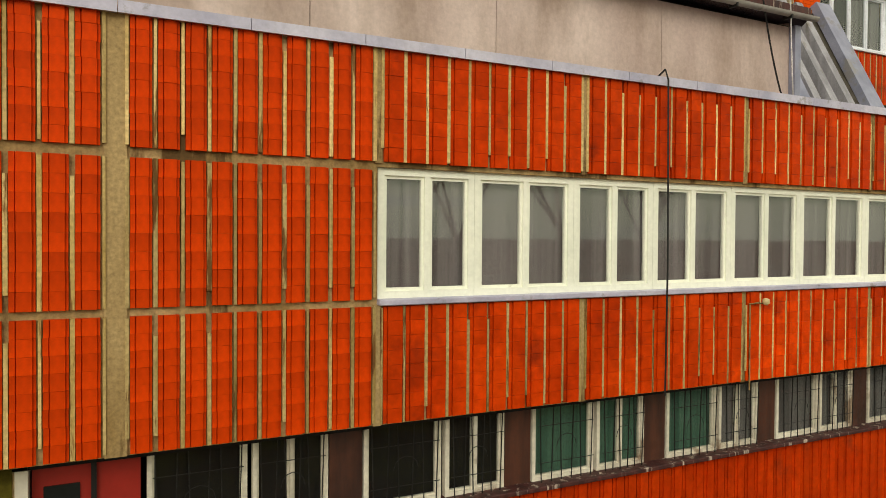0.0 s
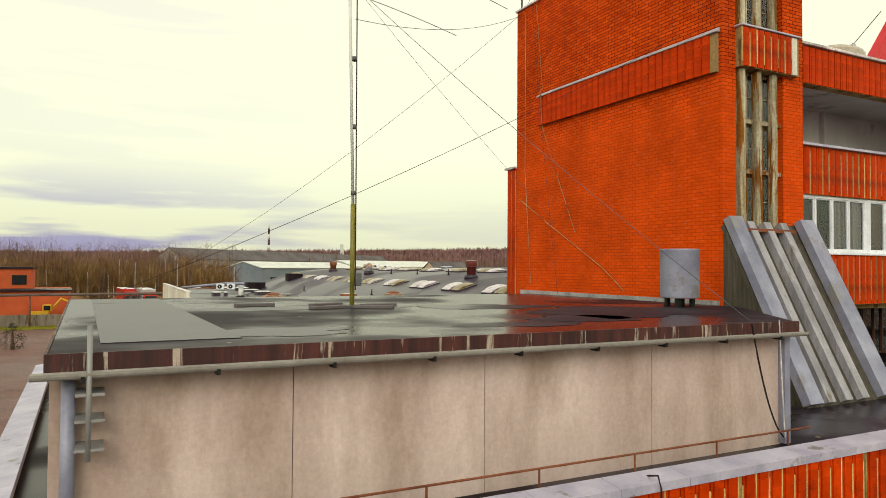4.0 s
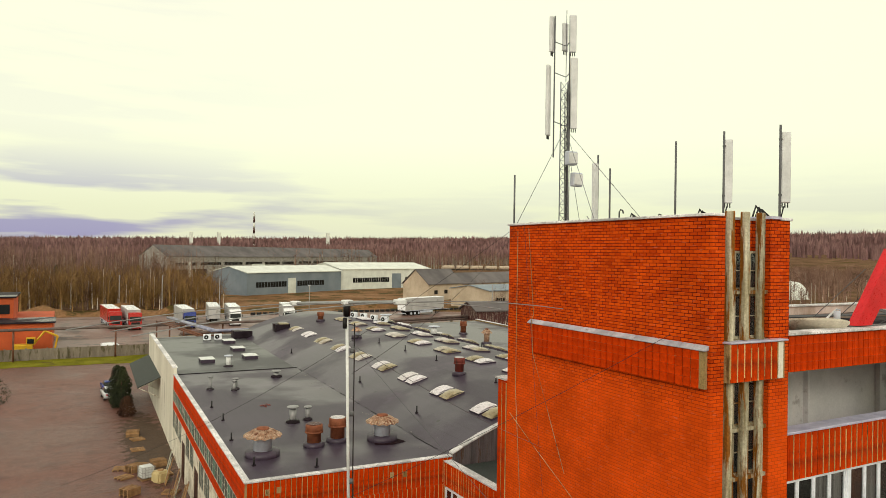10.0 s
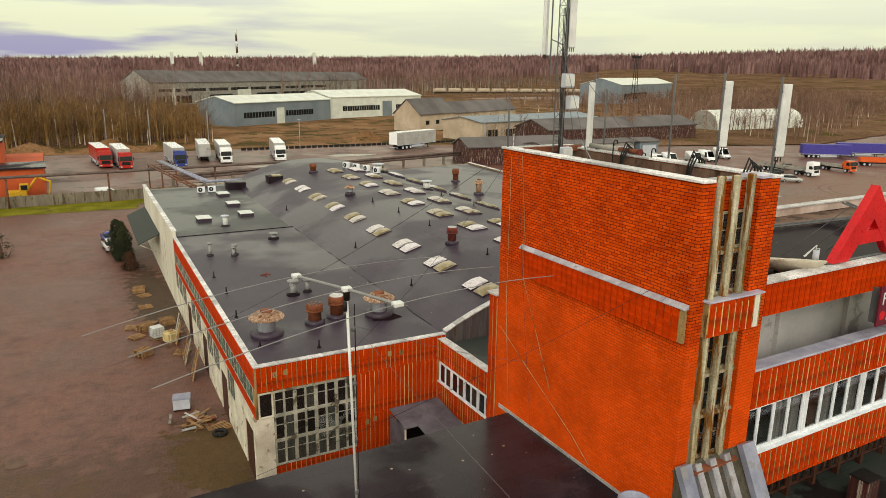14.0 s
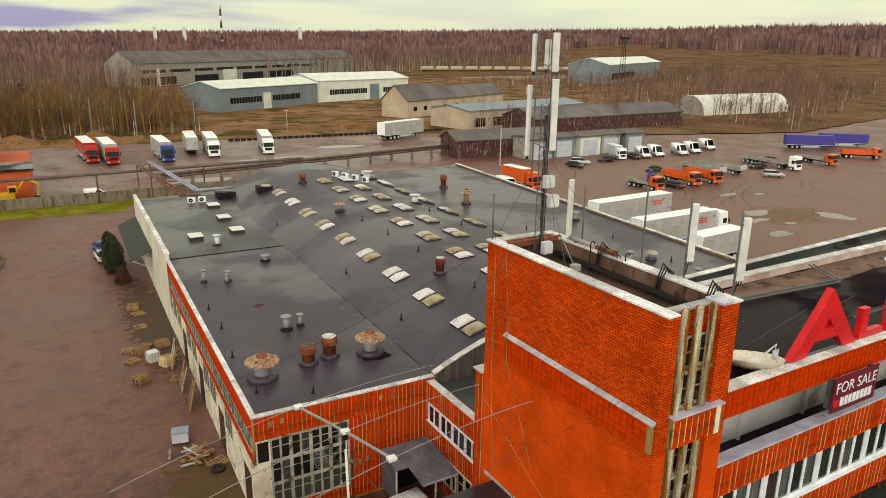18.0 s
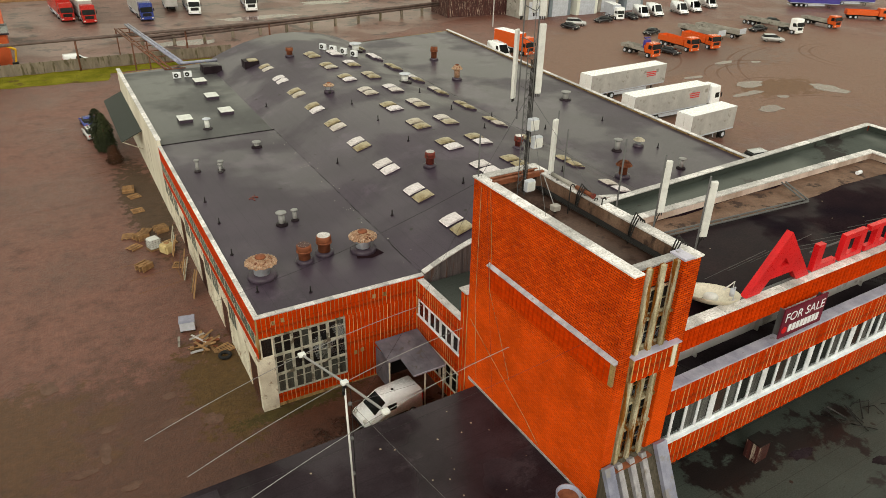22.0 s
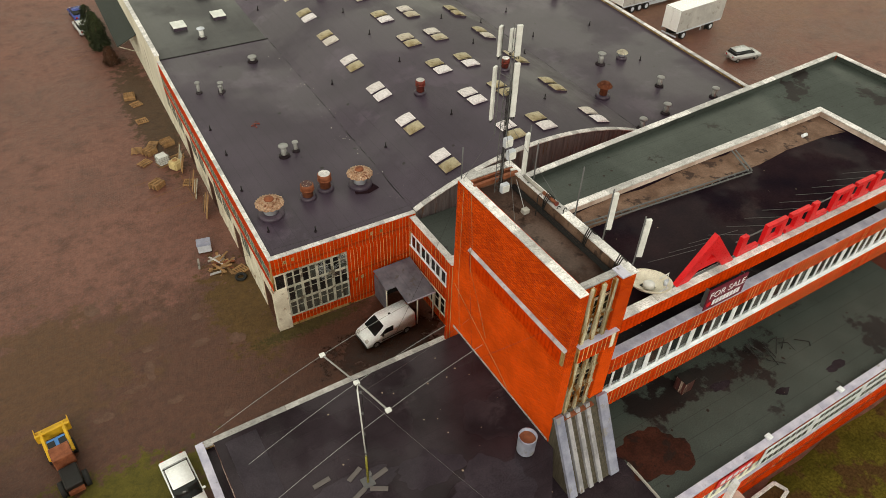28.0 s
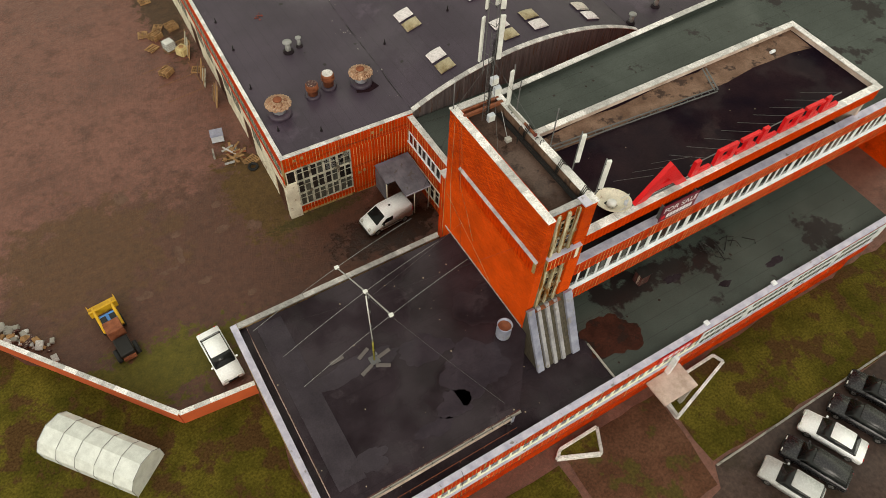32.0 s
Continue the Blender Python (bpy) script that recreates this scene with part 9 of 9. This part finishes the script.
# ---- canopy by the workshop ----
pc = thing("porch", "grey sheet-metal porch roof on thin posts", "porch", (16.8, 32, 0))
for i in range(4):
    x0, x1 = 15.4 + i * 0.83, 15.4 + (i + 1) * 0.83 - 0.01
    bm = B()
    y0 = 32.5 if i == 0 else 30.75
    prism(bm, [(y0, 2.9 + (y0 - 30.75) * 0.12), (34.7, 3.38), (34.7, 3.44), (y0, 2.96 + (y0 - 30.75) * 0.12)], "x", x0, x1)
    part("roof_sheet", bm, "zincdark", pc)
for x, y in ((15.5, 32.7), (18.6, 30.85), (17.2, 30.85)):
    part("post", tube(B(), (x, y, 0), (x, y, 2.95 if y < 32 else 3.1), 0.06, 8), "oldwhite", pc)
part("side_panel", box(B(), 15.4, 32.7, 0.8, 15.46, 34.6, 3.1), "zincdark", pc)
part("edge_trim", box(B(), 16.25, 30.68, 2.86, 18.7, 30.74, 2.96), "coping", pc)
# near-black sheet painting the unlit doorway under the porch
part("dark_doorway", box(B(), 16.0, 34.85, 0, 18.4, 34.95, 3.0), "dark", pc)

# ---- yard things ----
def pallet(name="pallet", n=1, group="pallets by the wall", label="weathered wooden pallet lying on asphalt"):
    c = thing(name, label, "pallet", (0, 0, 0), group)
    for k in range(n):
        z = k * 0.145
        for i in range(6):
            part("board", box(B(), -0.6 + i * 0.215, -0.5, z + 0.12, -0.6 + i * 0.215 + 0.11, 0.5, z + 0.142), "wood", c)
        for y in (-0.5, -0.05, 0.4):
            part("bearer", box(B(), -0.6, y, z, 0.6, y + 0.1, z + 0.12), "wood", c)
    return c


pl = pallet(n=4, label="stack of four wooden pallets")
put(pl, 4.2, 58.9, 35, True)
put(pl, 7.0, 65.8, 12, False)
put(pl, 5.8, 77.3, -10, False)
put(pl, 5.0, 65.0, 30, False)
pl = pallet(n=1)
put(pl, 7.1, 58.0, -28, True)
for x, y, d in ((4.1, 63.4, 30), (7.2, 62.9, 10), (6.1, 75.6, 15), (5.8, 71.7, 5), (5.6, 66.4, 60), (3.9, 66.0, 75), (7.15, 43.6, 20)):
    put(pl, x, y, d, False)
ibc = thing("ibc_container", "white plastic liquid container in a wire cage on a pallet", "container", (0, 0, 0))
part("bottle", bevelled(box(B(), -0.5, -0.5, 0.16, 0.5, 0.5, 1.1), 0.08, 2), "plastic_w", ibc)
bm = B()
for k in range(5):
    z = 0.25 + k * 0.2
    for a, b in (((-0.53, -0.53), (0.53, -0.53)), ((0.53, -0.53), (0.53, 0.53)), ((0.53, 0.53), (-0.53, 0.53)), ((-0.53, 0.53), (-0.53, -0.53))):
        tube(bm, (*a, z), (*b, z), 0.012, 4)
        for j in range(4):
            q = (a[0] + (b[0] - a[0]) * j / 4, a[1] + (b[1] - a[1]) * j / 4)
            if k == 0:
                tube(bm, (*q, 0.16), (*q, 1.1), 0.012, 4)
part("cage", bm, "steel", ibc)
part("pallet_base", box(B(), -0.55, -0.55, 0, 0.55, 0.55, 0.15), "wood", ibc)
put(ibc, 5.7, 62.4, 15, True)
yt = thing("plastic_tank", "yellowed square plastic tank with a round lid", "tank", (0, 0, 0))
part("body", bevelled(box(B(), -0.55, -0.55, 0, 0.55, 0.55, 0.95), 0.15, 3), "yellowplastic", yt)
part("neck", lathe(B(), [(0.25, 0.93), (0.25, 1.02), (0.18, 1.04)], 0, 0, 16), "wood", yt)
put(yt, 6.65, 61.1, 30, True)
mb = thing("metal_bin", "grey sheet-metal box with a flat lid on feet", "bin", (0, 0, 0))
part("body", bevelled(box(B(), -0.56, -0.5, 0.13, 0.56, 0.5, 0.88), 0.03), "boxgrey", mb)
part("lid", bevelled(box(B(), -0.6, -0.54, 0.88, 0.6, 0.54, 0.93), 0.02), "zinc", mb)
for x in (-0.48, 0.48):
    part("foot", box(B(), x - 0.06, -0.45, 0, x + 0.06, 0.45, 0.13), "blackmetal", mb)
put(mb, 5.4, 47.6, -12, True)
rng = random.Random(21)
deb = thing("scrap_heap", "heap of broken boards and scrap beside the wall", "scrap", (6.2, 45.4, 0))
for i in range(26):
    x, y = rng.gauss(6.0, 0.55), rng.gauss(45.0, 0.6)
    l, w, d = rng.uniform(0.5, 1.8), rng.uniform(0.06, 0.3), rng.uniform(0, 180)
    part("board", box(B(), -l / 2, -w / 2, 0, l / 2, w / 2, 0.03, pose(x, y, 0.02 + rng.uniform(0, 0.28), rng.uniform(-8, 8), rng.uniform(-10, 10), d)), rng.choice(["wood", "coping_old", "concrete", "rust", "wood"]), deb)
ty = thing("scrap_rubber", "old black tyre lying on the ground", "tyre", (6.95, 42.7, 0))
bm = B()
for j in range(18):
    a, b = 6.2832 * j / 18, 6.2832 * (j + 1) / 18
    tube(bm, (6.95 + 0.38 * math.cos(a), 42.7 + 0.38 * math.sin(a), 0.13), (6.95 + 0.38 * math.cos(b), 42.7 + 0.38 * math.sin(b), 0.13), 0.13, 8, None, False)
part("tyre", bm, "tyre", ty)
for k, (x0, y0, n) in enumerate(((7.2, 55.2, 7), (7.25, 51.8, 6), (7.15, 60.0, 6))):
    ln = thing("leaning_boards", "old boards and window frames leaning on the wall", "boards", (x0, y0, 0), "boards along the wall")
    for i in range(n):
        y = y0 + i * 0.32
        part("board", box(B(), 0, -0.1, 0, 0.05, 0.12, rng.uniform(1.4, 2.6), pose(x0 - 0.2 - rng.uniform(0, 0.25), y, 0, 0, 14, rng.uniform(-8, 8))), rng.choice(["wood", "wood", "twig", "oldgrey"]), ln)
lt = thing("lean_to", "dark green lean-to roof on white brackets", "lean-to", tuple(G @ Vector((-1, 48, 0))))
bm = B()
prism(bm, [(-0.02, 4.9), (-2.4, 3.83), (-2.4, 3.91), (-0.02, 4.98)], "y", 47.0, 65.0)
part("roof", bm, "darkgreen", lt, "", G)
for y in (47.2, 53, 59, 64.8):
    part("bracket", line(B(), [(-2.3, y, 3.84), (-0.05, y, 2.6), (-0.05, y, 4.8), (-2.3, y, 3.84)], 0.05, 6), "oldwhite", lt, "", G)
for a, b in (((2.95, 54.7), (6.66, 55.1)), ((6.7, 55.1), (6.66, 59.6)), ((2.66, 57.2), (6.6, 57.7)), ((2.2, 60.0), (5.0, 60.3)), ((2.5, 84.2), (4.9, 84.4)), ((2.3, 87.4), (3.7, 87.5)), ((1.7, 90.45), (3.9, 90.7)), ((1.6, 93.8), (3.4, 93.9))):
    bm = B()
    d = Vector((b[0] - a[0], b[1] - a[1], 0)).normalized()
    o = Vector((-d.y, d.x, 0)) * 0.03
    bm.faces.new([bm.verts.new((p[0] + s * o.x, p[1] + s * o.y, 0.03)) for p, s in ((a, -1), (b, -1), (b, 1), (a, 1))])
    solo("bay_line", bm, "sand", "faded white parking bay line", "marking", group="bay lines", kind="structure")
# parked cars at the far end of the wall
c = car("grey hatchback behind the thujas", "car_silver", "hatch", 4.2)
put(c, 4.7, 98.2, 95, True)
c = car("blue-black car behind the thujas", "car_blue", "sedan", 4.4)
put(c, 4.9, 103.1, 95, True)
# tractor with a yellow loader
dg = thing("old_loader", "old loader with a yellow bucket frame, blue hood and rusty chassis", "loader", (-9.1, 31, 0))
Dm = pose(-8.5, 31.4, 0, 0, 0, 96) @ Matrix.Diagonal((0.76, 0.76, 0.62, 1))
part("chassis", box(B(), -3.4, -0.6, 0.5, 2.2, 0.6, 1.0), "rust", dg, "", Dm)
part("hood", bevelled(box(B(), 0.9, -0.9, 1.0, 2.2, 0.9, 1.9), 0.08), "skyblue", dg, "faded blue cab front", Dm)
for s in (-0.45, 0.45):
    part("hood_window", box(B(), 1.2, s - 0.3, 1.9, 1.9, s + 0.3, 1.93), "carglass", dg, "", Dm)
part("cab", bevelled(box(B(), -0.7, -0.8, 1.0, 0.8, 0.8, 2.6), 0.06), "rust", dg, "", Dm)
part("cab_glass", box(B(), -0.5, -0.82, 1.7, 0.6, 0.82, 2.4), "carglass", dg, "", Dm)
part("engine", bevelled(box(B(), -3.2, -0.7, 1.0, -1.0, 0.7, 1.7), 0.1), "blackmetal", dg, "", Dm)
for s in (-1, 1):
    part("lift_arm", line(B(), [Dm @ Vector((0.2, s * 0.9, 1.6)), Dm @ Vector((2.4, s * 0.9, 2.1)), Dm @ Vector((3.6, s * 0.9, 1.6))], 0.12, 6), "yellow", dg)
    for x in (-2.4, 1.4):
        part("wheel", tube(B(), Dm @ Vector((x, s * 0.75, 0.55)), Dm @ Vector((x, s * 1.15, 0.55)), 0.55, 14), "tyre", dg)
part("bucket_back", box(B(), 2.9, -1.4, 1.0, 3.1, 1.4, 2.1), "yellow", dg, "", Dm)
part("bucket_floor", box(B(), 3.1, -1.4, 1.0, 4.2, 1.4, 1.1), "yellow", dg, "", Dm)
for s in (-1.4, 1.34):
    part("bucket_side", box(B(), 3.1, s, 1.0, 4.1, s + 0.06, 1.8), "yellow", dg, "", Dm)
# excavator by the orange building
ex = thing("excavator", "yellow tracked excavator with a folded arm", "excavator", (-6, 140.8, 0))
part("track", bevelled(box(B(), -8, 139.6, 0, -4.4, 140.2, 0.9), 0.2), "blackmetal", ex)
part("track", bevelled(box(B(), -8, 141.6, 0, -4.4, 142.2, 0.9), 0.2), "blackmetal", ex)
part("house", bevelled(box(B(), -8.4, 139.7, 1.0, -5.4, 142.0, 2.2), 0.1), "yellow", ex)
part("cab", bevelled(box(B(), -6.4, 139.7, 2.2, -5.0, 140.9, 3.4), 0.08), "yellow", ex)
part("cab_glass", box(B(), -6.2, 139.66, 2.4, -5.2, 139.72, 3.2), "carglass", ex)
part("boom", line(B(), [(-5.4, 141, 2.0), (-3.6, 141, 4.4), (-1.6, 141, 3.4)], 0.22, 6), "yellow", ex)
part("dipper", line(B(), [(-1.6, 141, 3.4), (-2.0, 141, 1.2)], 0.16, 6), "yellow", ex)
part("bucket", bevelled(box(B(), -2.6, 140.5, 0.6, -1.6, 141.5, 1.3), 0.1), "blackmetal", ex)
bv = van("white van on the hard standing beyond the fence", "car_white", 4.2, 1.8, 1.9, True)
put(bv, 7.4, 140.5, 10, True)
# polythene tunnel and brick fence
pt = thing("polytunnel", "small greenhouse of white polythene over arched hoops", "greenhouse", (0, 0, 0))
bm = B()
arc = [(-1.45, 0), (-1.45, 1.2), (-1.0, 1.85), (0, 2.2), (1.0, 1.85), (1.45, 1.2), (1.45, 0)]
prism(bm, arc, "x", 0, 7.0)
part("cover", bm, "plastic_w", pt, "white polythene cover")
for i in range(6):
    part("hoop", line(B(), [(i * 1.4, p[0] * 1.01, p[1] * 1.01) for p in arc], 0.02, 5), "steel", pt)
pt.matrix_basis = pose(-14.35, 25.5, 0, 0, 0, -51) @ Matrix.Scale(1.06, 4)
bf = thing("brick_fence", "low red brick boundary wall with a pale coping", "wall", (-8, 28, 0))
for a, b in (((-17.0, 35.5), (-6.5, 22.3)), ((-6.5, 22.3), (-1.1, 21.85))):
    d = Vector((b[0] - a[0], b[1] - a[1], 0))
    L = d.length
    m = pose(a[0], a[1], 0, 0, 0, math.degrees(math.atan2(d.y, d.x)))
    part("wall", box(B(), 0, -0.13, 0, L, 0.13, 1.5, m), "orangebrick", bf)
    for i in range(int(L)):
        part("coping", bevelled(box(B(), i * L / int(L) + 0.01, -0.18, 1.5, (i + 1) * L / int(L) - 0.01, 0.18, 1.57, m), 0.01), "coping_old", bf)
hp = thing("scrap_heap", "pile of rubble and branches along the brick wall", "scrap", (-14, 35, 0))
for i in range(40):
    t = rng.random()
    x, y = -17 + 4 * t + rng.gauss(0, 0.4), 36.8 - 4 * t + rng.gauss(0, 0.4)
    s = rng.uniform(0.1, 0.4)
    part("lump", bevelled(box(B(), -s, -s * 0.7, 0, s, s * 0.7, s * 0.9, pose(x, y, 0, rng.uniform(-20, 20), rng.uniform(-20, 20), rng.uniform(0, 180))), 0.04), rng.choice(["concrete", "wood", "coping_old", "fascia"]), hp)
# planters by the entrance
for pts, h, lab in (([(15.4, 8.4), (18.7, 7.2), (17.8, 5.3), (14.9, 6.6)], 0.5, "low stone-edged planter with grass"), ([(24.6, 6.9), (30.2, 8.2), (30.5, 6.2), (24.4, 4.6)], 0.45, "long low stone-edged planting bed")):
    pn = thing("planter", lab, "planter", (pts[0][0], pts[0][1], 0))
    pts = [(x, min(y, 7.0)) for x, y in pts]
    for p, q in zip(pts, pts[1:] + pts[:1]):
        d = Vector((q[0] - p[0], q[1] - p[1], 0))
        m = pose(p[0], p[1], 0, 0, 0, math.degrees(math.atan2(d.y, d.x)))
        part("edging", bevelled(box(B(), 0, -0.12, 0, d.length, 0.12, h, m), 0.02), "coping_old", pn)
    bm = B()
    bm.faces.new([bm.verts.new((x, y, h - 0.1)) for x, y in pts])
    for f in bm.faces:
        if f.normal.z < 0:
            f.normal_flip()
    part("soil", bm, "grass", pn)
kerb = thing("kerb", "pale kerb stones along the lawn", "kerb", (30, 1.6, 0))
for i in range(30):
    x = 24.5 + i * 1.0
    part("stone", bevelled(box(B(), x, 0.45 - 0.01 * i, 0, x + 0.98, 0.6 - 0.01 * i, 0.14), 0.015), "concrete", kerb)
lp = thing("street_lamp", "bare lamp pole on the hard standing", "lamp", (64, 203, 0))
part("pole", tube(B(), (64, 203, 0), (64, 203, 9), 0.12, 8), "concrete", lp)
part("head", box(B(), 63.6, 202.8, 8.9, 64.4, 203.2, 9.1), "boxgrey", lp)
for x, y, h in ((14, 236, 11), (26, 233, 11), (44, 236, 10), (112, 176, 10), (96, 138, 9)):
    q = thing("pole", "pale concrete utility pole with wires", "pole", (x, y, 0), "utility poles")
    part("pole", tube(B(), (x, y, 0), (x, y, h), 0.14, 6), "coping_old", q)
lat = thing("lattice_mast", "far lattice floodlight mast", "mast", (340, 350, 0))
bm = B()
for dx in (-1.5, 1.5):
    for dy in (-1.5, 1.5):
        tube(bm, (340 + dx, 350 + dy, 0), (340 + dx * 0.4, 350 + dy * 0.4, 34), 0.18, 4)
for i in range(12):
    k = 1 - 0.6 * i / 12
    tube(bm, (340 - 1.5 * k, 350 - 1.5 * k, i * 2.8), (340 + 1.5 * k, 350 - 1.5 * k, i * 2.8 + 2.8), 0.1, 4)
part("lattice", bm, "blackmetal", lat)
part("lamp_rack", box(B(), 336, 349.6, 33.5, 344, 350.4, 35), "blackmetal", lat)
